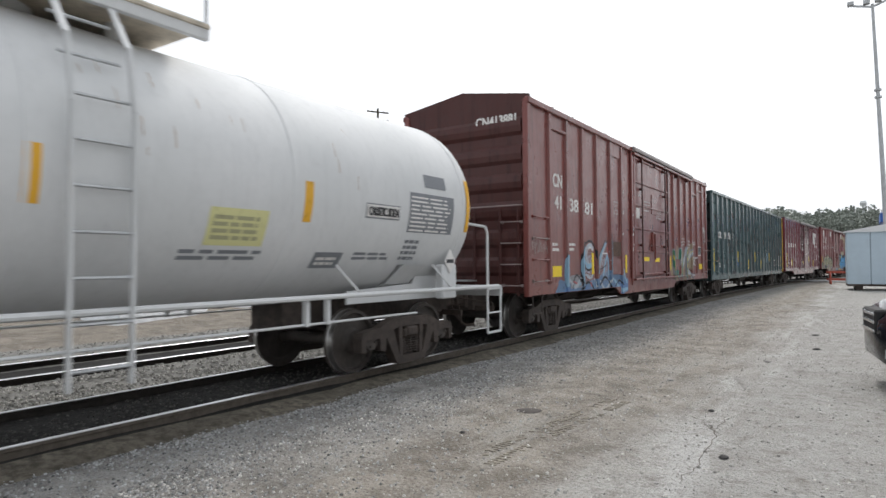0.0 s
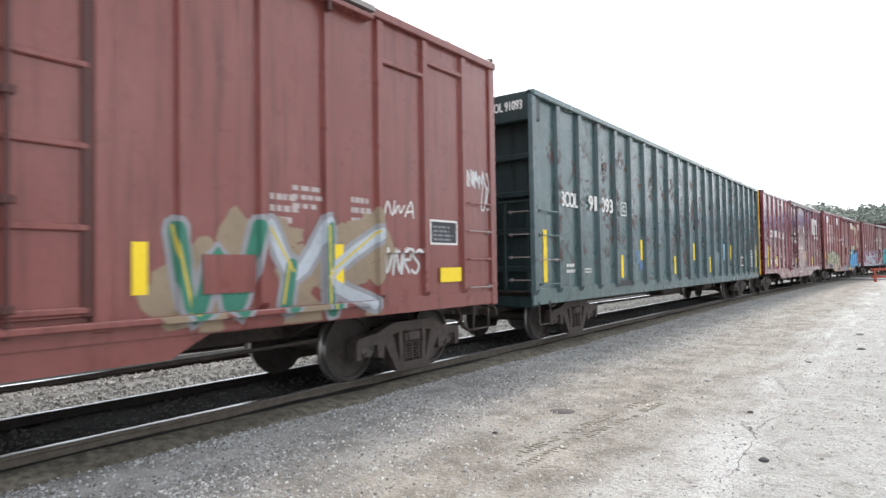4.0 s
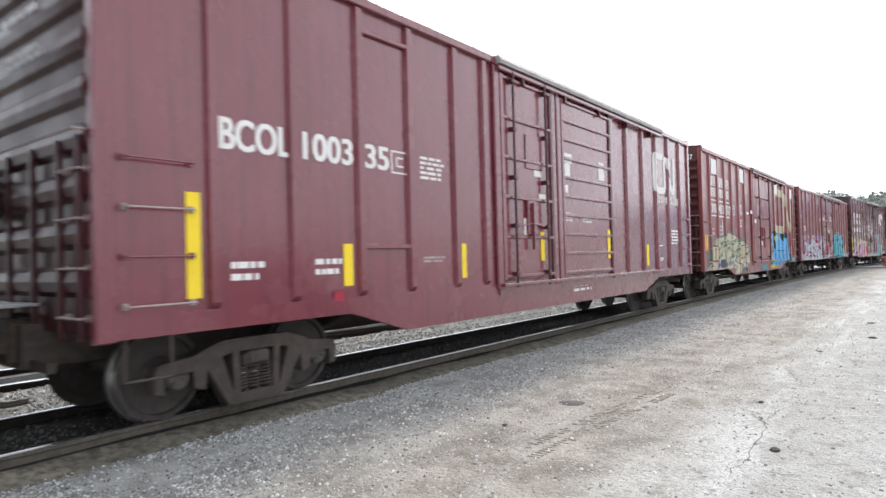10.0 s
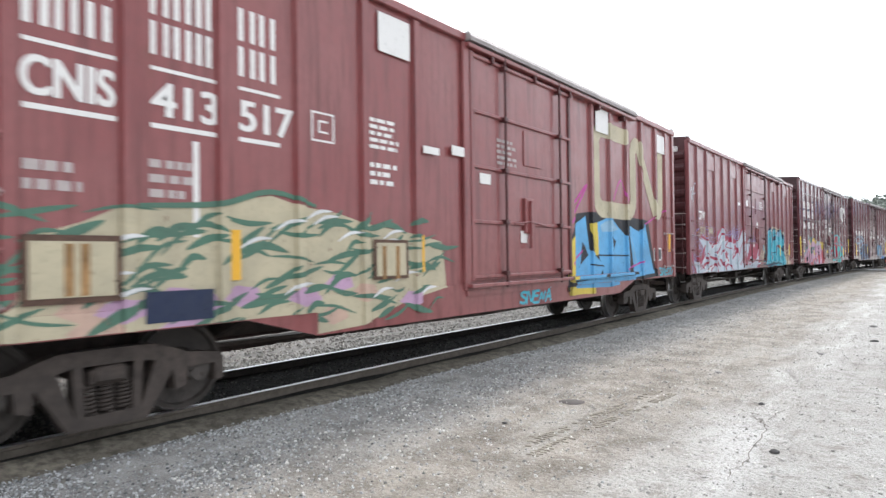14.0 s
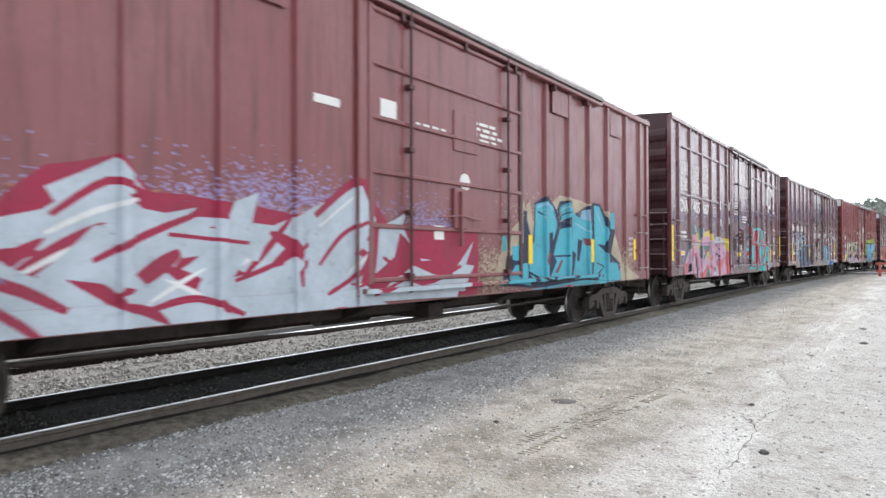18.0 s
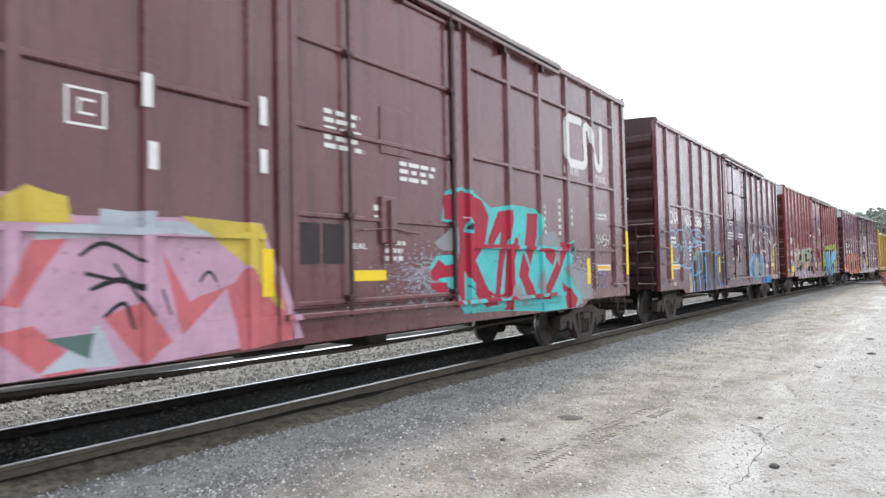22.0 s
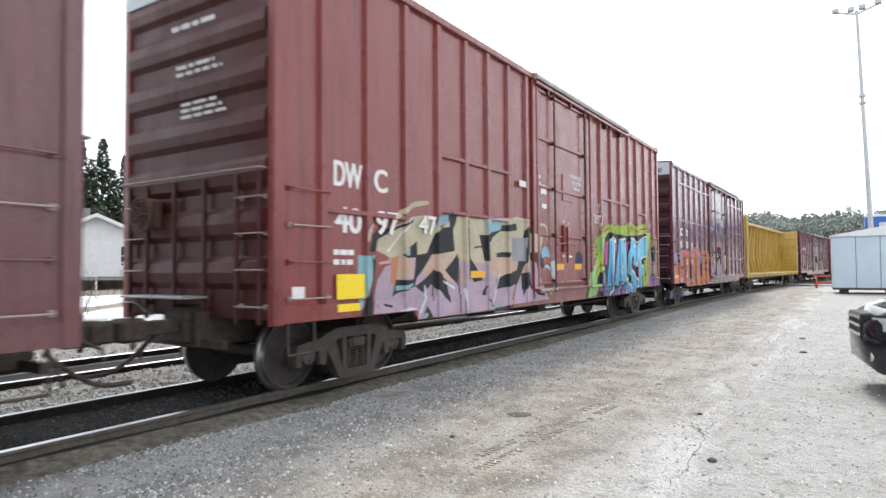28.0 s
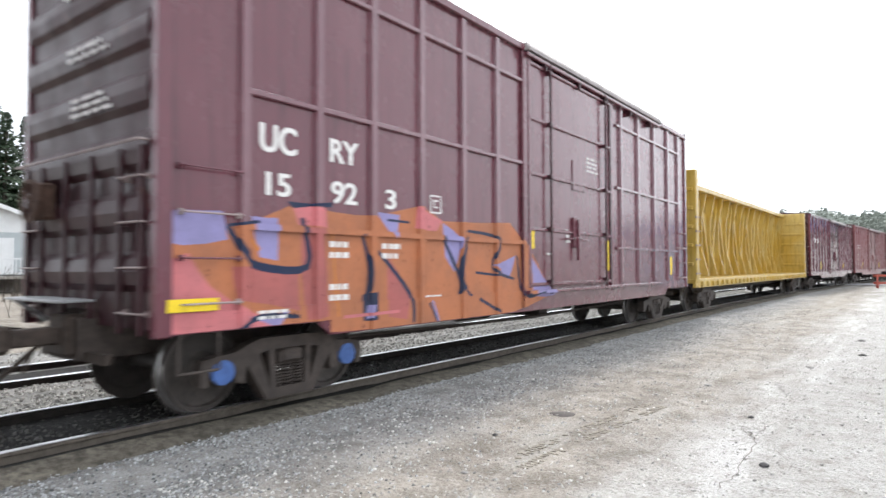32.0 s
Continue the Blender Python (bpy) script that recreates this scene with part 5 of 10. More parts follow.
def boxcar(front, rear, eave, color, label, posts, door, name="boxcar", door_color=None, end_ribs=7, rise=0.1, girts=(), belly=(3.0, 3.6, 0.2), sill=0.92, door2=None,
           half=None, top_color=None, roof_color=None, end_top=None, post_w=0.05, grabs=(4, 4), door_rows=5, end_color=None, door_bars=(0.18, 0.8), post_color=None):
    """A box car from front to rear along the train. posts: distances from the front end. door: (from, to). girts: (from, to, height)."""
    L = rear - front
    car = thing(name, None, label, "box car", "cars of the freight train")
    car["centre"] = (front + rear) / 2
    y0, y1 = -L / 2, L / 2
    half = half or L / 2 - 1.78
    CARS.append((car, (front + rear) / 2, half))
    LOW[car.name] = (y0, y1, L / 2 - belly[1], sill, belly[2])
    end_color = end_color or grimy_shaded(color)
    roof_color = roof_color or ROOFS
    # sheets
    for s in (1, -1):
        g = Geo()
        a, b = sorted((s * (SKIN - 0.06), s * SKIN))
        g.box(a, b, y0 + 0.02, y1 - 0.02, sill + 0.1, eave, 0)
        part("side_sheet", g, color, car)
    part("floor", Geo().box(-1.4, 1.4, y0 + 0.05, y1 - 0.05, sill + 0.12, sill + 0.26), IRON, car)
    # sills with a deeper belly between the trucks
    for s in (1, -1):
        d0, d1, k = L / 2 - belly[0], L / 2 - belly[1], belly[2]
        prof = [(y0 + 0.02, sill), (-d0, sill), (-d1, sill - k), (d1, sill - k), (d0, sill), (y1 - 0.02, sill), (y1 - 0.02, sill + 0.2), (y0 + 0.02, sill + 0.2)]
        a, b = sorted((s * (SKIN - 0.03), s * (SKIN + 0.022)))
        part("side_sill", Geo().prism(prof, "x", a, b), color, car)
    part("centre_sill", Geo().box(-0.33, 0.33, y0 - 0.15, y1 + 0.15, 0.62, sill + 0.12, 0.01), IRON, car)
    for yy in (-L * 0.3, -L * 0.17, -L * 0.06, L * 0.06, L * 0.17, L * 0.3):
        part("cross_bearer", Geo().prism([(-1.4, sill + 0.1), (1.4, sill + 0.1), (0.35, 0.62), (-0.35, 0.62)], "y", yy - 0.05, yy + 0.05), IRON, car)
    part("air_tank", Geo().tube((-0.55, -0.8, 0.62), (-0.55, 0.3, 0.62), 0.2, 14), IRON, car)
    part("brake_valve", Geo().box(-0.3, 0.6, 0.6, 1.0, 0.5, 0.75, 0.02), IRON, car)
    part("brake_rod", Geo().pipe([(0.7, -half + 1, 0.6), (0.75, 0, 0.52), (0.7, half - 1, 0.6)], 0.025, 6), IRON, car)
    # posts
    for u in posts:
        yy = y0 + u
        zt = eave - 0.08
        inside = door[0] - 0.05 < u < door[1] + 0.05 or (door2 and door2[0] - 0.05 < u < door2[1] + 0.05)
        if inside:
            continue
        for s in (1, -1):
            a, b = sorted((s * SKIN, s * SIDE))
            g = Geo()
            w = post_w
            ins, outs = (SKIN, SIDE)
            g.add([(s * ins, yy - w * 1.35, sill + 0.2), (s * ins, yy + w * 1.35, sill + 0.2), (s * outs, yy + w, sill + 0.26), (s * outs, yy - w, sill + 0.26),
                   (s * ins, yy - w * 1.35, zt), (s * ins, yy + w * 1.35, zt), (s * outs, yy + w, zt - 0.04), (s * outs, yy - w, zt - 0.04)],
                  [(0, 1, 2, 3), (4, 7, 6, 5), (0, 4, 5, 1), (1, 5, 6, 2), (2, 6, 7, 3), (3, 7, 4, 0)])
            part("post", g, post_color or color, car)
    GIRTS[car.name] = [(y0 + a, y0 + b, z, SIDE - 0.005 - SKIN, 0.035) for a, b, z in girts]
    for a, b, z in girts:
        g = Geo().box(SKIN, SIDE - 0.006, y0 + a, y0 + b, z - 0.035, z + 0.035, 0.012)
        part("girt", g, post_color or color, car)
    # corner posts, rails along the eaves
    for s in (1, -1):
        a, b = sorted((s * (SKIN - 0.02), s * (SIDE + 0.02)))
        part("eave_rail", Geo().box(a, b, y0, y1, eave - 0.1, eave + 0.02, 0.012), top_color or color, car)
        for yy in (y0, y1):
            e = 1 if yy > 0 else -1
            c0, c1 = sorted((yy, yy - e * 0.16))
            a2, b2 = sorted((s * (SKIN - 0.08), s * (SIDE - 0.012)))
            part("corner_post", Geo().box(a2, b2, c0, c1, sill - 0.02, eave - 0.02, 0.014), color, car)
    # roof: low gable with raised seams
    g = Geo()
    g.prism([(-1.5, eave), (1.5, eave), (1.5, eave + 0.04), (0, eave + rise + 0.04), (-1.5, eave + 0.04)], "y", y0 + 0.11, y1 - 0.11)
    n = int(L / 1.05)
    for i in range(n + 1):
        yy = y0 + 0.16 + (L - 0.32) * i / n
        g.prism([(-1.52, eave + 0.03), (1.52, eave + 0.03), (1.51, eave + 0.055), (0, eave + rise + 0.07), (-1.51, eave + 0.055)], "y", yy - 0.035, yy + 0.035)
    part("roof", g, roof_color, car, "pale galvanised roof")
    # ends with pressed horizontal ribs
    for e in (-1, 1):
        ye = e * L / 2
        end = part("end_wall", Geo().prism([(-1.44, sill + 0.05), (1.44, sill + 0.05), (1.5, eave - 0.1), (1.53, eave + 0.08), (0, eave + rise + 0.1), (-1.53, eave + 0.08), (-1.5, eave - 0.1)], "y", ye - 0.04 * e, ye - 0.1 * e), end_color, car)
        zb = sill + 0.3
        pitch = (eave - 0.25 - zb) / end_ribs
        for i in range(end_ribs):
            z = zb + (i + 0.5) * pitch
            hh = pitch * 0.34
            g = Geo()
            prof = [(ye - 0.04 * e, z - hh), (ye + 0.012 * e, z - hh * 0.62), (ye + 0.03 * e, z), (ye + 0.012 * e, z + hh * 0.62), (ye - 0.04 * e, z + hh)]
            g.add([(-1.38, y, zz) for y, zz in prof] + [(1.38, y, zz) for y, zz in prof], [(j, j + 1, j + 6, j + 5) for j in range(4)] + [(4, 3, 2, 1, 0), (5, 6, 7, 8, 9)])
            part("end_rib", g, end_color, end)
        if end_top:
            part("end_cap_sheet", Geo().prism([(-1.43, eave - 0.42), (1.43, eave - 0.42), (1.43, eave + 0.02), (0, eave + rise + 0.02), (-1.43, eave + 0.02)], "y", ye + 0.034 * e, ye - 0.02 * e), end_top, car, "bare pale metal strip")
        part("coupler", COUPLER_ME, None, car, "rusty knuckle coupler", pose(0, ye + 0.1 * e, 0.86, 0, 0, 0 if e > 0 else 180))
        # end ladder, platform, hand brake
        for k in range(4):
            for q in (1.0, -1.0):
                if e > 0 and q < 0:
                    continue
                part("grab_iron", rung((q * 1.36, ye - 0.02 * e, sill + 0.2 + 0.42 * k), (q * 0.94, ye - 0.02 * e, sill + 0.2 + 0.42 * k), -0.09 if e < 0 else 0.001), PALE_ROD, car)
        for q in (1.3, 0.9, 0.3, -0.3, -0.9, -1.3):
            part("stanchion", Geo().box(q - 0.025, q + 0.025, *sorted((ye, ye + e * 0.05)), sill, sill + 1.75, 0.008), end_color, car)
        part("handrail", Geo().pipe([(-1.4, ye + e * 0.02, sill + 1.78), (-1.4, ye + e * 0.11, sill + 1.78), (1.4, ye + e * 0.11, sill + 1.78), (1.4, ye + e * 0.02, sill + 1.78)], 0.014, 6), PALE_ROD, car)
        part("brake_platform", Geo().box(-1.0, 0.35, *sorted((ye, ye + e * 0.34)), sill + 0.28, sill + 0.31, 0.006).beam((-0.8, ye, sill + 0.05), (-0.8, ye + e * 0.3, sill + 0.28), 0.04, 0.04), GALV, car)
        if e < 0:
            g = Geo().lathe([(-0.02, 0.2), (-0.02, 0.24), (0.015, 0.24), (0.015, 0.2), (-0.02, 0.2)], "y", 20, None, (-0.75, ye - 0.2, sill + 1.35))
            for k in range(5):
                a = k * 1.2566
                g.tube((-0.75, ye - 0.2, sill + 1.35), (-0.75 + 0.22 * math.cos(a), ye - 0.2, sill + 1.35 + 0.22 * math.sin(a)), 0.012, 5)
            g.box(-0.92, -0.58, ye - 0.16, ye, sill + 1.15, sill + 1.55, 0.03)
            part("brake_wheel", g, RUSTY, car)
    # side ladders
    for e, cnt in ((-1, grabs[0]), (1, grabs[1])):
        for k in range(cnt):
            z = sill + 0.28 + 0.43 * k
            a = e * (L / 2 - 0.24)
            part("grab_iron", rung((SIDE - 0.03, a, z), (SIDE - 0.03, a - e * 0.62, z), 0.07), PALE_ROD if k % 2 == 0 else color, car)
        step_iron(car, e * (L / 2 - 0.45), sill + 0.05, IRON)
    # doors
    doors = [d for d in (door, door2) if d and d[1] > d[0]]
    for di, dd in enumerate(doors):
        da, db = y0 + dd[0], y0 + dd[1]
        zb, zt = sill + 0.24, eave - 0.2
        dc = door_color or color
        rows_n = door_rows if di == 0 else 9
        dr = part("door", Geo().box(SKIN, SKIN + 0.05, da + 0.03, db - 0.03, zb, zt, 0.01), dc, car)
        for r in range(rows_n + 1):
            z = zb + 0.06 + (zt - zb - 0.12) * r / rows_n
            part("door_beam", Geo().box(SKIN + 0.05, SKIN + 0.085, da + 0.05, db - 0.05, z - 0.03, z + 0.03, 0.012), dc, dr)
        for f in (0.0, 1.0):
            yy = da + 0.06 + (db - da - 0.12) * f
            # one edge takes the darkened paint, as a shaded side
            part("door_edge", Geo().box(SKIN + 0.05, SKIN + 0.08, yy - 0.05, yy + 0.05, zb, zt, 0.012), grimy_shaded(dc) if f else dc, dr)
        ym = (da + db) / 2
        if di == 0:
            for f in door_bars:
                yy = da + (db - da) * f
                g = Geo().tube((SKIN + 0.13, yy, zb - 0.12), (SKIN + 0.13, yy, zt + 0.08), 0.022, 8)
                for r in range(5):
                    z = zb + 0.1 + (zt - zb - 0.2) * r / 4
                    g.box(SKIN + 0.05, SKIN + 0.155, yy - 0.05, yy + 0.05, z - 0.035, z + 0.035, 0.008)
                # rods in the darkened paint: their shadow lines are put into the colour
                part("lock_rod", g, grimy_shaded(dc), dr)
            g = Geo().box(SKIN + 0.05, SKIN + 0.11, ym - 0.13, ym + 0.17, zb + 0.75, zb + 1.35, 0.015)
            g.beam((SKIN + 0.13, ym, zb + 0.5), (SKIN + 0.13, ym, zb + 1.3), 0.05, 0.03)
            g.pipe([(SKIN + 0.11, ym - 0.5, zb + 0.9), (SKIN + 0.13, ym, zb + 0.95), (SKIN + 0.11, ym + 0.55, zb + 0.9)], 0.014, 6)
            part("door_handle", g, dc, dr, "door locking handle")
            part("door_board", Geo().box(SKIN + 0.05, SKIN + 0.07, ym - 0.1, ym + 0.5, zb + 1.9, zb + 2.5, 0.008), dc, dr)
        part("side_sheet", Geo().box(-SKIN - 0.05, -SKIN, da, db, zb, zt, 0.01), dc, car)
        for yy in (da - 0.07, db + 0.07):
            part("door_post", Geo().box(SKIN, SIDE + 0.01, yy - 0.08, yy + 0.08, sill + 0.1, eave - 0.1, 0.015), color, car)
    if doors:
        ext = (y0 + doors[0][0] - 0.1, min(y1 - 0.6, y0 + doors[-1][1] + 3.3))
        GIRTS[car.name] += [(ext[0], ext[1], sill + 0.17, 0.151, 0.03), (ext[0], ext[1], sill + 0.08, 0.051, 0.055)]
        part("door_track", Geo().box(SKIN + 0.02, SKIN + 0.15, ext[0], ext[1], sill + 0.14, sill + 0.2, 0.01).box(SKIN + 0.02, SKIN + 0.05, ext[0], ext[1], sill + 0.02, sill + 0.16), color, car)
        part("door_track", Geo().box(SKIN, SKIN + 0.14, ext[0], ext[1], eave - 0.19, eave - 0.12, 0.01), color, car)
        part("track_hood", Geo().prism([(SKIN, eave - 0.1), (SKIN + 0.17, eave - 0.1), (SKIN + 0.175, eave - 0.04), (SKIN + 0.13, eave + 0.035), (SKIN, eave + 0.035)], "y", ext[0], ext[1]), roof_color, car)
        for k in range(5):
            yy = ext[0] + (ext[1] - ext[0]) * (k + 0.5) / 5
            part("track_bracket", Geo().box(SKIN, SKIN + 0.13, yy - 0.03, yy + 0.03, eave - 0.3, eave - 0.12, 0.008), grimy_shaded(color), car)
    trucks(car, half)
    free = [u for u in posts if not any(d[0] - 0.05 < u < d[1] + 0.05 for d in doors)]
    ribs = [(y0 + u, post_w, SIDE) for u in free]
    for d in doors:
        ribs += [(y0 + (d[0] + d[1]) / 2, (d[1] - d[0]) / 2 - 0.04, SKIN + 0.053), (y0 + d[0] - 0.07, 0.08, SIDE + 0.011), (y0 + d[1] + 0.07, 0.08, SIDE + 0.011)]
    return car, y0, ribs


def even(a, b, n):
    return [a + (b - a) * i / (n - 1) for i in range(n)]

# ---- the train, from its front ----
RED1 = coat("faded_red_oxide", (0.2, 0.056, 0.048), (0.23, 0.082, 0.072), 0.3, 0.38)
RED5 = coat("signal_red_box_car", (0.22, 0.046, 0.043), (0.24, 0.064, 0.058), 0.22, 0.36)
RED2 = coat("deep_glossy_maroon", (0.165, 0.027, 0.041), (0.185, 0.043, 0.056), 0.12, 0.26, 0.35, 0.35, 0.6, 0.9)
RED2.node_tree.nodes["Principled BSDF"].inputs["Coat IOR"].default_value = 1.6
RED3 = coat("brown_red", (0.225, 0.056, 0.056), (0.25, 0.086, 0.084), 0.25, 0.42)
RED4 = coat("dull_oxide_brown", (0.21, 0.062, 0.066), (0.235, 0.09, 0.092), 0.2, 0.42)
PURPLE = coat("brown_maroon", (0.128, 0.042, 0.049), (0.165, 0.07, 0.076), 0.2, 0.3, 0.4, 0.4, 0.8, 0.75)
PURPLE2 = coat("dark_maroon", (0.125, 0.034, 0.048), (0.15, 0.05, 0.065), 0.1, 0.24, 0.35, 0.3, 0.6, 0.6)
GREEN = coat("dark_green_car_paint", (0.05, 0.098, 0.101), (0.09, 0.14, 0.143), 0.3, 0.34, 0.35, 0.6)
TANKW = coat("chalky_white_tank_paint", (0.62, 0.63, 0.635), (0.68, 0.685, 0.69), 0.04, 0.8, 0.12, 0.03, 0.12, 0.0)
CENTRE = coat("yellow_car_paint", (0.5, 0.32, 0.05), (0.52, 0.38, 0.13), 0.3)
BLUECAP = plain("blue_cap_paint", (0.06, 0.13, 0.36), 0.5, 0, 0.25, 9)
BAREMETAL = plain("bare_end_metal", (0.5, 0.52, 0.55), 0.45, 0.4, 0.12, 3)
SP = {k: spray("spray_" + k, v) for k, v in dict(
    sky=(0.27, 0.45, 0.6), blue=(0.06, 0.2, 0.5), pale=(0.46, 0.5, 0.55), navy=(0.02, 0.03, 0.07), black=(0.015, 0.015, 0.02), cream=(0.5, 0.44, 0.31), green=(0.05, 0.2, 0.14),
    lime=(0.36, 0.5, 0.09), mint=(0.3, 0.55, 0.22), pink=(0.5, 0.25, 0.31), rose=(0.45, 0.34, 0.42), crimson=(0.33, 0.03, 0.07), red=(0.4, 0.02, 0.05), cyan=(0.1, 0.55, 0.55), aqua=(0.08, 0.4, 0.5),
    yellow=(0.62, 0.48, 0.08), orange=(0.46, 0.17, 0.08), lilac=(0.3, 0.27, 0.5), grey=(0.3, 0.3, 0.32), purple=(0.25, 0.08, 0.32), tan=(0.3, 0.23, 0.16), white=(0.72, 0.72, 0.72), magenta=(0.5, 0.05, 0.3), azure=(0.14, 0.46, 0.68), spring=(0.2, 0.4, 0.17), slate=(0.13, 0.22, 0.36), salmon=(0.42, 0.13, 0.12), steel=(0.46, 0.52, 0.58), soot=(0.016, 0.017, 0.022), cobalt=(0.12, 0.22, 0.42), coral=(0.55, 0.15, 0.17), candy=(0.55, 0.34, 0.45), candy2=(0.5, 0.32, 0.46), slate_green=(0.1, 0.16, 0.15), leaf_green=(0.09, 0.18, 0.13), putty=(0.46, 0.38, 0.28), maroon_hint=(0.2, 0.06, 0.08), azure2=(0.12, 0.38, 0.66), brown_grey=(0.1, 0.07, 0.075), peach=(0.55, 0.38, 0.3), violet=(0.11, 0.09, 0.25), rosy=(0.6, 0.19, 0.2), orange2=(0.6, 0.22, 0.05)).items()}


SP["azure"] = spray("spray_azure_fade", (0.2, 0.55, 0.78), (0.02, 0.16, 0.3))
SP["lilac_mist"] = lettering("thin_lilac_mist", (0.3, 0.27, 0.5))
SP["lime_mist"] = lettering("thin_lime_mist", (0.36, 0.5, 0.09))
SP["white_mist"] = lettering("thin_white_mist", (0.75, 0.78, 0.8))
SP["grey_mist"] = lettering("thin_grey_mist", (0.36, 0.36, 0.42))
SP["teal_mist"] = spray("pale_teal_paint", (0.25, 0.42, 0.46))
SP["orange_mist"] = lettering("thin_orange_mist", (0.42, 0.18, 0.09))


def stripes(car, y0, rows, ribs=(), sheet=SKIN):
    """Upright reflectors: on the sheet, or on the face of the post or door that they cover."""
    for u0, u1, z0, z1 in rows:
        c = y0 + (u0 + u1) / 2
        x = max([sheet] + [p[2] for p in ribs if abs(c - p[0]) < p[1] + 0.07])
        if abs(c) > -y0 - 0.2:
            x = max(x, SIDE - 0.012)
        patch(car, "reflector", y0 + u0, z0, u1 - u0, z1 - z0, YELLOW, x + 0.009)


# white tank car
tk, TL, TR, TZ = tank_car(9.0, "white tank car with a side ladder and warning panels")
for y, w, z, h in ((-0.03, 0.13, 2.05, 0.48), (2.93, 0.13, 2.06, 0.48), (6.5, 0.1, 2.08, 0.85), (-3.0, 0.13, 2.05, 0.48)):
    part("reflector", on_barrel(TR, TZ, y, z, w, h), AMBER, tk, "weathered yellow reflector strip")
PLAC = lettering("faded_yellow_placard", (0.66, 0.64, 0.32))
part("placard", on_barrel(TR, TZ, 1.68, 1.76, 0.75, 0.39), PLAC, tk, "faded yellow notice")
GREYBAR = lettering("grey_print", (0.2, 0.21, 0.23))


def barrel_bars(y, z, w, h, rows, mat, seed, out=0.006, fill=0.6):
    rnd = random.Random(seed)
    rh = h / rows
    for r in range(rows):
        yy, end = y, y + w * rnd.uniform(0.85, 1)
        g = Geo()
        while yy < end:
            ln = min(rnd.uniform(0.15, 0.4) * w, end - yy)
            b = on_barrel(TR, TZ, yy, z + r * rh, ln, rh * fill, out, 1)
            g.add(b.v, b.f)
            yy += ln + 0.05 * w
        part("print_line", g, mat, tk)


barrel_bars(1.74, 1.82, 0.6, 0.28, 4, lettering("faded_olive_print", (0.38, 0.37, 0.22)), 2)
barrel_bars(1.44, 1.61, 1.08, 0.13, 2, GREYBAR, 3, 0.004)
part("panel", on_barrel(TR, TZ, 3.3, 1.51, 0.5, 0.2), GREYBAR, tk, "dark printed panel")
barrel_bars(3.36, 1.55, 0.38, 0.12, 2, WHITE, 4)
part("panel", on_barrel(TR, TZ, 4.02, 2.17, 0.72, 0.2), GREYBAR, tk, "black-bordered name panel")
part("panel", on_barrel(TR, TZ, 4.035, 2.19, 0.69, 0.165, 0.006), WHITE, tk)
part("lettering", words("CAUSTIC SODA", 0.12, BLACK, 0.64), None, tk, "black letters CAUSTIC SODA", pose(1.4775, 4.07, 2.212, 0, 9.0, 0))
part("panel", on_barrel(TR, TZ, 4.97, 2.02, 1.15, 0.58), GREYBAR, tk, "dark panel of fine print")
barrel_bars(5.0, 2.04, 1.05, 0.54, 9, WHITE, 5, 0.006, 0.42)
part("panel", on_barrel(TR, TZ, 5.35, 2.7, 0.56, 0.2), GREYBAR, tk)
barrel_bars(4.0, 1.62, 0.8, 0.12, 2, GREYBAR, 6, 0.004)
barrel_bars(5.0, 1.62, 0.4, 0.32, 4, GREYBAR, 7, 0.004)
dg = Geo()
dg.add([(1.36, 6.2, 1.4), (1.36, 6.36, 1.6), (1.36, 6.2, 1.8), (1.36, 6.04, 1.6)], [(0, 1, 2, 3)])
part("diamond_placard", dg, WHITE, tk, "white diamond hazard placard with black bars")
part("placard_bar", Geo().box(1.361, 1.364, 6.1, 6.3, 1.57, 1.63), BLACK, tk)
part("seal_plate", Geo().box(1.2, 1.34, 6.0, 6.42, 1.0, 1.55, 0.02), TANKW, tk)
RUSTRUN = plain("rust_run", (0.3, 0.17, 0.07), 0.8, 0, 0.4, 9)
rr = random.Random(4)
for _ in range(16):
    zz = rr.uniform(2.5, 3.4)
    part("rust_stain", on_barrel(TR, TZ, rr.choice((0.75, 0.9, 1.4, 2.0, 3.6, 4.4)) + rr.uniform(-0.3, 0.3), zz, rr.uniform(0.004, 0.008), rr.uniform(0.05, 0.22), 0.003), RUSTRUN, tk)

# red box car
c1, cy, cr = boxcar(10.95, 27.72, 4.82, RED1, "faded red box car with pale blue graffiti along its lower side", [1.05, 1.95, 2.88, 3.82, 4.82, 5.7, 11.3, 12.2, 13.1, 14.0, 14.93, 15.87], (6.69, 10.5), rise=0.22, end_ribs=6,
                     belly=(5.2, 5.6, 0.2), door_bars=(0.16, 0.83), girts=[(1.1, 1.95, 4.42), (14.0, 14.9, 4.2), (14.95, 15.85, 4.42), (14.0, 14.9, 1.75)])
stencil(c1, "CN", cy + 1.26, 3.2, 0.48, 0.29)
for tx, u, w in (("41", 1.33, 0.36), ("38", 2.16, 0.5), ("81", 3.08, 0.48)):
    stencil(c1, tx, cy + u, 2.73, w, 0.29)
label_bars(c1, cy + 1.21, 1.82, 0.36, 0.22, 2, WHITE, seed=1)
label_bars(c1, cy + 2.06, 1.84, 0.4, 0.22, 2, WHITE, seed=2)
patch(c1, "placard_board", cy + 1.12, 1.27, 0.5, 0.23, YELLOW, SKIN + 0.03, "yellow board")
patch(c1, "placard_board", cy + 4.9, 4.37, 0.72, 0.36, RED1, SKIN + 0.03)
patch(c1, "placard_board", cy + 4.9, 1.26, 0.72, 0.4, RED1, SKIN + 0.03)
patch(c1, "placard_board", cy + 4.9, 1.74, 0.72, 0.38, RUSTY, SKIN + 0.035, "weathered wooden board")
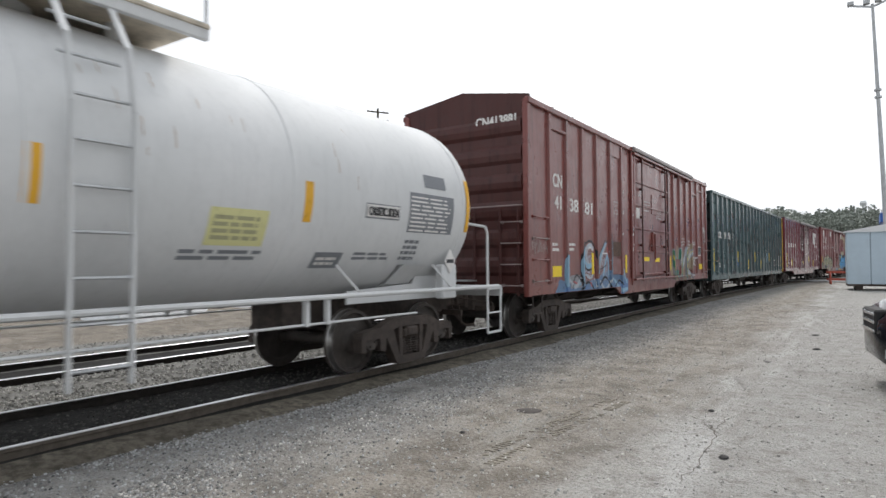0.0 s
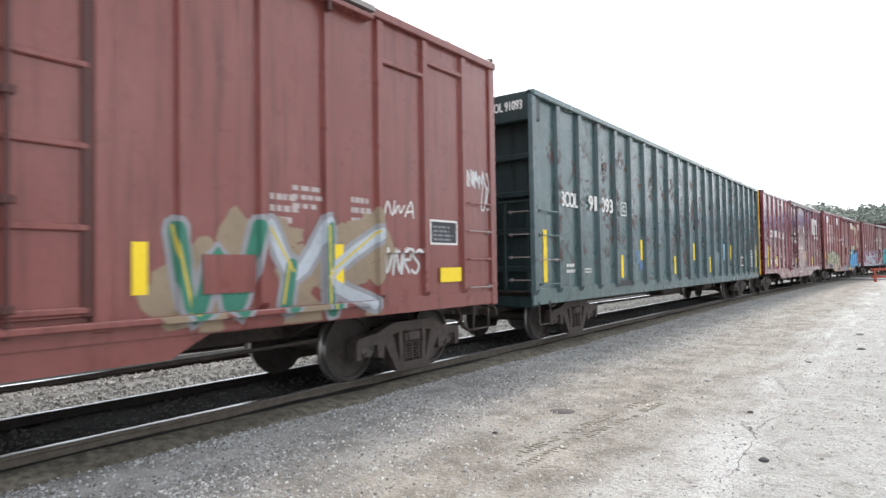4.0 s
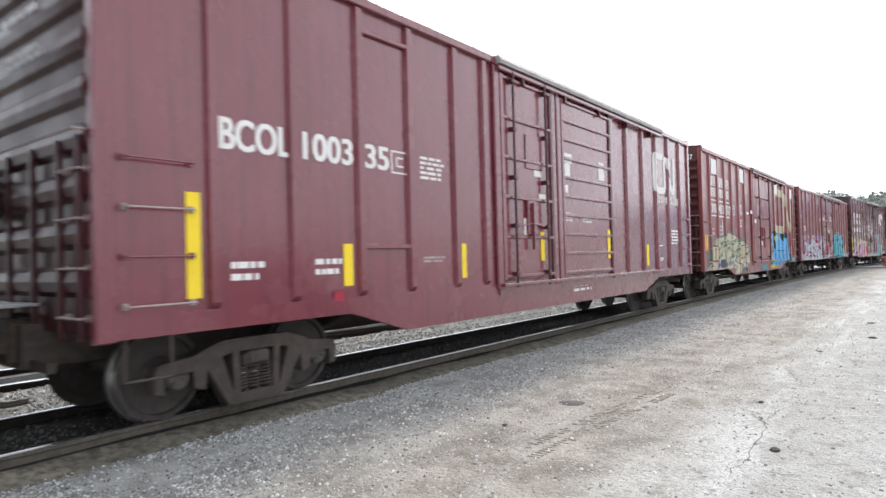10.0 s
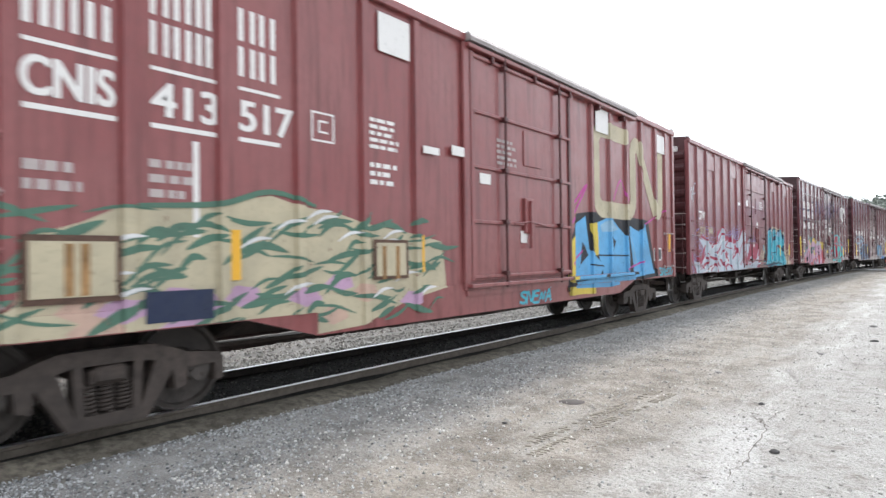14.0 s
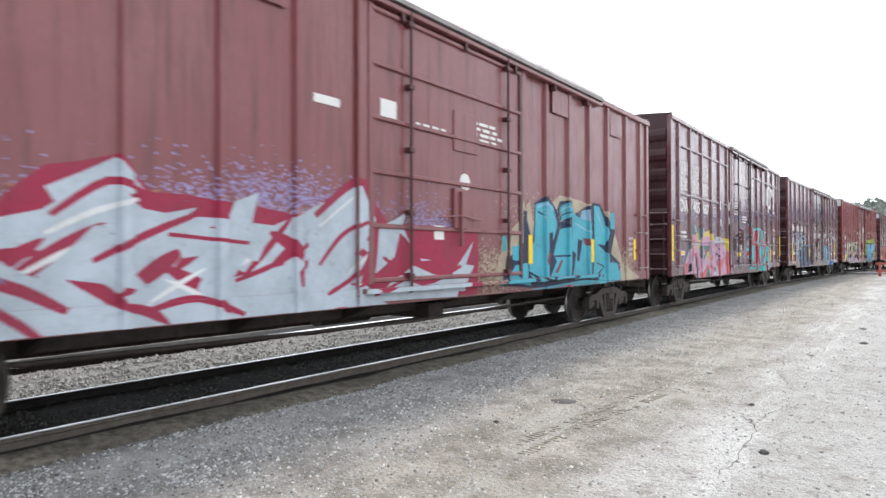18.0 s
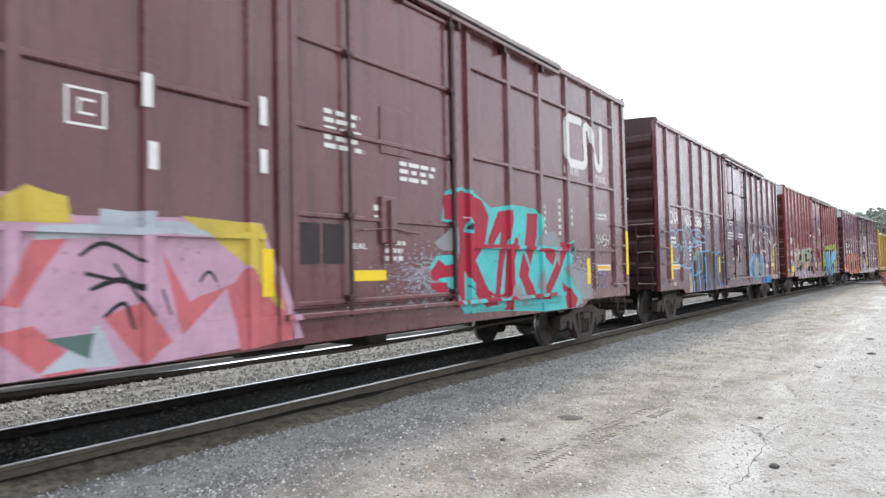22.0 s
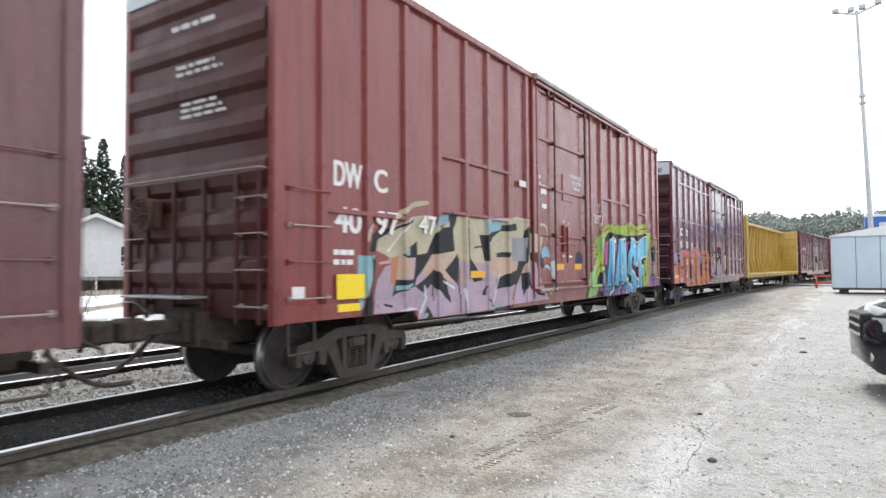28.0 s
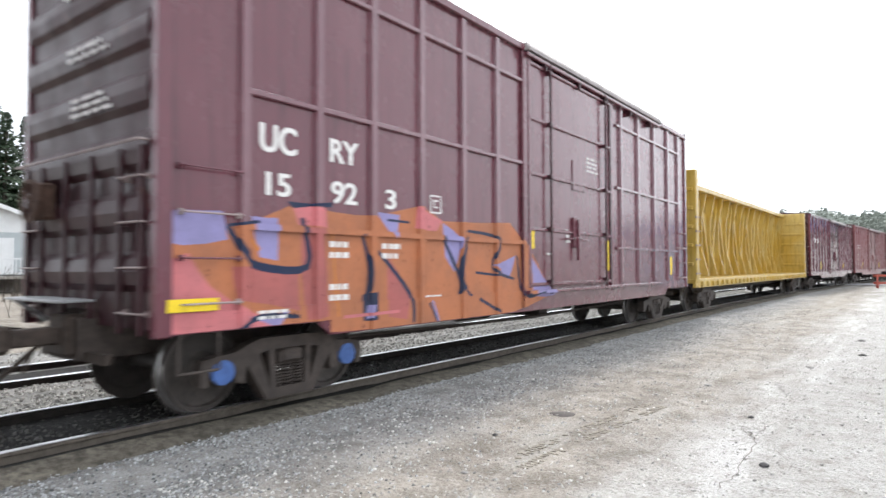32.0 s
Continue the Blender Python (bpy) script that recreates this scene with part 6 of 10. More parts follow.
patch(c1, "placard_board", cy + 11.5, 1.3, 0.6, 0.38, RED1, SKIN + 0.03)
stripes(c1, cy, [(3.49, 3.63, 1.29, 1.8), (6.05, 6.19, 1.29, 1.78), (10.83, 10.97, 1.32, 1.79), (13.22, 13.36, 1.31, 1.81)], cr)
for a, b, z in ((7.67, 8.2, 1.61), (8.85, 9.35, 1.59)):
    patch(c1, "reflector", cy + a, z, b - a, 0.12, YELLOW, SKIN + 0.057)
patch(c1, "reflector", cy + 15.25, 1.3, 0.52, 0.21, YELLOW, SKIN + 0.03)
patch(c1, "sticker", cy + 15.05, 1.84, 0.66, 0.36, WHITE, SKIN + 0.006, "white-framed data plate")
patch(c1, "sticker", cy + 15.08, 1.87, 0.6, 0.3, BLACK, SKIN + 0.008)
label_bars(c1, cy + 15.12, 1.9, 0.5, 0.24, 4, GREYBAR, SKIN + 0.011, 4)
patch(c1, "sticker", cy + 6.95, 2.85, 0.3, 0.3, WHITE, SKIN + 0.058)
for u, z, n, w, h in ((7.7, 3.1, 4, 0.7, 0.35), (9.0, 2.95, 4, 0.7, 0.3), (12.6, 2.2, 3, 0.5, 0.3), (12.3, 1.9, 4, 0.4, 0.5), (13.5, 1.95, 4, 0.35, 0.5)):
    label_bars(c1, cy + u, z, w, h, n, DIM, SKIN + (0.058 if u < 10.5 else 0.004), int(u * 7))
boxed(c1, cy + 5.15, 2.85, 0.32, 0.34, DIM)
for u, z0, n in ((5.74, 2.3, 9), (6.62, 1.9, 12)):
    rr = random.Random(int(u * 10))
    for k in range(n):
        if rr.random() < 0.6:
            zz, a = z0 + k * 0.14 + rr.uniform(-0.03, 0.03), rr.uniform(-0.05, 0.02)
            part("paper_strip", Geo().prism([(cy + u + a, zz), (cy + u + a + rr.uniform(0.02, 0.06), zz + 0.02), (cy + u + a + rr.uniform(0.03, 0.06), zz + rr.uniform(0.05, 0.14)), (cy + u + a + 0.01, zz + 0.07)], "x", SIDE + 0.002, SIDE + 0.014), WHITE, c1, "torn white paper strip")
m = Mural(c1, cy, cr, "pale blue and white sprayed graffiti with a blue base")
m.fill("slate", (1.18, 0.82), (1.58, 1.21), (1.90, 1.14), (2.75, 1.04), (3.82, 1.18), (4.74, 1.38), (6.21, 1.14), (6.20, 0.79), (5.21, 0.67), (2.74, 0.75))
m.fill("cobalt", (1.58, 0.91), (1.90, 1.03), (2.75, 0.88), (3.12, 1.06), (3.38, 0.89), (3.97, 0.81), (4.73, 0.83), (5.22, 1.05), (6.21, 1.07), (6.18, 0.80), (5.21, 0.68), (2.74, 0.76), (1.58, 0.79))
m.haze("grey_mist", 3.3, 1.5, 0.35, 0.4, 14)
m.haze("grey_mist", 4.4, 1.5, 0.4, 0.45, 14)
for q in (-0.07, 0.09):
    m.line("soot", 0.045, (3.0 + q, 2.06), (2.87 + q, 1.58), (2.9 + q, 1.03))
    m.line("soot", 0.045, (3.86 + q, 1.29), (4.1 + q, 1.73), (4.55 + q, 2.14))
    m.line("soot", 0.045, (4.9 + q, 2.32), (4.86 + q, 1.3))
    m.line("soot", 0.04, (1.98 + q, 1.78), (1.92 + q, 1.04))
m.line("soot", 0.05, (3.1, 2.02), (3.4, 2.09), (3.72, 1.92), (3.8, 1.5))
m.line("soot", 0.05, (3.02, 1.5), (3.25, 1.39), (3.7, 1.46))
m.line("sky", 0.1, (4.3, 1.25), (4.6, 1.75), (4.72, 1.2))
m.line("pale", 0.06, (3.1, 1.3), (3.4, 1.2), (3.66, 1.35))
m.line("soot", 0.05, (4.1, 1.4), (4.5, 1.5))
m.fill("grey", (2.10, 1.27), (2.75, 1.28), (2.81, 0.99), (2.14, 0.99))
m.line("sky", 0.17, (1.97, 1.74), (1.92, 1.36), (1.94, 1.04))
m.line("pale", 0.08, (2.02, 1.67), (1.99, 1.09))
m.line("sky", 0.11, (3.00, 2.03), (2.86, 1.58), (2.90, 1.03))
m.line("pale", 0.10, (3.32, 1.52), (3.16, 1.68), (3.14, 1.88), (3.39, 2.00), (3.62, 1.90))
m.line("sky", 0.12, (3.07, 1.60), (3.25, 1.48), (3.66, 1.56))
m.line("white", 0.04, (3.16, 1.78), (3.36, 1.94), (3.60, 1.85))
m.line("sky", 0.11, (3.86, 1.29), (4.10, 1.71), (4.53, 2.08))
m.line("pale", 0.07, (3.94, 1.23), (4.22, 1.74), (4.53, 2.05))
m.line("sky", 0.10, (4.90, 2.28), (4.85, 1.32))
m.line("white", 0.05, (4.22, 1.80), (4.61, 1.81))
m.line("sky", 0.13, (2.38, 1.00), (2.75, 1.11))
m.line("pale", 0.09, (2.10, 1.22), (2.41, 1.02), (2.81, 1.23))
m.line("pale", 0.08, (3.97, 1.17), (4.38, 0.89), (4.92, 1.19))
m.line("sky", 0.11, (5.02, 1.16), (5.58, 0.85), (6.18, 0.86))
m.line("sky", 0.14, (5.78, 1.59), (6.11, 1.00))
m.line("soot", 0.06, (2.75, 0.94), (3.25, 1.11), (3.67, 0.86))
m.line("soot", 0.06, (3.97, 1.01), (4.47, 1.21), (4.83, 0.89))
m.line("soot", 0.05, (2.90, 1.08), (2.52, 1.29), (2.25, 0.98))
m.line("coral", 0.08, (2.35, 1.14), (2.49, 1.10))
m.line("coral", 0.06, (4.61, 1.96), (4.65, 1.72))
m.line("coral", 0.06, (3.35, 1.10), (3.42, 0.99))
m.line("white", 0.05, (3.67, 1.19), (3.76, 0.97))
m.line("slate", 0.05, (1.46, 0.80), (1.81, 1.11))
m.line("soot", 0.05, (5.11, 0.93), (5.48, 1.10), (5.85, 0.88))
piece(c1, cy + 11.2, cy + 14.0, 1.0, 2.1, "WYK", [SP["tan"], SP["pale"], SP["green"]], SP["grey"], [SP["tan"]], SP["yellow"], cr, "faded yellow-grey graffiti", 6, 0.15, 0.1, 0.06, 0.1, (0.5, 2.3))
tag(c1, cy + 0.15, 1.75, 0.8, 0.28, "~N~A", DIM, (), 0.016, 5)
tag(c1, cy + 15.9, 2.75, 0.75, 0.26, "WNM~U", SP["white"], (), 0.035, 6, "white sprayed scribble", -0.3)
tag(c1, cy + 16.35, 2.4, 0.3, 0.4, "UO", SP["white"], (), 0.03, 16)
tag(c1, cy + 14.1, 2.2, 0.6, 0.2, "N~A", WHITE, (), 0.025, 7)
tag(c1, cy + 14.05, 1.45, 0.75, 0.3, "VNRS", SP["white"], (), 0.04, 8)
part("end_number", words("CN413881", 0.19, WHITE, 0.92), None, c1, "white stencilled number on the end", pose(0.35, cy - 0.012, 4.35, 0, 0, -90))

# green gondola
# posts a tone darker and bluer than the sheets
g1, gy, gr = gondola(29.03, 49.75, 4.73, GREEN, "dark green high-sided gondola car, rust-scratched", 22, 0.95, coat("darker_green_post_tone", (0.038, 0.074, 0.082), (0.066, 0.104, 0.112), 0.2, 0.34))
stencil(g1, "BCOL", gy + 1.15, 2.68, 0.75, 0.3)
for tx, u, w in (("9", 2.46, 0.22), ("1", 2.76, 0.12), ("093", 3.12, 0.66)):
    stencil(g1, tx, gy + u, 2.68, w, 0.32)
boxed(g1, gy + 4.32, 2.66, 0.34, 0.32, WHITE)
stripes(g1, gy, [(4.31, 4.46, 1.19, 1.72), (5.64, 5.79, 1.6, 2.12), (8.45, 8.6, 1.2, 1.71), (10.43, 10.58, 1.59, 2.12), (12.39, 12.53, 1.18, 1.7), (15.42, 15.57, 1.63, 2.14), (20.24, 20.39, 1.26, 2.24), (0.43, 0.58, 1.2, 2.18)], gr, SKIN - 0.03)
patch(g1, "sticker", gy + 14.06, 1.59, 0.17, 0.57, SP["sky"], SKIN + 0.05, "pale blue sticker")
patch(g1, "reflector", gy + 16.96, 1.2, 0.15, 0.52, YELLOW, SKIN - 0.02)
patch(g1, "sticker", gy + 17.12, 1.35, 0.64, 0.36, WHITE, SKIN + 0.0, "white-framed data plate")
patch(g1, "sticker", gy + 17.16, 1.39, 0.56, 0.28, BLACK, SKIN + 0.003)
patch(g1, "sticker", gy + 3.95, 1.0, 0.95, 0.14, BLACK, SKIN + 0.025, "black strip with pale print")
patch(g1, "sticker", gy + 18.33, 1.86, 0.27, 0.48, BLACK, SKIN - 0.02)
patch(g1, "repair_plate", gy + 13.05, 1.15, 0.95, 0.72, GREEN, SKIN + 0.005, "welded patch plate")
label_bars(g1, gy + 1.4, 1.36, 0.42, 0.23, 2, WHITE, SKIN - 0.02, 11)
label_bars(g1, gy + 2.2, 1.34, 0.46, 0.13, 2, WHITE, SKIN - 0.02, 12)
label_bars(g1, gy + 19.25, 1.3, 0.3, 0.75, 6, WHITE, SKIN - 0.02, 13)
SCRATCH = spray("rust_scratch", (0.13, 0.06, 0.05), None, 0.55)
RUSTCLOUD = spray("thin_rust_cloud", (0.12, 0.062, 0.052), None, 0.45)
rr = random.Random(31)
g = Geo()
for _ in range(300):
    y, z = rr.uniform(gy + 1.2, -gy - 0.5), rr.triangular(1.0, 4.5, 3.0)
    ang = rr.choice((-0.5, 0.5, -0.9, 0.9, 0.2)) + rr.uniform(-0.3, 0.3)
    ln, w = rr.uniform(0.08, 0.5), rr.uniform(0.008, 0.03)
    mid = (y + ln * 0.5 * math.cos(ang), z + ln * 0.5 * math.sin(ang) + rr.uniform(-0.05, 0.05))
    ribbon(g, [(y, z), mid, (y + ln * math.cos(ang), z + ln * math.sin(ang))], w, 1, 0, SKIN - 0.028)
for _ in range(70):
    blob(g, rr.uniform(gy + 1.4, -gy - 0.5), rr.triangular(1.0, 4.4, 3.2), rr.uniform(0.03, 0.14), rr.uniform(0.02, 0.08), 2, 0, SKIN - 0.028, rr, 11, 0.5)
for _ in range(46):
    cy_, cz_ = rr.uniform(gy + 1.0, -gy - 0.4), rr.triangular(1.2, 4.3, 2.6)
    for _ in range(3):
        blob(g, cy_ + rr.gauss(0, 0.14), cz_ + rr.gauss(0, 0.3), rr.uniform(0.08, 0.22), rr.uniform(0.1, 0.3), rr.uniform(0.1, 0.9), 1, SKIN - 0.028, rr, 15, 0.3)
for u, z in ((5.45, 1.75), (5.7, 1.45), (5.55, 1.62), (19.1, 1.35)):
    blob(g, gy + u, z, 0.16, 0.11, 1.2, 2, SKIN - 0.028, rr, 15, 0.3)
paint_on(g1, g, [SCRATCH, RUSTCLOUD, SP["slate"]], [(a, b, SIDE + 0.03) for a, b, _ in gr], "rusty scrapes through the paint", "rust_scrape")
part("notice_plate", Geo().box(-0.9, 0.1, gy + 0.1, gy + 0.12, 3.55, 3.75, 0.004), AMBER, g1, "orange notice plate on the end")
part("corner_strip", Geo().box(SIDE - 0.02, SIDE + 0.03, -gy - 0.05, -gy + 0.02, 0.9, 4.7, 0.008), AMBER, g1, "yellow-painted rear corner edge")
part("end_number", words("BCOL 91093", 0.17, WHITE, 0.8), None, g1, "white stencilled number on the end", pose(0.5, gy - 0.006, 4.4, 0, 0, -90))

# maroon box car with two doors
e1, ey, er = boxcar(51.0, 67.75, 4.76, RED2, "glossy maroon box car with a white band mark", [1.1, 2.08, 3.1, 4.04, 5.07, 5.85, 11.83, 12.87, 13.85, 14.84, 15.84], (6.26, 8.05), door2=(8.41, 10.8), belly=(2.9, 3.9, 0.3), rise=0.12, end_ribs=8,
                    girts=[(3.15, 4.0, 4.38), (3.15, 4.0, 1.72)])
stencil(e1, "BCOL", ey + 1.18, 2.69, 0.86, 0.32)
stencil(e1, "1003", ey + 2.22, 2.7, 0.76, 0.31)
stencil(e1, "35", ey + 3.2, 2.7, 0.42, 0.3)
boxed(e1, ey + 3.68, 2.67, 0.32, 0.3, WHITE)
label_bars(e1, ey + 4.27, 2.65, 0.62, 0.34, 5, WHITE, seed=21)
label_bars(e1, ey + 1.29, 1.38, 0.42, 0.24, 2, WHITE, seed=22)
label_bars(e1, ey + 2.37, 1.4, 0.42, 0.23, 2, WHITE, seed=23)
label_bars(e1, ey + 15.02, 1.78, 0.66, 0.42, 5, WHITE, seed=24)
label_bars(e1, ey + 14.0, 1.72, 0.35, 0.06, 1, WHITE, seed=25)
label_bars(e1, ey + 13.95, 1.34, 0.4, 0.1, 2, WHITE, seed=26)
label_bars(e1, ey + 8.87, 0.84, 0.85, 0.26, 3, WHITE, SKIN + 0.026, 27)
label_bars(e1, ey + 8.4, 2.2, 0.5, 0.2, 3, WHITE, SKIN + 0.058, 28)
label_bars(e1, ey + 9.3, 2.2, 0.5, 0.12, 2, WHITE, SKIN + 0.058, 29)
label_bars(e1, ey + 4.3, 1.5, 0.55, 0.1, 2, DIM, seed=30)
patch(e1, "lamp_patch", ey + 2.62, 1.08, 0.16, 0.12, SP["red"], SKIN + 0.026, "red painted square")
patch(e1, "lamp_patch", ey + 13.9, 1.05, 0.16, 0.12, SP["red"], SKIN + 0.026, "red painted square")
stripes(e1, ey, [(0.82, 0.97, 1.23, 2.23), (2.8, 2.95, 1.25, 1.75), (5.15, 5.3, 1.25, 1.76), (7.52, 7.66, 1.46, 1.97), (10.5, 10.65, 1.46, 2.08), (12.9, 13.05, 1.24, 1.76), (15.9, 16.05, 1.23, 2.25)], er)
for a, b, z, h in ((8.53, 8.86, 3.33, 0.18), (8.47, 8.78, 3.04, 0.28), (10.13, 10.42, 3.12, 0.38), (8.5, 8.68, 2.75, 0.15), (7.35, 7.6, 2.95, 0.12), (7.5, 7.75, 2.55, 0.1), (6.95, 7.15, 1.9, 0.3)):
    patch(e1, "sticker", ey + a, z, b - a, h, WHITE, SKIN + 0.057, "white paper label")
noodle(e1, ey + 13.75, 3.2, 1.62, 0.9, WHITE, er, 0.17)
block_word(e1, ey + 13.98, 2.86, 1.75, 0.2, 9, WHITE)
part("end_number", words("BCOL 100335", 0.15, WHITE, 0.8), None, e1, "white stencilled number on the end", pose(0.5, ey - 0.012, 4.42, 0, 0, -90))
tag(e1, ey + 15.95, 1.8, 0.6, 0.3, "N~C", DIM, (), 0.02, 31)

# brown-red box car with many end ribs
d1, dy, dr_ = boxcar(69.2, 85.75, 4.84, RED3, "brown-red box car with cream and green graffiti", [0.92, 1.81, 2.73, 3.67, 4.67, 5.65, 11.25, 12.2, 13.15, 14.1, 15.1, 15.85], (6.85, 10.2), end_ribs=12, belly=(3.0, 3.9, 0.25), rise=0.12, door_bars=(0.27, 0.83), door_rows=4)
for a, b, z, h in ((1.12, 1.76, 4.12, 0.5), (4.92, 5.52, 4.14, 0.5), (11.45, 12.1, 4.12, 0.5), (15.2, 15.8, 4.14, 0.46), (1.05, 1.7, 1.25, 0.45), (4.85, 5.4, 1.3, 0.42)):
    patch(d1, "placard_board", dy + a, z, b - a, h, WHITE if z > 3 else SP["cream"], SKIN + 0.035, "off-white board")
for a, b, z, h in ((1.0, 1.75, 1.2, 0.55), (4.8, 5.45, 1.26, 0.5)):
    patch(d1, "board_frame", dy + a, z, b - a, h, RUSTY, SKIN + 0.028, "rust-stained board frame")
for a in (1.3, 1.42, 4.95, 5.2):
    patch(d1, "rust_run", dy + a, 1.26, 0.07, 0.42, RUSTRUN, SKIN + 0.038)
patch(d1, "placard_board", dy + 1.95, 0.98, 0.66, 0.28, SP["navy"], SKIN + 0.03, "dark blue board")
for a in (2.79, 5.68):
    patch(d1, "reflector", dy + a, 1.33, 0.13, 0.5, AMBER, SKIN + 0.012)
for u, w, n in ((1.02, 0.7, 3), (2.02, 0.66, 3), (2.92, 0.5, 2)):
    block_word(d1, dy + u, 3.74, w, 0.33, n, WHITE)
    block_word(d1, dy + u, 3.38, w, 0.3, n, WHITE)
    patch(d1, "painted_line", dy + u, 3.24, w, 0.035, WHITE)
    patch(d1, "painted_line", dy + u, 2.72, w, 0.045, WHITE)
stencil(d1, "CNIS", dy + 1.0, 2.84, 0.7, 0.31)
stencil(d1, "413", dy + 2.02, 2.84, 0.66, 0.31)
stencil(d1, "517", dy + 2.92, 2.84, 0.66, 0.31)
boxed(d1, dy + 3.85, 2.86, 0.34, 0.34, WHITE)
label_bars(d1, dy + 4.78, 2.9, 0.55, 0.42, 5, WHITE, seed=41)
label_bars(d1, dy + 4.78, 2.45, 0.55, 0.32, 3, WHITE, seed=42)
label_bars(d1, dy + 1.02, 2.1, 0.5, 0.3, 2, DIM, seed=43)
label_bars(d1, dy + 2.0, 2.1, 0.5, 0.4, 3, DIM, seed=44)
patch(d1, "painted_line", dy + 2.42, 1.75, 0.06, 0.9, WHITE)
label_bars(d1, dy + 7.6, 3.0, 0.6, 0.45, 5, DIM, SKIN + 0.058, 45)
for a, b, z, h in ((5.75, 6.1, 2.95, 0.1), (6.4, 6.7, 3.0, 0.14), (7.1, 7.4, 2.65, 0.16), (8.3, 8.5, 1.75, 0.2)):
    patch(d1, "sticker", dy + a, z, b - a, h, WHITE, SKIN + 0.062)
for a, b in ((0.12, 0.24), (0.3, 0.42), (15.95, 16.07), (16.12, 16.24)):
    patch(d1, "reflector", dy + a, 1.58, b - a, 0.5, AMBER, SKIN + 0.057 if a < 1 else SKIN + 0.01)
patch(d1, "sticker", dy + 14.95, 1.36, 0.56, 0.32, WHITE, SKIN + 0.006, "white-framed data plate")
patch(d1, "sticker", dy + 14.98, 1.39, 0.5, 0.26, BLACK, SKIN + 0.008)
noodle(d1, dy + 11.5, 2.5, 4.0, 1.72, SP["cream"], dr_, 0.36)
m = Mural(d1, dy, dr_, "cream and dark green leaf-shaped graffiti with pink spots")
m.fill("cream", (0.35, 0.95), (0.95, 1.2), (1.1, 1.75), (1.75, 2.0), (2.7, 2.05), (3.3, 2.2), (3.8, 2.1), (4.7, 1.95), (6.2, 1.75), (6.3, 1.1), (4.6, 0.72), (3.0, 0.7), (2.2, 0.9), (1.2, 0.92))
rr = random.Random(14)
for k in range(13):
    u, z = rr.uniform(0.9, 6.0), rr.uniform(0.8, 1.25)
    m.fill("candy2" if k % 3 else "peach", (u - 0.22, z), (u - 0.05, z + 0.13), (u + 0.2, z + 0.1), (u + 0.25, z - 0.03), (u, z - 0.1))
for k in range(120):
    u, z = 0.5 + 5.7 * k / 120 + rr.uniform(-0.2, 0.2), rr.uniform(0.8, 2.0)
    a = rr.choice((0.35, 0.2, 0.5, -0.15, 0.05)) + rr.uniform(-0.15, 0.15)
    d = rr.uniform(0.16, 0.34)
    m.leaf("leaf_green", rr.uniform(0.03, 0.09), (u - d * math.cos(a), z - d * math.sin(a)), (u, z + rr.uniform(-0.06, 0.1)), (u + d * math.cos(a), z + d * math.sin(a)))
for k in range(14):
    u, z = rr.uniform(1.4, 6.0), rr.uniform(1.0, 2.05)
    m.leaf("white", 0.04, (u - 0.2, z - 0.08), (u, z + 0.02), (u + 0.2, z + 0.03))
m.line("leaf_green", 0.06, (1.9, 2.02), (2.7, 2.08), (3.3, 2.24), (3.9, 2.12))
m = Mural(d1, dy, dr_, "bright blue, yellow and black graffiti")
m.fill("soot", (10.06, 0.99), (10.20, 1.89), (10.55, 2.35), (11.58, 2.43), (12.55, 2.37), (14.57, 2.35), (15.12, 0.97), (13.61, 0.91), (11.33, 0.92), (10.09, 0.83))
m.fill("yellow", (10.20, 1.80), (10.54, 2.07), (10.70, 1.43), (10.34, 0.99), (10.13, 1.02))
m.fill("yellow", (11.15, 2.17), (11.89, 2.27), (11.65, 1.52), (11.26, 1.52))
m.fill("yellow", (10.12, 0.91), (11.34, 0.94), (11.33, 0.73), (10.17, 0.75))
m.fill("yellow", (12.18, 1.51), (13.13, 1.83), (13.12, 1.50), (12.40, 1.30))
m.fill("azure2", (10.50, 2.15), (10.96, 2.32), (11.13, 1.64), (11.85, 1.29), (11.49, 0.97), (10.34, 1.03))
m.fill("azure2", (11.54, 2.21), (12.22, 2.38), (13.14, 1.94), (13.25, 1.06), (11.85, 1.05), (11.59, 1.52))
m.fill("azure2", (13.27, 2.21), (13.93, 2.07), (14.36, 2.27), (14.94, 1.05), (13.61, 0.98))
m.fill("azure2", (10.43, 1.00), (13.61, 1.03), (13.61, 0.89), (10.46, 0.88))
m.fill("soot", (10.80, 1.80), (11.07, 1.52), (10.70, 1.34))
m.fill("soot", (12.20, 1.92), (12.53, 1.83), (12.29, 1.51))
m.fill("sky", (11.68, 2.16), (12.21, 2.29), (12.66, 2.09), (11.77, 2.02))
m.line("magenta", 0.06, (10.23, 2.14), (11.06, 2.97), (10.34, 2.47))
m.line("magenta", 0.05, (12.41, 2.72), (12.84, 3.21), (13.17, 2.76))
m.line("magenta", 0.06, (14.36, 2.26), (15.80, 2.66))
m.line("magenta", 0.06, (13.11, 1.18), (14.32, 1.38))
m.line("magenta", 0.06, (10.27, 1.35), (10.80, 1.62))
m.line("soot", 0.05, (11.55, 1.52), (13.12, 1.50))
m.line("soot", 0.05, (11.16, 1.33), (11.85, 1.29))
m.line("sky", 0.05, (13.44, 1.95), (13.76, 1.27))
tag(d1, dy + 8.3, 0.72, 1.1, 0.2, "SNE~A", SP["aqua"], (), 0.05, 12)
tag(d1, dy + 15.3, 0.98, 1.0, 0.18, "SNEOO", SP["aqua"], (), 0.045, 13)
part("end_number", words("CNIS 413517", 0.16, WHITE, 0.85), None, d1, "white stencilled number on the end", pose(0.4, dy - 0.012, 4.5, 0, 0, -90))

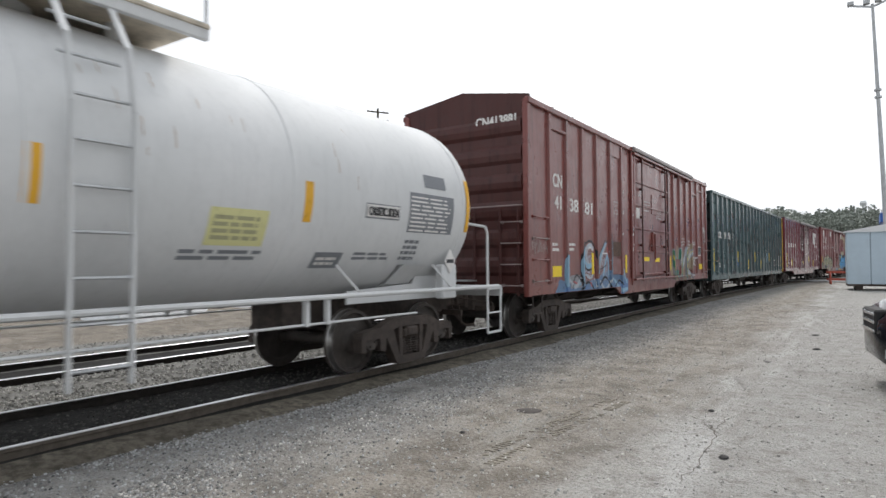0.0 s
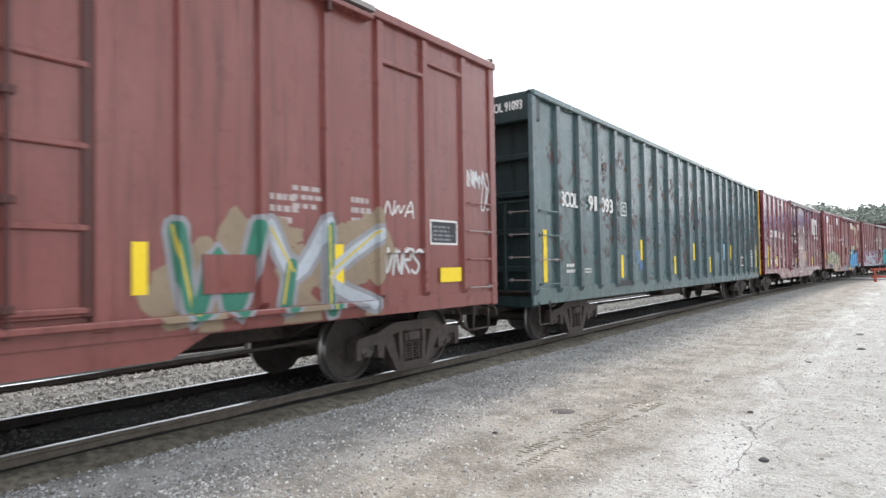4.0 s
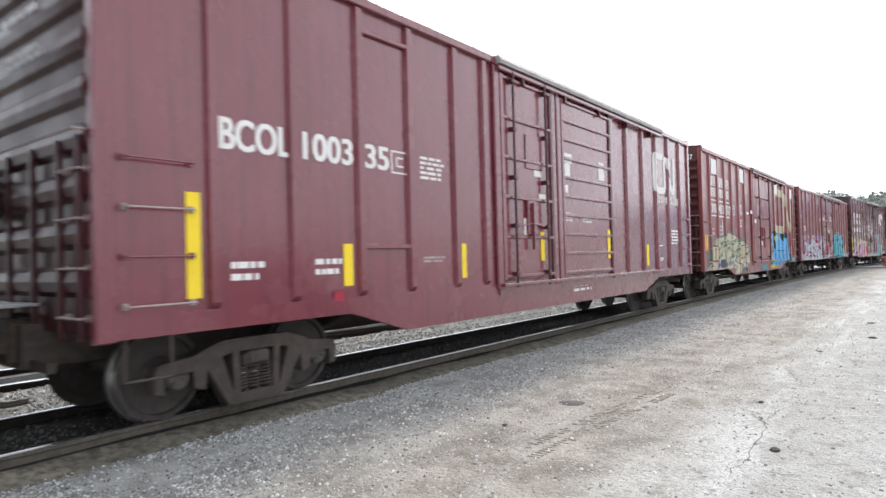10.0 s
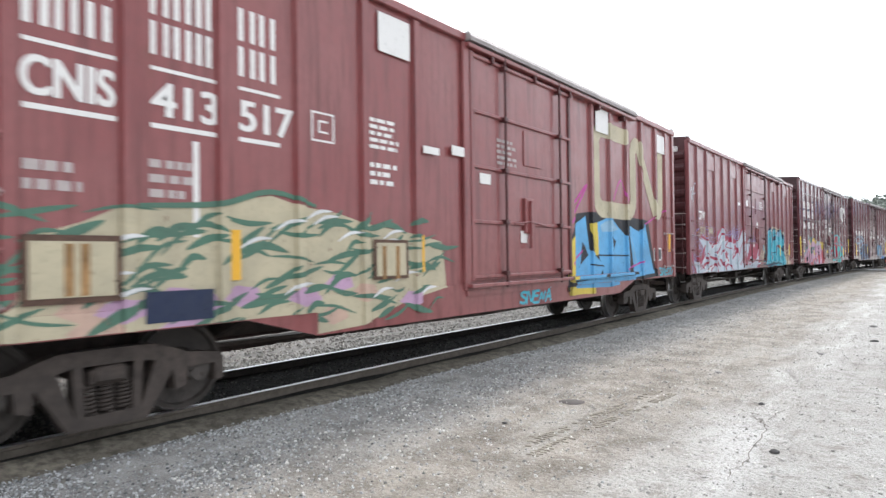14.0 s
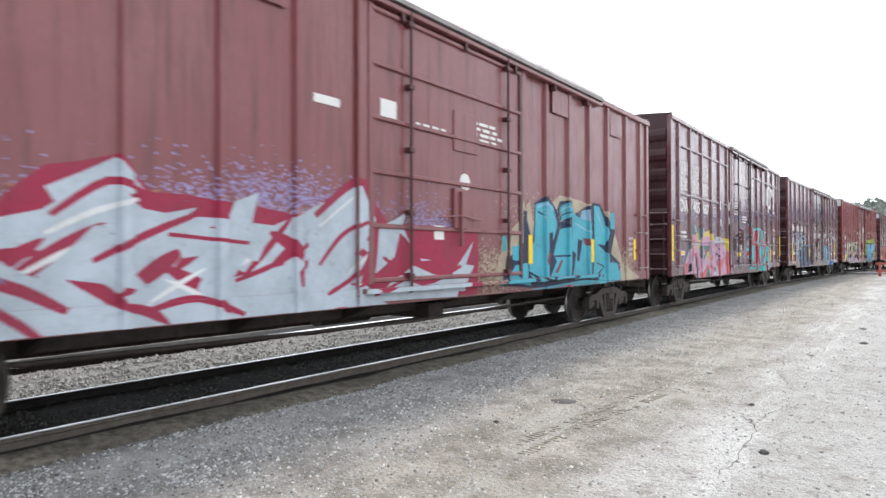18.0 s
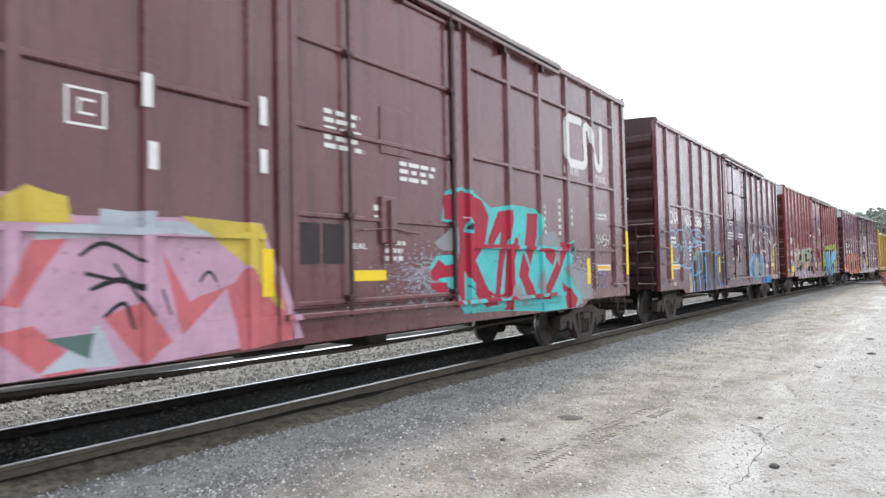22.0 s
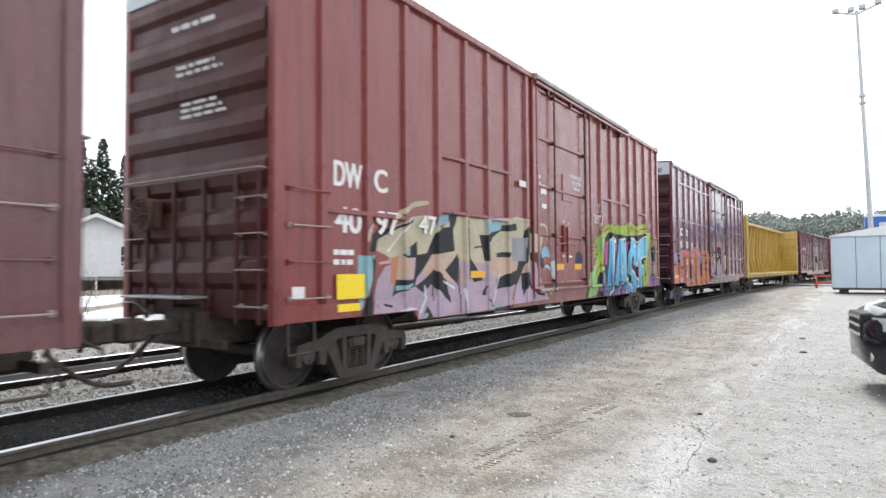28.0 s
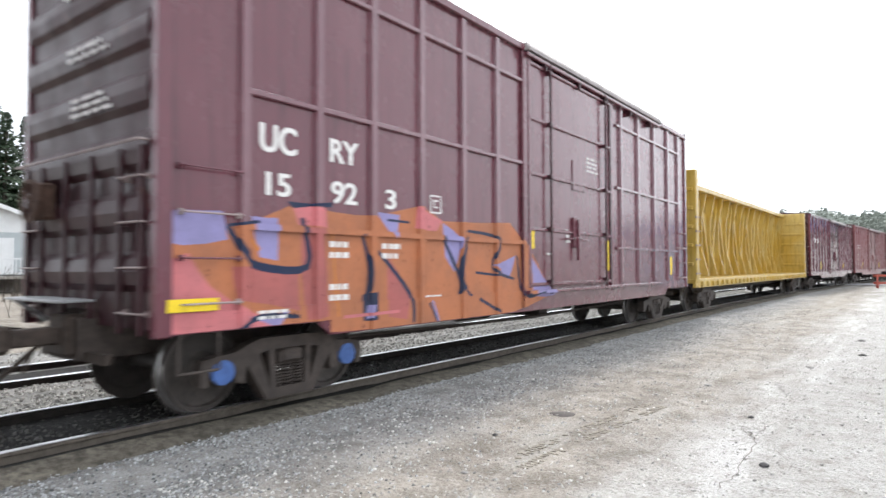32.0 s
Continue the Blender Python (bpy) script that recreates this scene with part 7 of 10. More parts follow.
# dull oxide box car with silver and blue graffiti
h1, hy, hr = boxcar(87.2, 104.1, 4.88, RED4, "dull oxide box car with silver and blue graffiti", [0.85, 1.85, 2.78, 3.75, 4.68, 5.62, 11.4, 12.35, 13.3, 14.27, 15.35, 16.3], (6.66, 10.45), end_ribs=9, belly=(2.6, 2.7, 0.02), rise=0.12, door_bars=(0.2, 0.85))
stencil(h1, "GTW", hy + 1.0, 2.57, 0.66, 0.27)
for a, z in ((1.97, 4.18), (4.78, 4.2), (11.62, 4.2), (14.4, 4.2)):
    patch(h1, "placard_board", hy + a, z, 0.68, 0.46, RED4, SKIN + 0.04)
stripes(h1, hy, [(10.76, 10.9, 1.37, 1.88), (13.3, 13.44, 1.37, 1.85), (15.9, 16.04, 1.4, 1.9)], hr)
patch(h1, "sticker", hy + 6.9, 3.28, 0.3, 0.24, WHITE, SKIN + 0.058)
label_bars(h1, hy + 8.9, 3.28, 0.9, 0.34, 4, WHITE, SKIN + 0.058, 51)
label_bars(h1, hy + 7.6, 3.3, 0.7, 0.06, 1, WHITE, SKIN + 0.058, 52)
label_bars(h1, hy + 15.6, 1.5, 0.3, 0.5, 4, DIM, seed=53)
patch(h1, "sticker", hy + 5.85, 3.28, 0.4, 0.1, WHITE, SKIN + 0.006)
part("round_badge", Geo().tube((SKIN + 0.04, hy + 8.75, 2.62), (SKIN + 0.06, hy + 8.75, 2.62), 0.13, 18), WHITE, h1, "round white badge")
patch(h1, "sticker", hy + 8.0, 1.75, 0.22, 0.2, WHITE, SKIN + 0.058)
tag(h1, hy + 0.15, 3.0, 0.6, 0.6, "~F", SP["pale"], (), 0.03, 14)
m = Mural(h1, hy, hr, "silver and crimson wild-style graffiti")
m.haze("lilac_mist", 1.6, 1.85, 1.3, 0.6, 34)
m.haze("orange_mist", 1.5, 2.0, 0.9, 0.35, 12)
m.haze("lilac_mist", 5.3, 2.1, 1.6, 0.4, 34)
m.haze("orange_mist", 4.9, 1.9, 1.6, 0.22, 12)
m.haze("lilac_mist", 7.9, 1.9, 0.9, 0.4, 16)
m.haze("lilac_mist", 0.5, 1.2, 0.5, 0.4, 10)
m.fill("crimson", (1.14, 2.11), (2.05, 1.90), (2.69, 1.82), (3.12, 2.25), (3.69, 2.41), (3.97, 2.10), (4.62, 2.07), (5.63, 1.97), (6.57, 2.43), (7.04, 1.94), (9.09, 1.91), (9.07, 0.93), (2.69, 0.84), (0.98, 0.82), (0.57, 0.82), (0.12, 1.70), (0.26, 1.65), (0.45, 1.35), (0.98, 1.04), (1.40, 1.41), (1.94, 1.57))
m.fill("steel", (1.0, 2.0), (1.9, 1.85), (2.6, 1.78), (3.1, 1.9), (3.55, 2.2), (3.9, 1.95), (4.6, 1.9), (5.3, 1.85), (6.0, 2.15), (6.3, 1.8), (7.4, 1.7), (7.6, 1.05), (6.2, 0.88), (4.0, 0.88), (2.4, 0.9), (0.8, 0.86), (0.45, 1.3), (1.2, 1.25), (1.7, 1.5))
rr = random.Random(12)
for k in range(26):
    u, z = 0.9 + 6.4 * k / 26 + rr.uniform(-0.2, 0.2), rr.uniform(0.98, 1.8)
    a, d = rr.choice((0.6, 0.8, -0.6, -0.45, 0.25)), rr.uniform(0.25, 0.55)
    m.leaf("crimson", rr.uniform(0.08, 0.17), (u - d * math.cos(a), z - d * math.sin(a)), (u + 0.05, z + 0.03), (u + d * math.cos(a), z + d * math.sin(a)))
for k in range(16):
    u, z = 0.9 + 6.4 * k / 16 + rr.uniform(-0.2, 0.2), rr.uniform(0.95, 1.75)
    a, d = rr.choice((0.5, 0.7, -0.5)), rr.uniform(0.2, 0.4)
    m.leaf("white", 0.05, (u - d * math.cos(a), z - d * math.sin(a)), (u + 0.02, z + 0.02), (u + d * math.cos(a), z + d * math.sin(a)))
m.fill("steel", (1.26, 2.01), (2.05, 1.89), (2.76, 1.52), (3.28, 1.26), (4.27, 0.85), (3.28, 0.83), (2.69, 1.22), (2.18, 0.89), (0.69, 0.81), (0.32, 1.44), (0.57, 1.19), (1.03, 0.90), (1.83, 1.12), (2.30, 1.37), (1.94, 1.62))
m.fill("steel", (3.12, 2.08), (3.67, 2.38), (3.91, 2.11), (3.60, 2.01), (3.29, 1.80))
m.fill("steel", (3.05, 1.38), (3.48, 1.78), (4.42, 1.99), (3.73, 1.51), (3.99, 1.21))
m.fill("steel", (4.13, 1.83), (5.27, 1.82), (5.10, 1.47), (4.72, 1.58), (4.27, 1.51))
m.fill("steel", (4.83, 2.08), (5.11, 2.19), (4.94, 1.48), (4.62, 1.02), (4.42, 1.22))
m.fill("steel", (5.82, 2.01), (6.56, 2.38), (6.82, 1.97), (6.14, 1.28), (7.02, 0.91), (5.27, 0.88), (4.77, 1.31), (5.65, 1.47))
m.fill("steel", (7.24, 2.03), (7.64, 1.49), (8.98, 1.37), (8.73, 0.99), (6.77, 1.15))
m.fill("pale", (1.40, 1.96), (1.94, 1.84), (2.42, 1.55), (2.24, 1.50))
m.fill("pale", (2.69, 1.20), (3.12, 0.93), (3.60, 0.84), (3.28, 0.85))
m.line("crimson", 0.10, (2.17, 1.40), (2.83, 1.32), (3.28, 1.09))
m.line("crimson", 0.07, (3.16, 1.86), (3.60, 2.17), (3.90, 2.09))
m.line("crimson", 0.08, (2.18, 0.97), (2.69, 1.15), (3.12, 0.86))
m.line("crimson", 0.07, (3.48, 1.49), (3.95, 1.73), (4.42, 1.93))
m.line("crimson", 0.06, (4.83, 1.28), (5.39, 1.47), (6.14, 1.84))
m.line("crimson", 0.07, (6.14, 1.05), (5.63, 1.33), (6.71, 2.09))
m.line("crimson", 0.09, (0.34, 1.40), (0.65, 0.86))
m.line("crimson", 0.06, (1.41, 0.87), (1.94, 1.06), (2.43, 1.13))
m.line("white", 0.05, (0.85, 0.86), (1.72, 0.98), (2.56, 1.13))
m.line("white", 0.05, (3.12, 1.71), (3.48, 1.90), (3.86, 2.03))
m.line("crimson", 0.08, (7.00, 1.30), (7.81, 1.24), (9.08, 1.49))
m.line("slate", 0.04, (2.69, 1.49), (2.83, 1.33))
m.line("crimson", 0.06, (1.07, 1.07), (1.36, 1.32), (1.83, 1.52))
m.line("steel", 0.06, (1.16, 1.07), (1.45, 1.32), (1.80, 1.50))
m.line("crimson", 0.07, (3.95, 1.05), (4.42, 1.13), (4.93, 0.94))
m.line("crimson", 0.06, (4.13, 1.73), (4.99, 1.66))
m.fill("crimson", (6.87, 2.05), (7.39, 1.75), (7.72, 1.45), (8.7, 1.5), (8.5, 1.0), (7.16, 0.95), (6.53, 1.20))
m.fill("steel", (5.76, 1.90), (6.53, 2.38), (6.80, 1.95), (6.28, 1.32), (6.04, 1.47), (5.87, 1.23), (6.47, 1.00), (5.60, 0.92), (5.76, 1.33))
m.fill("steel", (6.87, 1.89), (7.39, 2.09), (7.16, 1.51), (6.80, 1.30))
m.fill("steel", (7.55, 1.39), (8.35, 1.19), (8.96, 1.74), (8.54, 0.92), (6.80, 0.95), (7.08, 1.18))
m.line("crimson", 0.10, (5.87, 1.98), (6.53, 2.43), (6.80, 2.13))
m.line("crimson", 0.06, (5.93, 1.42), (6.28, 1.77), (6.67, 1.94))
m.line("crimson", 0.07, (6.94, 1.51), (7.72, 1.15), (8.64, 1.37))
m.line("white", 0.04, (5.93, 1.86), (6.50, 2.25))
m.line("crimson", 0.06, (6.80, 1.03), (7.39, 1.22))
m.line("crimson", 0.06, (6.04, 1.08), (6.53, 1.31), (6.80, 1.73))
m = Mural(h1, hy, hr, "turquoise graffiti lettering on a tan cloud")
m.haze("putty", 9.6, 1.3, 0.9, 0.4, 26)
m.haze("putty", 12.2, 2.3, 2.0, 0.28, 34)
m.haze("putty", 15.3, 1.3, 0.8, 0.4, 20)
m.fill("putty", (10.11, 1.97), (10.33, 2.09), (10.48, 2.46), (10.57, 2.29), (10.83, 2.50), (10.93, 2.13), (11.99, 2.67), (12.92, 2.63), (13.56, 2.57), (14.35, 2.47), (14.87, 1.83), (15.18, 1.32), (16.25, 0.97), (14.98, 0.87), (10.76, 0.95), (9.62, 1.13), (9.66, 1.33), (9.82, 1.85), (10.06, 1.73))
m.fill("navy", (10.47, 2.30), (10.65, 2.29), (10.90, 1.75), (10.99, 2.45), (11.46, 2.63), (11.85, 2.38), (11.99, 2.56), (12.43, 2.61), (12.60, 2.33), (13.56, 2.63), (13.88, 2.63), (14.38, 2.20), (14.70, 2.46), (14.75, 2.07), (14.51, 1.54), (15.05, 1.32), (15.01, 0.90), (10.76, 0.95), (9.79, 1.02), (9.94, 1.44), (10.47, 1.74))
m.fill("aqua", (11.03, 2.44), (11.40, 2.52), (11.71, 2.45), (11.88, 2.09), (11.74, 1.84), (11.51, 1.66), (11.46, 1.05), (10.98, 1.05), (10.78, 1.23), (10.77, 1.65), (10.98, 1.75))
m.fill("navy", (11.44, 1.91), (11.71, 1.96), (11.61, 1.50), (11.45, 1.33))
m.fill("maroon_hint", (11.36, 1.41), (11.45, 1.61), (11.64, 1.56), (11.48, 1.30))
m.fill("aqua", (12.02, 2.45), (12.35, 2.56), (12.47, 2.30), (12.05, 2.17))
m.fill("aqua", (11.98, 2.01), (12.44, 2.08), (12.51, 1.49), (12.35, 1.07), (11.56, 1.06), (11.85, 1.39), (11.72, 1.54))
m.fill("maroon_hint", (11.77, 1.19), (12.04, 1.44), (12.12, 1.42), (11.90, 1.18))
m.fill("aqua", (12.52, 2.47), (12.70, 2.31), (13.46, 2.18), (13.46, 1.03), (12.53, 1.03), (12.70, 1.55), (12.51, 1.61))
m.fill("navy", (12.78, 1.85), (13.00, 1.82), (12.82, 1.37), (12.74, 1.43))
m.fill("maroon_hint", (13.00, 1.88), (13.27, 1.86), (13.36, 1.70), (13.13, 1.73))
m.fill("aqua", (13.58, 2.57), (13.86, 2.56), (14.31, 2.02), (14.17, 1.73), (13.73, 1.75), (14.28, 1.54), (14.33, 1.34), (13.54, 1.02))
m.fill("aqua", (14.27, 1.34), (14.86, 1.34), (15.04, 1.10), (14.98, 0.94), (13.64, 1.00))
m.fill("sky", (12.96, 2.42), (13.27, 2.47), (13.32, 2.22), (12.91, 2.27))
m.fill("aqua", (9.80, 1.83), (9.92, 1.85), (9.94, 1.61), (9.81, 1.56))
m.fill("aqua", (10.10, 1.67), (10.40, 1.70), (10.38, 1.43), (10.15, 1.44))
m.fill("aqua", (9.79, 1.04), (10.23, 1.35), (10.74, 1.41), (10.76, 0.99))
m.fill("aqua", (10.84, 0.92), (15.01, 0.92), (14.98, 0.83), (10.87, 0.81))
m.fill("soot", (9.93, 1.52), (10.15, 1.44), (10.10, 1.22), (9.89, 1.24))
m.fill("aqua", (14.46, 2.45), (14.70, 2.48), (14.73, 2.11), (14.49, 2.10))
m.line("navy", 0.05, (11.10, 2.31), (11.33, 2.26))
m.line("navy", 0.04, (12.05, 2.29), (12.39, 2.37))
m.line("navy", 0.05, (11.77, 1.50), (12.34, 1.51))
m.line("sky", 0.05, (11.10, 2.39), (11.46, 2.47), (11.71, 2.37))
m.line("sky", 0.05, (12.09, 2.40), (12.35, 2.48))
m.line("sky", 0.05, (12.66, 2.16), (13.36, 1.99))
m.line("sky", 0.05, (13.71, 2.45), (14.12, 2.01))
m.line("navy", 0.05, (13.74, 1.35), (14.11, 1.27))
m.line("coral", 0.08, (11.83, 0.86), (12.41, 0.93))
m.line("soot", 0.05, (10.77, 1.23), (11.44, 1.05), (12.41, 1.07))
stencil(h1, "517", hy + 1.12, 2.13, 0.52, 0.22, SP["cream"], SKIN + 0.02)
stencil(h1, "848", hy + 1.95, 2.14, 0.52, 0.21, SP["cream"], SKIN + 0.02)
part("end_number", words("GTW 517848", 0.16, WHITE, 0.8), None, h1, "white stencilled number on the end", pose(0.4, hy - 0.012, 4.55, 0, 0, -90))

# high dark box car with pink graffiti
i1, iy, ir = boxcar(106.0, 122.65, 5.43, PURPLE, "dark brown-maroon high box car with pink graffiti", [0.75, 1.86, 3.1, 4.22, 5.27, 6.35, 10.25, 11.42, 12.5, 13.6, 14.79, 15.9], (6.81, 9.85), belly=(2.2, 2.5, 0.14), end_ribs=7,
                    girts=[(0.75, 6.5, z) for z in (1.95, 3.29, 4.7)] + [(10.3, 16.0, z) for z in (1.93, 3.3, 4.7)], door_bars=(0.27, 0.95), door_rows=4)
for row, z in (((0.88, 0.84, 3), (2.22, 0.68, 3), (3.33, 0.58, 2)), 3.9), (((0.9, 0.8, 3), (2.2, 0.7, 3), (3.33, 0.55, 2)), 3.42):
    for u, w, n in row:
        block_word(i1, iy + u, z, w, 0.38, n, WHITE)
stencil(i1, "CNA", iy + 0.9, 2.8, 0.76, 0.36)
stencil(i1, "405", iy + 2.23, 2.82, 0.68, 0.35)
stencil(i1, "687", iy + 3.32, 2.83, 0.64, 0.33)
boxed(i1, iy + 4.6, 2.8, 0.32, 0.32, WHITE)
stripes(i1, iy, [(0.02, 0.16, 1.35, 2.35), (6.48, 6.62, 1.32, 1.82), (14.43, 14.58, 1.23, 1.76), (16.48, 16.62, 1.4, 2.4)], ir)
patch(i1, "reflector", iy + 14.88, 1.53, 0.72, 0.07, AMBER, SKIN + 0.006)
patch(i1, "reflector", iy + 7.75, 1.45, 0.56, 0.13, YELLOW, SKIN + 0.057)
patch(i1, "painted_line", iy + 0.81, 1.5, 0.55, 0.13, WHITE, SKIN + 0.004)
patch(i1, "reflector", iy + 0.81, 1.53, 0.5, 0.07, AMBER, SKIN + 0.006)
patch(i1, "painted_line", iy + 14.85, 1.5, 0.8, 0.13, WHITE, SKIN + 0.004)
for u, z, w, h, n, x in ((0.85, 2.02, 0.85, 0.25, 2, 0.004), (7.3, 3.0, 0.7, 0.5, 5, 0.058), (8.6, 2.75, 0.8, 0.3, 3, 0.058), (8.1, 2.2, 0.35, 0.25, 2, 0.058), (8.3, 1.7, 0.4, 0.3, 3, 0.058), (12.6, 2.2, 0.12, 0.6, 5, 0.004), (13.2, 2.2, 0.12, 0.75, 6, 0.004), (13.75, 2.4, 0.1, 0.4, 3, 0.004), (14.9, 2.6, 0.7, 0.15, 2, 0.004)):
    label_bars(i1, iy + u, z, w, h, n, WHITE, SKIN + x, int(u * 9))
part("round_badge", Geo().tube((SKIN + 0.04, iy + 8.5, 3.25), (SKIN + 0.06, iy + 8.5, 3.25), 0.1, 18), WHITE, i1, "round white badge")
noodle(i1, iy + 13.6, 3.66, 1.7, 0.9, WHITE, ir, 0.17)
block_word(i1, iy + 13.5, 3.42, 0.7, 0.16, 4, WHITE)
block_word(i1, iy + 14.9, 3.4, 0.6, 0.15, 5, WHITE)
for a, z, h in ((5.2, 3.05, 0.3), (5.25, 2.5, 0.25), (6.42, 3.1, 0.3), (6.42, 2.6, 0.25)):
    patch(i1, "sticker", iy + a, z, 0.09, h, WHITE, SIDE + 0.012, "torn white paper strip")
m = Mural(i1, iy, ir, "pink, coral and yellow graffiti lettering")
m.fill("candy", (1.35, 1.23), (1.88, 1.77), (1.99, 2.13), (3.21, 2.25), (4.04, 2.24), (4.68, 2.06), (6.49, 2.08), (6.97, 0.86), (4.04, 0.68), (2.20, 0.76), (1.23, 0.92))
m.fill("slate_green", (1.86, 2.16), (2.23, 2.46), (2.44, 2.45), (2.66, 2.22), (2.40, 2.16), (1.94, 2.12))
m.fill("pale", (2.37, 2.43), (2.46, 2.45), (2.66, 2.23), (2.48, 2.21))
m.fill("slate_green", (1.40, 1.33), (1.50, 1.61), (1.70, 1.78), (2.03, 1.86), (2.03, 1.76), (1.67, 1.64), (1.49, 1.36))
m.fill("slate_green", (2.76, 2.19), (2.90, 2.38), (3.13, 2.36), (3.06, 1.98), (2.81, 1.92))
m.fill("pale", (3.13, 2.35), (3.48, 2.38), (3.43, 2.24), (3.21, 2.22))
m.fill("coral", (1.37, 1.22), (1.79, 1.31), (1.49, 0.94), (1.23, 0.92))
m.fill("candy", (1.51, 1.40), (1.88, 1.73), (2.00, 1.71), (1.90, 1.42), (1.78, 1.31), (1.38, 1.23))
m.fill("soot", (1.92, 1.34), (1.90, 1.03), (1.51, 0.93), (1.71, 1.16))
m.fill("soot", (1.98, 1.77), (2.23, 1.41), (2.17, 1.29), (1.98, 1.54))
m.fill("coral", (1.96, 2.10), (2.20, 2.12), (2.29, 1.55), (2.67, 1.59), (2.88, 1.02), (2.72, 1.03), (2.59, 1.49), (2.27, 1.48), (2.20, 1.36))
m.fill("candy", (2.20, 2.12), (2.56, 2.17), (2.58, 1.91), (2.28, 1.79))
m.fill("coral", (1.89, 1.38), (2.03, 1.34), (2.30, 0.76), (2.16, 0.85))
m.fill("soot", (2.42, 1.55), (2.64, 1.40), (2.68, 0.75), (2.54, 0.81))
m.fill("yellow", (2.56, 2.19), (2.78, 2.21), (2.87, 1.73), (2.72, 1.62), (2.58, 1.95))
m.fill("pale", (2.07, 1.87), (3.21, 1.92), (3.21, 1.86), (2.07, 1.82))
m.fill("candy", (3.03, 2.03), (3.21, 2.23), (4.04, 2.11), (4.04, 1.98), (3.22, 1.84), (3.22, 1.56), (3.64, 1.62), (3.62, 1.52), (3.22, 1.47), (3.21, 1.23), (3.50, 1.33), (3.93, 1.49), (3.86, 1.35), (3.32, 0.99), (3.02, 0.97))
m.fill("coral", (2.86, 0.95), (3.27, 0.98), (3.79, 1.22), (4.05, 1.10), (3.56, 0.78), (2.81, 0.74))
m.fill("slate_green", (3.28, 1.79), (4.12, 1.82), (4.05, 1.62), (3.56, 1.46), (3.33, 1.23), (3.33, 1.46), (3.62, 1.57))
m.fill("slate_green", (2.90, 1.79), (3.11, 1.80), (3.06, 1.39), (2.91, 1.48))
m.fill("yellow", (3.41, 2.20), (4.06, 2.33), (4.08, 2.11), (3.43, 2.10))
m.fill("yellow", (4.11, 2.13), (4.33, 2.28), (4.62, 2.21), (4.65, 2.00), (4.14, 1.98))
m.fill("yellow", (3.73, 1.57), (3.91, 1.64), (4.12, 1.41), (4.04, 1.26), (3.85, 1.36))
m.fill("slate_green", (3.58, 0.78), (3.80, 1.16), (4.07, 0.79))
m.fill("coral", (4.38, 1.89), (4.64, 1.90), (4.28, 1.33), (4.14, 1.36))
m.fill("coral", (4.07, 1.14), (4.38, 1.19), (4.78, 0.78), (4.46, 0.78))
m.fill("pale", (4.41, 0.81), (4.86, 1.17), (5.02, 0.81))
m.fill("slate_green", (4.45, 1.08), (4.82, 1.10), (4.78, 0.89))
m.fill("coral", (4.90, 1.22), (5.23, 1.33), (5.49, 0.96), (5.23, 0.79))
m.fill("coral", (5.41, 1.77), (5.67, 1.31), (6.59, 1.75), (6.86, 0.87), (6.20, 0.80), (6.06, 1.43), (5.58, 1.01))
m.fill("candy", (5.68, 1.77), (6.37, 1.74), (6.16, 1.48), (5.77, 1.36))
m.fill("pale", (4.38, 1.96), (6.49, 2.04), (6.48, 1.92), (4.38, 1.85))
m.fill("yellow", (5.59, 2.11), (6.49, 2.07), (6.71, 1.15), (6.35, 1.61))
m.fill("pale", (4.87, 2.13), (5.37, 2.14), (5.34, 2.01), (4.87, 1.99))
m.line("soot", 0.04, (4.71, 1.73), (4.91, 1.84), (5.24, 1.68))
m.line("soot", 0.05, (4.79, 1.45), (5.03, 1.53), (5.23, 1.44))
m.line("soot", 0.04, (4.90, 1.22), (5.07, 1.33), (5.15, 1.10))
m.line("soot", 0.03, (5.77, 1.49), (5.87, 1.59), (5.96, 1.48))
m.line("soot", 0.05, (4.75, 1.59), (5.23, 1.47))
m.line("pale", 0.05, (1.41, 1.26), (1.81, 1.58), (1.98, 1.71))
m.line("pale", 0.05, (2.27, 1.72), (2.57, 1.79))
m.line("pale", 0.06, (2.20, 0.85), (2.53, 0.77))
m.line("soot", 0.03, (5.41, 1.44), (5.49, 1.20))
m.line("pale", 0.05, (3.01, 0.96), (3.55, 1.13), (3.91, 1.41))
m.line("coral", 0.06, (3.21, 1.59), (3.61, 1.61))
m.line("soot", 0.04, (4.99, 1.67), (5.32, 1.20))
m.line("soot", 0.03, (1.96, 2.12), (2.40, 2.17))
m = Mural(i1, iy, ir, "red graffiti lettering edged in turquoise")
m.haze("grey_mist", 9.2, 1.5, 0.9, 0.4, 18)
m.haze("grey_mist", 14.2, 1.5, 0.7, 0.5, 18)
m.fill("grey", (9.30, 1.95), (9.59, 2.10), (9.77, 2.20), (9.77, 1.85), (9.49, 1.85))
m.fill("grey", (12.38, 2.15), (13.04, 2.26), (13.48, 1.97), (13.73, 1.54), (14.56, 1.45), (14.64, 0.93), (13.73, 0.79), (12.40, 1.02))
m.fill("cyan", (9.48, 2.27), (9.58, 2.70), (10.02, 2.80), (10.44, 2.74), (10.86, 2.55), (11.51, 2.65), (12.35, 2.62), (12.58, 2.44), (12.36, 1.99), (13.20, 1.96), (13.89, 2.12), (13.75, 1.73), (13.38, 1.54), (14.09, 1.03), (13.85, 0.79), (11.17, 0.89), (10.03, 0.91), (9.79, 1.24), (9.30, 1.49), (9.18, 1.60), (9.36, 1.77), (9.76, 1.78), (9.73, 2.22))
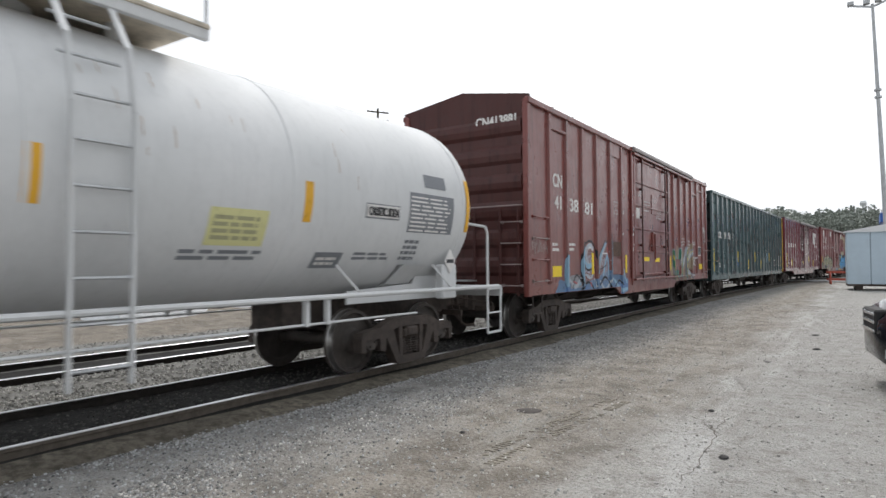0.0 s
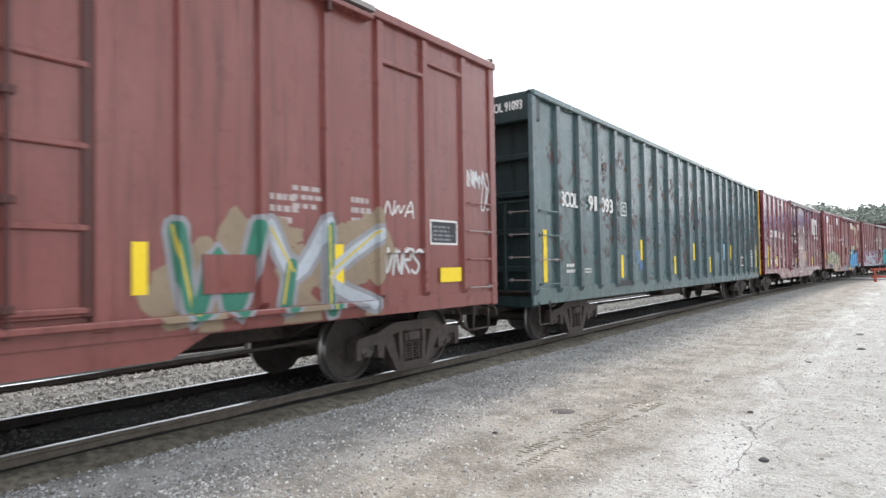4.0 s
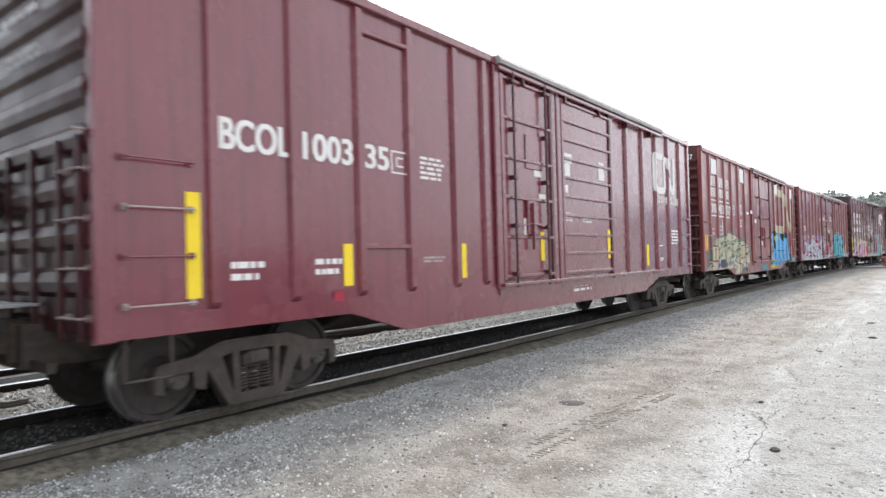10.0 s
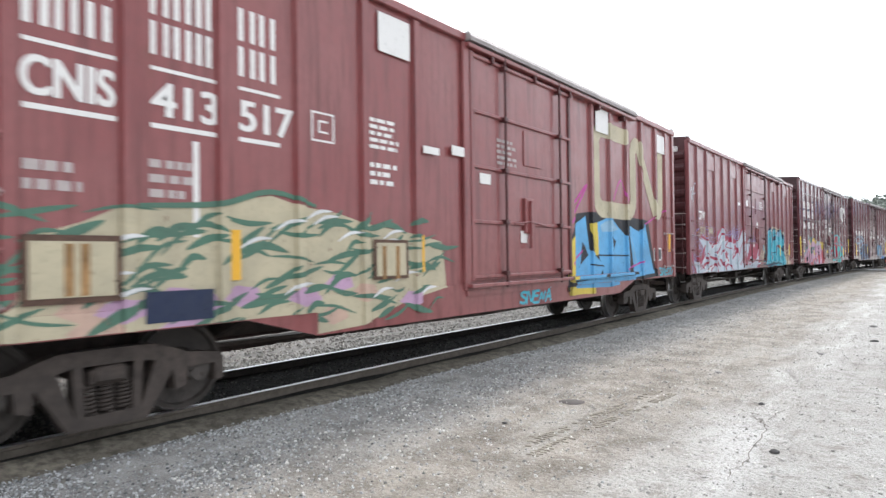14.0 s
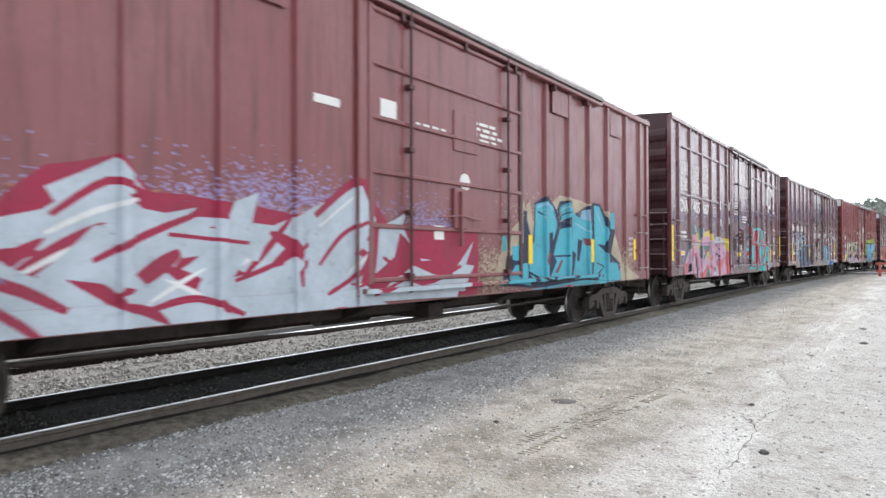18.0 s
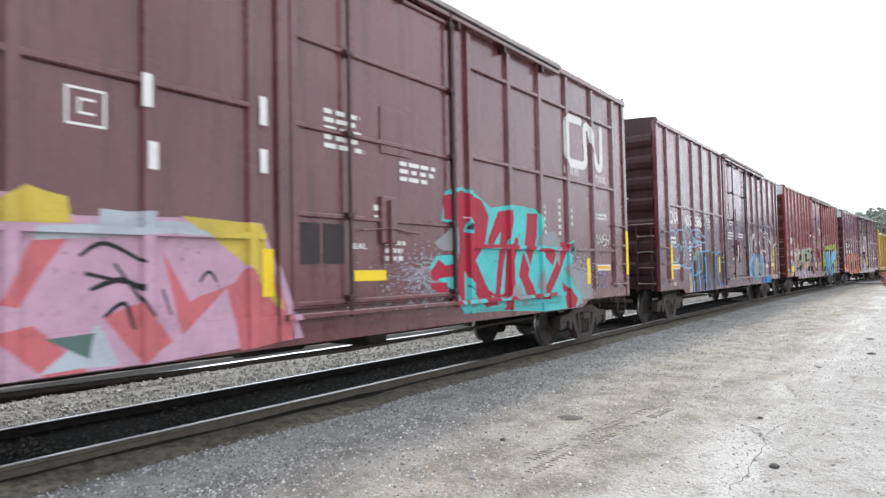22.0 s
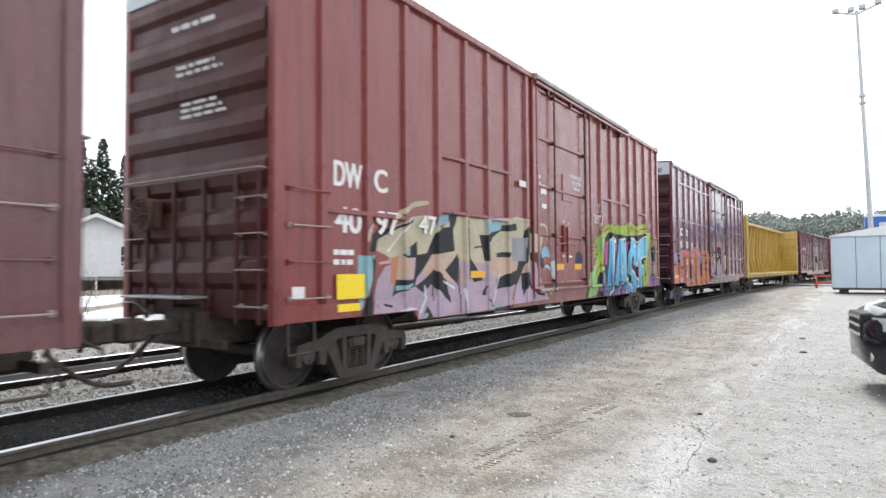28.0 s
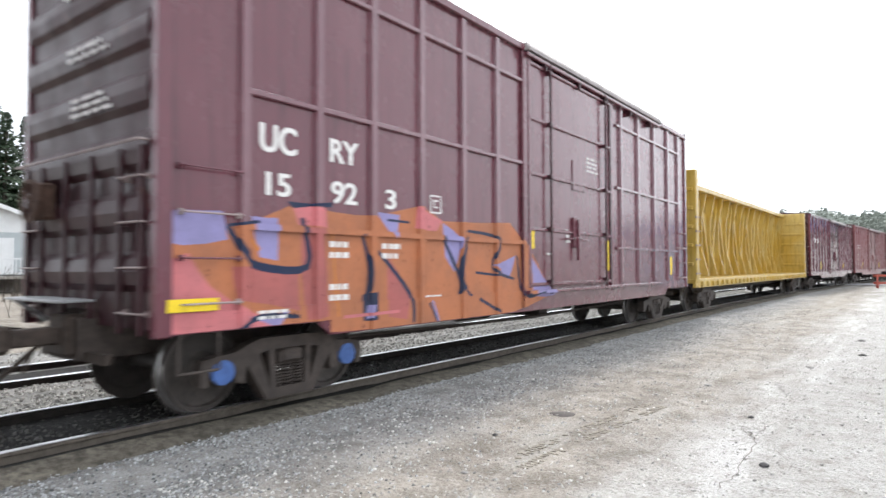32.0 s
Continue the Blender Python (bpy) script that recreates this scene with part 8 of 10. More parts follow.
m.fill("red", (9.52, 2.63), (10.02, 2.76), (10.58, 2.66), (10.79, 2.41), (10.68, 2.01), (10.40, 1.71), (10.97, 0.99), (10.58, 0.97), (10.11, 1.54), (10.00, 1.62), (10.02, 1.01), (9.70, 1.02), (9.87, 1.86), (9.86, 2.28), (9.54, 2.29))
m.fill("cyan", (10.08, 2.14), (10.23, 2.35), (10.36, 2.25), (10.28, 2.12))
m.fill("soot", (10.16, 2.19), (10.23, 2.29), (10.32, 2.24), (10.26, 2.15))
m.fill("grey", (10.19, 0.94), (10.23, 1.18), (10.44, 0.91))
m.fill("red", (9.20, 1.55), (9.39, 1.72), (9.56, 1.63), (9.81, 1.66), (9.74, 1.47), (9.24, 1.42))
m.fill("red", (9.21, 1.39), (9.59, 1.39), (9.60, 1.18), (9.24, 1.31))
m.fill("red", (10.69, 1.93), (11.07, 2.51), (11.24, 2.52), (11.17, 2.22), (10.91, 1.97))
m.fill("red", (11.12, 2.08), (11.18, 2.52), (11.50, 2.56), (11.39, 2.14), (11.07, 1.11), (10.93, 1.17))
m.fill("red", (11.33, 1.94), (11.76, 2.17), (11.51, 1.56), (11.42, 0.89), (11.17, 0.90), (11.23, 1.38))
m.fill("red", (12.01, 2.54), (12.39, 2.56), (12.34, 2.14), (12.01, 1.45), (12.34, 1.02), (11.99, 1.04), (11.68, 1.46), (11.88, 1.92))
m.fill("red", (13.20, 2.08), (13.65, 2.03), (12.71, 1.00), (12.40, 1.01), (13.11, 1.72))
m.fill("red", (13.29, 1.31), (13.93, 0.97), (13.82, 0.79), (13.44, 0.79))
m.fill("red", (12.34, 1.93), (13.11, 1.90), (12.94, 1.61))
m.fill("soot", (13.63, 2.03), (13.86, 2.08), (13.75, 1.84), (13.57, 1.85))
m.fill("grey", (11.62, 1.22), (11.74, 1.36), (11.87, 0.96), (11.74, 0.92))
m.fill("grey", (11.35, 1.1), (11.55, 1.5), (11.7, 1.0))
m.fill("grey", (12.3, 1.25), (12.5, 1.6), (12.62, 1.1))
m.fill("grey", (13.0, 1.9), (13.25, 2.15), (13.2, 1.6))
m.line("cyan", 0.06, (11.45, 2.54), (11.69, 2.11), (11.93, 1.82), (12.40, 1.02))
m.line("cyan", 0.07, (11.60, 2.60), (11.88, 2.33))
m.line("soot", 0.03, (10.96, 1.12), (11.30, 1.14))
m.line("soot", 0.03, (11.50, 1.86), (12.00, 1.92))
m.line("cyan", 0.06, (10.03, 1.55), (10.35, 1.29))
m.line("soot", 0.03, (10.15, 1.34), (10.40, 1.20))
m.line("white", 0.03, (10.02, 2.36), (10.23, 2.35))
m.line("cyan", 0.08, (9.80, 1.21), (10.03, 0.97), (10.58, 0.98))
m.line("red", 0.09, (10.11, 1.91), (11.51, 1.95))
m.line("red", 0.05, (10.76, 1.22), (11.01, 1.12), (11.27, 1.17))
tag(i1, iy + 14.9, 2.05, 0.7, 0.22, "N~EH", WHITE, (), 0.02, 22)
tag(i1, iy + 14.95, 1.15, 0.6, 0.3, "TC(", SP["lilac"], (), 0.025, 23)

# high dark box car with blue outline graffiti
k1, ky, kr = boxcar(124.92, 141.78, 5.47, PURPLE, "dark brown-maroon high box car with pale blue outline graffiti", [0.85, 1.96, 3.2, 4.25, 5.39, 6.5, 10.35, 11.45, 12.52, 13.58, 14.8, 15.98], (6.92, 10.07), belly=(2.0, 2.2, 0.14), end_ribs=7,
                    girts=[(0.87, 6.55, 3.27), (10.3, 16.1, 3.27)], door_bars=(0.27, 0.95), door_rows=4)
stencil(k1, "CNA", ky + 0.96, 2.77, 0.78, 0.35)
stencil(k1, "405", ky + 2.34, 2.77, 0.66, 0.32)
stencil(k1, "586", ky + 3.44, 2.78, 0.64, 0.32)
boxed(k1, ky + 4.7, 2.78, 0.32, 0.31, WHITE)
stripes(k1, ky, [(0.84, 0.99, 1.22, 2.16), (3.3, 3.44, 1.35, 1.86), (6.02, 6.17, 1.34, 1.86), (15.7, 15.86, 1.3, 2.3), (11.9, 12.04, 1.35, 1.86)], kr)
patch(k1, "painted_line", ky + 1.0, 1.48, 0.8, 0.14, WHITE, SKIN + 0.004)
patch(k1, "reflector", ky + 1.0, 1.51, 0.75, 0.07, AMBER, SKIN + 0.006)
patch(k1, "painted_line", ky + 15.0, 1.5, 0.7, 0.13, WHITE, SKIN + 0.004)
patch(k1, "reflector", ky + 15.02, 1.53, 0.6, 0.07, AMBER, SKIN + 0.006)
patch(k1, "sticker", ky + 1.15, 1.02, 0.22, 0.1, SP["cream"], SKIN + 0.026)
patch(k1, "sticker", ky + 15.4, 1.0, 0.18, 0.1, WHITE, SKIN + 0.026)
patch(k1, "placard_board", ky + 4.3, 1.65, 0.75, 0.35, RUSTY, SKIN + 0.035, "weathered wooden board")
patch(k1, "placard_board", ky + 13.7, 1.75, 0.75, 0.35, PURPLE, SKIN + 0.035)
for u, z, w, h, n, x in ((0.95, 2.2, 0.75, 0.25, 2, 0.004), (2.1, 1.75, 0.15, 0.6, 5, 0.004), (2.75, 1.75, 0.15, 0.6, 5, 0.004), (3.9, 2.0, 0.15, 0.3, 3, 0.004), (7.4, 3.0, 0.5, 0.3, 3, 0.058), (7.2, 2.5, 0.8, 0.3, 3, 0.058), (8.7, 2.6, 0.8, 0.2, 2, 0.058), (8.6, 1.75, 0.5, 0.3, 3, 0.058), (14.9, 1.75, 0.5, 0.08, 1, 0.004), (13.75, 1.45, 0.9, 0.16, 2, 0.004)):
    label_bars(k1, ky + u, z, w, h, n, WHITE, SKIN + x, int(u * 9))
part("round_badge", Geo().tube((SKIN + 0.04, ky + 8.5, 3.2), (SKIN + 0.06, ky + 8.5, 3.2), 0.1, 18), WHITE, k1, "round white badge")
patch(k1, "sticker", ky + 8.35, 1.9, 0.16, 0.4, WHITE, SKIN + 0.112)
m = Mural(k1, ky, kr, "blue and grey graffiti lettering on dark blocks")
m.fill("brown_grey", (2.98, 1.75), (3.44, 1.99), (4.15, 1.97), (5.33, 2.08), (7.01, 1.96), (6.99, 0.90), (4.84, 0.84), (3.01, 0.76))
m.fill("putty", (2.67, 1.36), (2.90, 1.31), (2.90, 0.78), (2.58, 0.78), (2.63, 1.12))
m.fill("tan", (3.13, 1.98), (3.55, 2.12), (3.66, 2.00), (3.39, 1.80), (3.08, 1.70))
m.line("azure2", 0.17, (3.01, 1.66), (3.06, 0.78))
m.line("sky", 0.05, (3.08, 1.53), (3.12, 0.81))
m.line("azure2", 0.12, (3.36, 1.75), (3.31, 1.07))
m.line("azure2", 0.07, (2.94, 1.32), (3.18, 1.29), (3.50, 1.33), (3.78, 1.42))
m.line("azure2", 0.13, (3.66, 2.05), (3.70, 0.79))
m.line("azure2", 0.18, (4.25, 1.85), (4.29, 0.79))
m.line("azure2", 0.06, (3.90, 1.96), (4.42, 2.05), (4.85, 2.06))
m.line("sky", 0.06, (4.78, 2.06), (4.94, 1.95), (5.37, 2.02))
m.line("slate", 0.08, (4.70, 1.32), (4.96, 0.81))
m.line("azure2", 0.07, (4.94, 1.34), (5.01, 0.80))
m.line("slate", 0.08, (5.42, 2.14), (5.34, 0.80))
m.line("azure2", 0.07, (5.54, 1.68), (5.63, 1.86), (5.96, 2.02), (6.28, 2.03))
m.line("azure2", 0.11, (5.82, 1.83), (6.06, 0.83))
m.line("sky", 0.06, (6.35, 1.67), (6.73, 1.72))
m.line("azure2", 0.12, (6.56, 1.62), (6.63, 1.07))
m.line("slate", 0.07, (6.84, 1.68), (6.71, 0.95), (6.24, 0.91))
m.line("putty", 0.10, (6.51, 1.94), (6.46, 1.81))
m.line("putty", 0.12, (5.59, 2.13), (5.77, 2.17))
m.line("putty", 0.10, (7.00, 1.27), (6.99, 0.86))
m.line("slate", 0.05, (3.03, 1.13), (3.66, 1.04))
m.line("slate", 0.05, (3.78, 1.18), (4.21, 1.26))
m.line("azure2", 0.05, (4.15, 1.11), (4.41, 1.14))
m = Mural(k1, ky, kr, "thin sky-blue outline letters")
m.line("sky", 0.05, (0.94, 1.98), (0.91, 2.34), (1.14, 2.56), (1.43, 2.51), (1.46, 2.26), (1.19, 2.13))
m.line("sky", 0.05, (1.19, 2.13), (1.48, 2.11), (1.86, 2.19), (1.81, 1.87), (1.44, 1.68), (1.10, 1.75), (0.96, 1.93))
m.line("sky", 0.05, (1.43, 2.41), (1.80, 2.61), (2.22, 2.50), (2.35, 2.12), (2.10, 1.66), (1.76, 1.61), (1.44, 1.85))
m.line("sky", 0.05, (2.04, 2.31), (2.19, 1.99))
m.line("sky", 0.05, (2.29, 2.37), (2.32, 2.58), (2.49, 2.75), (2.79, 2.74), (3.08, 2.51), (3.13, 2.25), (2.89, 2.17))
m.line("sky", 0.05, (2.37, 2.34), (2.51, 2.03), (2.42, 1.66), (2.18, 1.48), (1.82, 1.58))
m.line("sky", 0.05, (2.75, 2.43), (3.03, 2.63), (3.66, 2.68), (4.09, 2.59), (4.32, 2.30))
m.line("sky", 0.05, (2.53, 2.09), (2.93, 2.08), (3.13, 1.84), (3.03, 1.53))
m.line("sky", 0.05, (3.03, 2.24), (3.39, 2.29), (3.84, 2.16), (4.10, 1.77), (4.05, 1.46), (3.72, 1.36))
m.line("sky", 0.05, (2.70, 2.15), (3.23, 2.15), (3.78, 2.21))
m.line("sky", 0.05, (3.31, 2.35), (3.90, 2.31), (4.32, 2.29))
m.line("sky", 0.05, (3.44, 2.51), (3.66, 2.59), (3.85, 2.46), (3.49, 2.49))
m.line("sky", 0.05, (2.25, 1.56), (2.58, 1.50), (2.94, 1.52))
piece(k1, ky + 10.5, ky + 13.6, 0.95, 2.0, "KUNI", [SP["slate"], SP["sky"], SP["grey"]], SP["sky"], [SP["grey"], SP["slate"], SP["tan"], PURPLE], None, kr, "blue and grey graffiti lettering", 27, 0.13, 0.05, 0.035, 0.1, (0.5, 2.25))
tag(k1, ky + 10.6, 2.1, 5.6, 0.95, "W~CSN~", SP["white"], kr, 0.045, 28, "white sprayed cloud scrawl", 0.1)
tag(k1, ky + 14.0, 1.7, 0.9, 0.25, "NSKA", SP["pale"], (), 0.03, 29)
piece(k1, ky + 13.0, ky + 14.7, 0.75, 1.0, "~~", [SP["blue"]], SP["blue"], [SP["blue"]], None, kr, "blue sprayed band", 30, 0.2, 0, 0.05, 0.1, (0.6, 1.05))

# red high box car with pink-grey graffiti
j1, jy, jr = boxcar(143.85, 160.85, 5.54, RED5, "red high box car with pink-grey graffiti and bright blue lettering", [0.79, 1.65, 2.51, 3.38, 4.22, 5.0, 5.8, 6.6, 10.35, 11.1, 11.95, 12.75, 13.62, 14.41, 15.33, 16.2], (7.0, 9.98), end_top=BAREMETAL, end_ribs=7, belly=(2.7, 2.8, 0.14),
                    girts=[(3.4, 5.95, 3.35), (3.4, 5.95, 2.46), (11.1, 13.6, 3.36), (14.4, 15.3, 3.2), (0.8, 2.5, 2.28)], door_bars=(0.27, 0.9), door_rows=4)
stencil(j1, "DW", jy + 1.0, 2.61, 0.54, 0.33)
stencil(j1, "C", jy + 1.8, 2.61, 0.28, 0.32)
stencil(j1, "40", jy + 1.02, 2.02, 0.5, 0.33)
stencil(j1, "97", jy + 1.81, 2.03, 0.5, 0.32, None, SKIN + 0.032)
stencil(j1, "47", jy + 2.83, 2.08, 0.46, 0.28, None, SKIN + 0.032)
patch(j1, "placard_board", jy + 1.02, 1.16, 0.54, 0.32, YELLOW, SKIN + 0.04, "yellow board")
patch(j1, "sticker", jy + 1.05, 1.0, 0.42, 0.1, YELLOW, SKIN + 0.03)
patch(j1, "sticker", jy + 0.3, 1.2, 0.2, 0.14, WHITE, SKIN + 0.006)
patch(j1, "reflector", jy + 4.35, 1.38, 0.5, 0.12, AMBER, SKIN + 0.03)
for a, z in ((8.0, 1.5), (9.1, 1.5)):
    patch(j1, "reflector", jy + a, z, 0.45, 0.13, AMBER, SKIN + 0.057)
for u, z, w, h, n, x in ((1.0, 1.6, 0.5, 0.25, 2, 0.004), (6.9, 3.15, 0.3, 0.4, 3, 0.058), (8.5, 2.2, 0.4, 0.3, 3, 0.058)):
    label_bars(j1, jy + u, z, w, h, n, WHITE, SKIN + x, int(u * 9))
for a, b, z, h in ((6.2, 6.5, 3.15, 0.12), (7.2, 7.5, 3.1, 0.2), (7.25, 7.5, 2.8, 0.1), (8.55, 8.75, 1.9, 0.28)):
    patch(j1, "sticker", jy + a, z, b - a, h, WHITE, SKIN + 0.062)
m = Mural(j1, jy, jr, "pink, lilac and cream graffiti lettering edged in black")
m.fill("teal_mist", (1.47, 1.73), (1.82, 1.73), (1.77, 1.51), (1.54, 1.03), (1.48, 1.00))
m.fill("rose", (1.75, 0.90), (1.87, 1.39), (2.17, 1.74), (3.36, 2.12), (4.88, 2.42), (6.74, 2.45), (6.96, 1.56), (7.58, 0.88), (3.95, 0.75), (2.17, 0.75))
m.fill("cream", (1.84, 1.80), (1.90, 2.01), (2.71, 2.32), (3.18, 2.37), (3.42, 2.15), (3.83, 2.42), (4.88, 2.41), (6.74, 2.45), (6.90, 1.68), (3.95, 1.67), (2.17, 1.69))
m.fill("peach", (2.17, 1.74), (2.71, 1.75), (2.71, 1.41), (2.23, 1.38))
m.fill("peach", (2.95, 1.76), (3.95, 1.78), (4.22, 1.31), (3.71, 1.33), (3.26, 1.48), (2.95, 1.40))
m.fill("peach", (4.88, 1.74), (6.91, 1.84), (6.67, 1.43), (5.12, 1.39))
m.fill("orange_mist", (2.17, 1.70), (2.37, 1.74), (2.27, 1.30), (2.15, 1.35))
m.fill("soot", (1.66, 1.76), (1.84, 1.67), (1.68, 0.89), (1.48, 0.91), (1.57, 1.04), (1.80, 1.51))
m.fill("soot", (1.63, 1.78), (1.73, 2.01), (1.87, 2.04), (1.87, 1.92), (1.82, 1.77))
m.fill("soot", (1.82, 1.92), (1.94, 2.08), (2.41, 2.18), (2.73, 2.32), (2.71, 2.23), (2.16, 2.06), (1.90, 1.96))
m.fill("soot", (2.19, 1.14), (2.29, 1.39), (2.78, 1.39), (2.76, 1.28), (2.29, 1.19))
m.fill("teal_mist", (2.27, 1.30), (2.71, 1.33), (2.69, 1.28), (2.28, 1.23))
m.fill("soot", (2.44, 1.75), (2.81, 1.96), (2.82, 1.71), (2.47, 1.70))
m.fill("teal_mist", (2.46, 1.78), (2.60, 1.83), (2.60, 1.75), (2.47, 1.73))
m.fill("soot", (2.71, 1.34), (2.78, 1.75), (3.06, 1.78), (3.26, 2.05), (3.42, 2.19), (3.74, 2.22), (3.68, 2.47), (3.97, 2.42), (3.83, 2.18), (3.88, 1.83), (3.20, 1.76), (2.96, 1.53))
m.fill("teal_mist", (3.34, 2.35), (3.71, 2.44), (3.65, 2.26), (3.31, 2.21))
m.fill("soot", (3.26, 1.53), (3.62, 1.36), (3.72, 0.98), (3.52, 1.10), (3.18, 1.30), (2.95, 1.18), (2.76, 1.28))
m.fill("soot", (3.58, 1.52), (3.97, 1.79), (3.97, 1.27), (3.71, 1.42))
m.fill("cream", (3.42, 1.70), (3.68, 1.72), (3.59, 1.55), (3.42, 1.55))
m.fill("soot", (4.36, 1.74), (4.81, 1.33), (4.51, 1.30), (4.28, 1.51))
m.fill("soot", (4.69, 2.13), (4.96, 2.14), (5.00, 1.67), (4.88, 1.68))
m.fill("soot", (4.88, 2.11), (5.47, 2.34), (6.16, 2.42), (6.19, 2.28), (5.47, 2.23), (4.96, 2.00))
m.fill("teal_mist", (4.90, 2.37), (5.56, 2.42), (5.51, 2.26), (4.96, 2.17))
m.fill("soot", (5.27, 1.16), (5.33, 1.34), (6.15, 1.50), (6.35, 1.92), (6.57, 2.37), (6.82, 2.33), (6.58, 1.68), (6.18, 1.24))
m.fill("soot", (6.34, 1.43), (6.69, 1.46), (6.66, 1.22), (6.39, 0.97))
m.fill("soot", (3.04, 0.98), (3.27, 0.72), (2.88, 0.74))
m.fill("soot", (4.72, 1.08), (4.95, 1.23), (4.87, 1.06))
m.fill("soot", (2.37, 0.79), (2.72, 0.87), (2.50, 0.75))
m.fill("soot", (6.67, 1.87), (7.21, 1.84), (7.39, 1.52), (6.79, 1.70))
m.fill("grey", (5.89, 2.12), (6.57, 2.15), (6.54, 1.68), (5.88, 1.68))
m.fill("soot", (5.33, 1.82), (5.84, 1.84), (5.79, 1.75), (5.33, 1.75))
m.fill("cream", (6.68, 2.27), (7.34, 2.24), (7.15, 1.88), (6.73, 1.87))
m.line("cream", 0.06, (1.62, 1.91), (1.66, 2.06), (1.80, 2.15))
m.line("cream", 0.08, (2.22, 2.26), (2.71, 2.49), (3.12, 2.56))
m.line("white", 0.04, (2.09, 1.78), (2.71, 2.31))
m.line("white", 0.06, (2.17, 0.87), (2.58, 0.95), (2.78, 0.91))
m.line("white", 0.05, (2.85, 0.88), (3.02, 1.13), (3.00, 1.29))
m.line("white", 0.05, (4.15, 1.21), (4.21, 0.84))
m.line("soot", 0.05, (4.25, 2.36), (4.28, 1.36))
m.line("soot", 0.05, (3.99, 1.73), (4.02, 0.81))
m.line("white", 0.05, (5.11, 0.87), (5.46, 1.45))
m.line("soot", 0.05, (4.95, 1.00), (5.28, 0.80), (5.83, 0.82))
m.line("soot", 0.05, (5.83, 0.82), (6.13, 1.24))
m.line("cream", 0.05, (4.87, 1.29), (5.12, 1.28))
m.line("teal_mist", 0.10, (2.90, 0.76), (3.05, 0.86))
m.line("teal_mist", 0.08, (5.11, 0.82), (5.46, 0.88))
m.line("soot", 0.06, (6.67, 1.70), (6.84, 1.11), (7.38, 0.98))
m.line("orange_mist", 0.06, (5.88, 1.25), (6.02, 0.80))
m.line("cream", 0.07, (5.84, 2.44), (6.20, 2.51), (6.74, 2.48))
m.line("soot", 0.05, (3.20, 1.05), (3.26, 1.48))
m.line("white", 0.05, (3.53, 1.34), (3.86, 1.22))
m.line("soot", 0.05, (1.98, 1.05), (2.17, 1.01))
m.line("peach", 0.06, (1.91, 1.62), (2.17, 1.65))
m.line("crimson", 0.03, (1.91, 1.55), (2.17, 1.62))
m.line("soot", 0.04, (4.50, 1.90), (4.88, 1.94))
m.line("cream", 0.05, (3.96, 2.29), (4.88, 2.19))
m = Mural(j1, jy, jr, "bright blue graffiti lettering with black shadow and lime cloud")
m.fill("mint", (11.16, 2.55), (11.36, 2.52), (11.32, 1.75), (10.96, 1.51), (10.73, 1.28), (10.71, 0.88), (9.99, 0.79), (10.06, 1.23), (10.31, 1.44), (10.6, 1.62), (10.96, 1.9), (10.97, 2.29))
m.line("spring", 0.05, (10.2, 1.3), (10.35, 1.0), (10.5, 1.35), (10.62, 0.95))
m.line("spring", 0.04, (10.45, 1.5), (10.7, 1.15), (10.8, 1.55))
m.line("red", 0.03, (10.55, 1.58), (10.85, 1.72), (11.15, 1.95), (11.1, 2.3))
m.fill("lime", (10.70, 0.85), (10.69, 1.56), (10.87, 1.81), (10.91, 2.20), (11.17, 2.52), (11.50, 2.62), (11.88, 2.72), (12.21, 2.64), (12.62, 2.75), (13.33, 2.76), (13.74, 2.93), (14.35, 2.79), (15.44, 2.93), (15.54, 2.55), (14.52, 2.17), (11.36, 1.84), (11.25, 1.56), (10.88, 1.30), (10.76, 0.84))
m.fill("spring", (10.97, 1.93), (11.00, 2.24), (11.24, 2.49), (11.35, 2.50), (11.18, 1.94))
m.fill("soot", (10.70, 0.80), (10.82, 1.27), (11.29, 1.56), (11.47, 2.33), (11.75, 2.50), (12.11, 2.50), (13.34, 2.46), (15.54, 2.62), (15.65, 1.90), (15.34, 1.31), (15.06, 0.94), (13.10, 0.83), (10.70, 0.78))
m.fill("violet", (11.12, 1.01), (12.00, 0.95), (14.87, 1.02), (14.87, 0.83), (13.10, 0.82), (11.78, 0.78), (11.16, 0.83))
m.fill("azure", (11.84, 2.27), (12.07, 2.38), (12.27, 2.26), (12.20, 1.56), (11.97, 1.00), (11.73, 0.94), (11.19, 0.97), (11.12, 1.18), (11.18, 1.40), (11.37, 1.44), (11.43, 1.04), (11.57, 1.03), (11.77, 1.64))
m.fill("azure", (12.68, 2.33), (13.08, 2.34), (13.32, 2.24), (13.29, 0.92), (12.86, 0.94), (12.92, 1.17), (12.59, 1.14), (12.54, 1.02), (12.25, 1.04), (12.42, 1.56))
m.fill("soot", (12.94, 1.96), (13.03, 1.91), (13.02, 1.41), (12.72, 1.38))
m.fill("magenta", (11.51, 2.21), (11.74, 2.27), (11.71, 2.16), (11.50, 2.12))
m.fill("magenta", (11.47, 2.10), (11.72, 2.17), (11.61, 1.62), (11.41, 1.62))
m.fill("magenta", (12.35, 2.20), (12.49, 2.22), (12.44, 1.98), (12.34, 1.98))
m.fill("magenta", (13.42, 2.27), (13.57, 2.30), (13.54, 2.04), (13.42, 2.06))
m.fill("magenta", (12.20, 1.56), (12.28, 1.55), (12.23, 1.25), (12.17, 1.25))
m.fill("magenta", (10.87, 1.08), (11.05, 1.12), (11.08, 0.91), (10.89, 0.93))
m.fill("magenta", (14.56, 1.65), (14.65, 1.75), (14.61, 1.27), (14.44, 1.33))
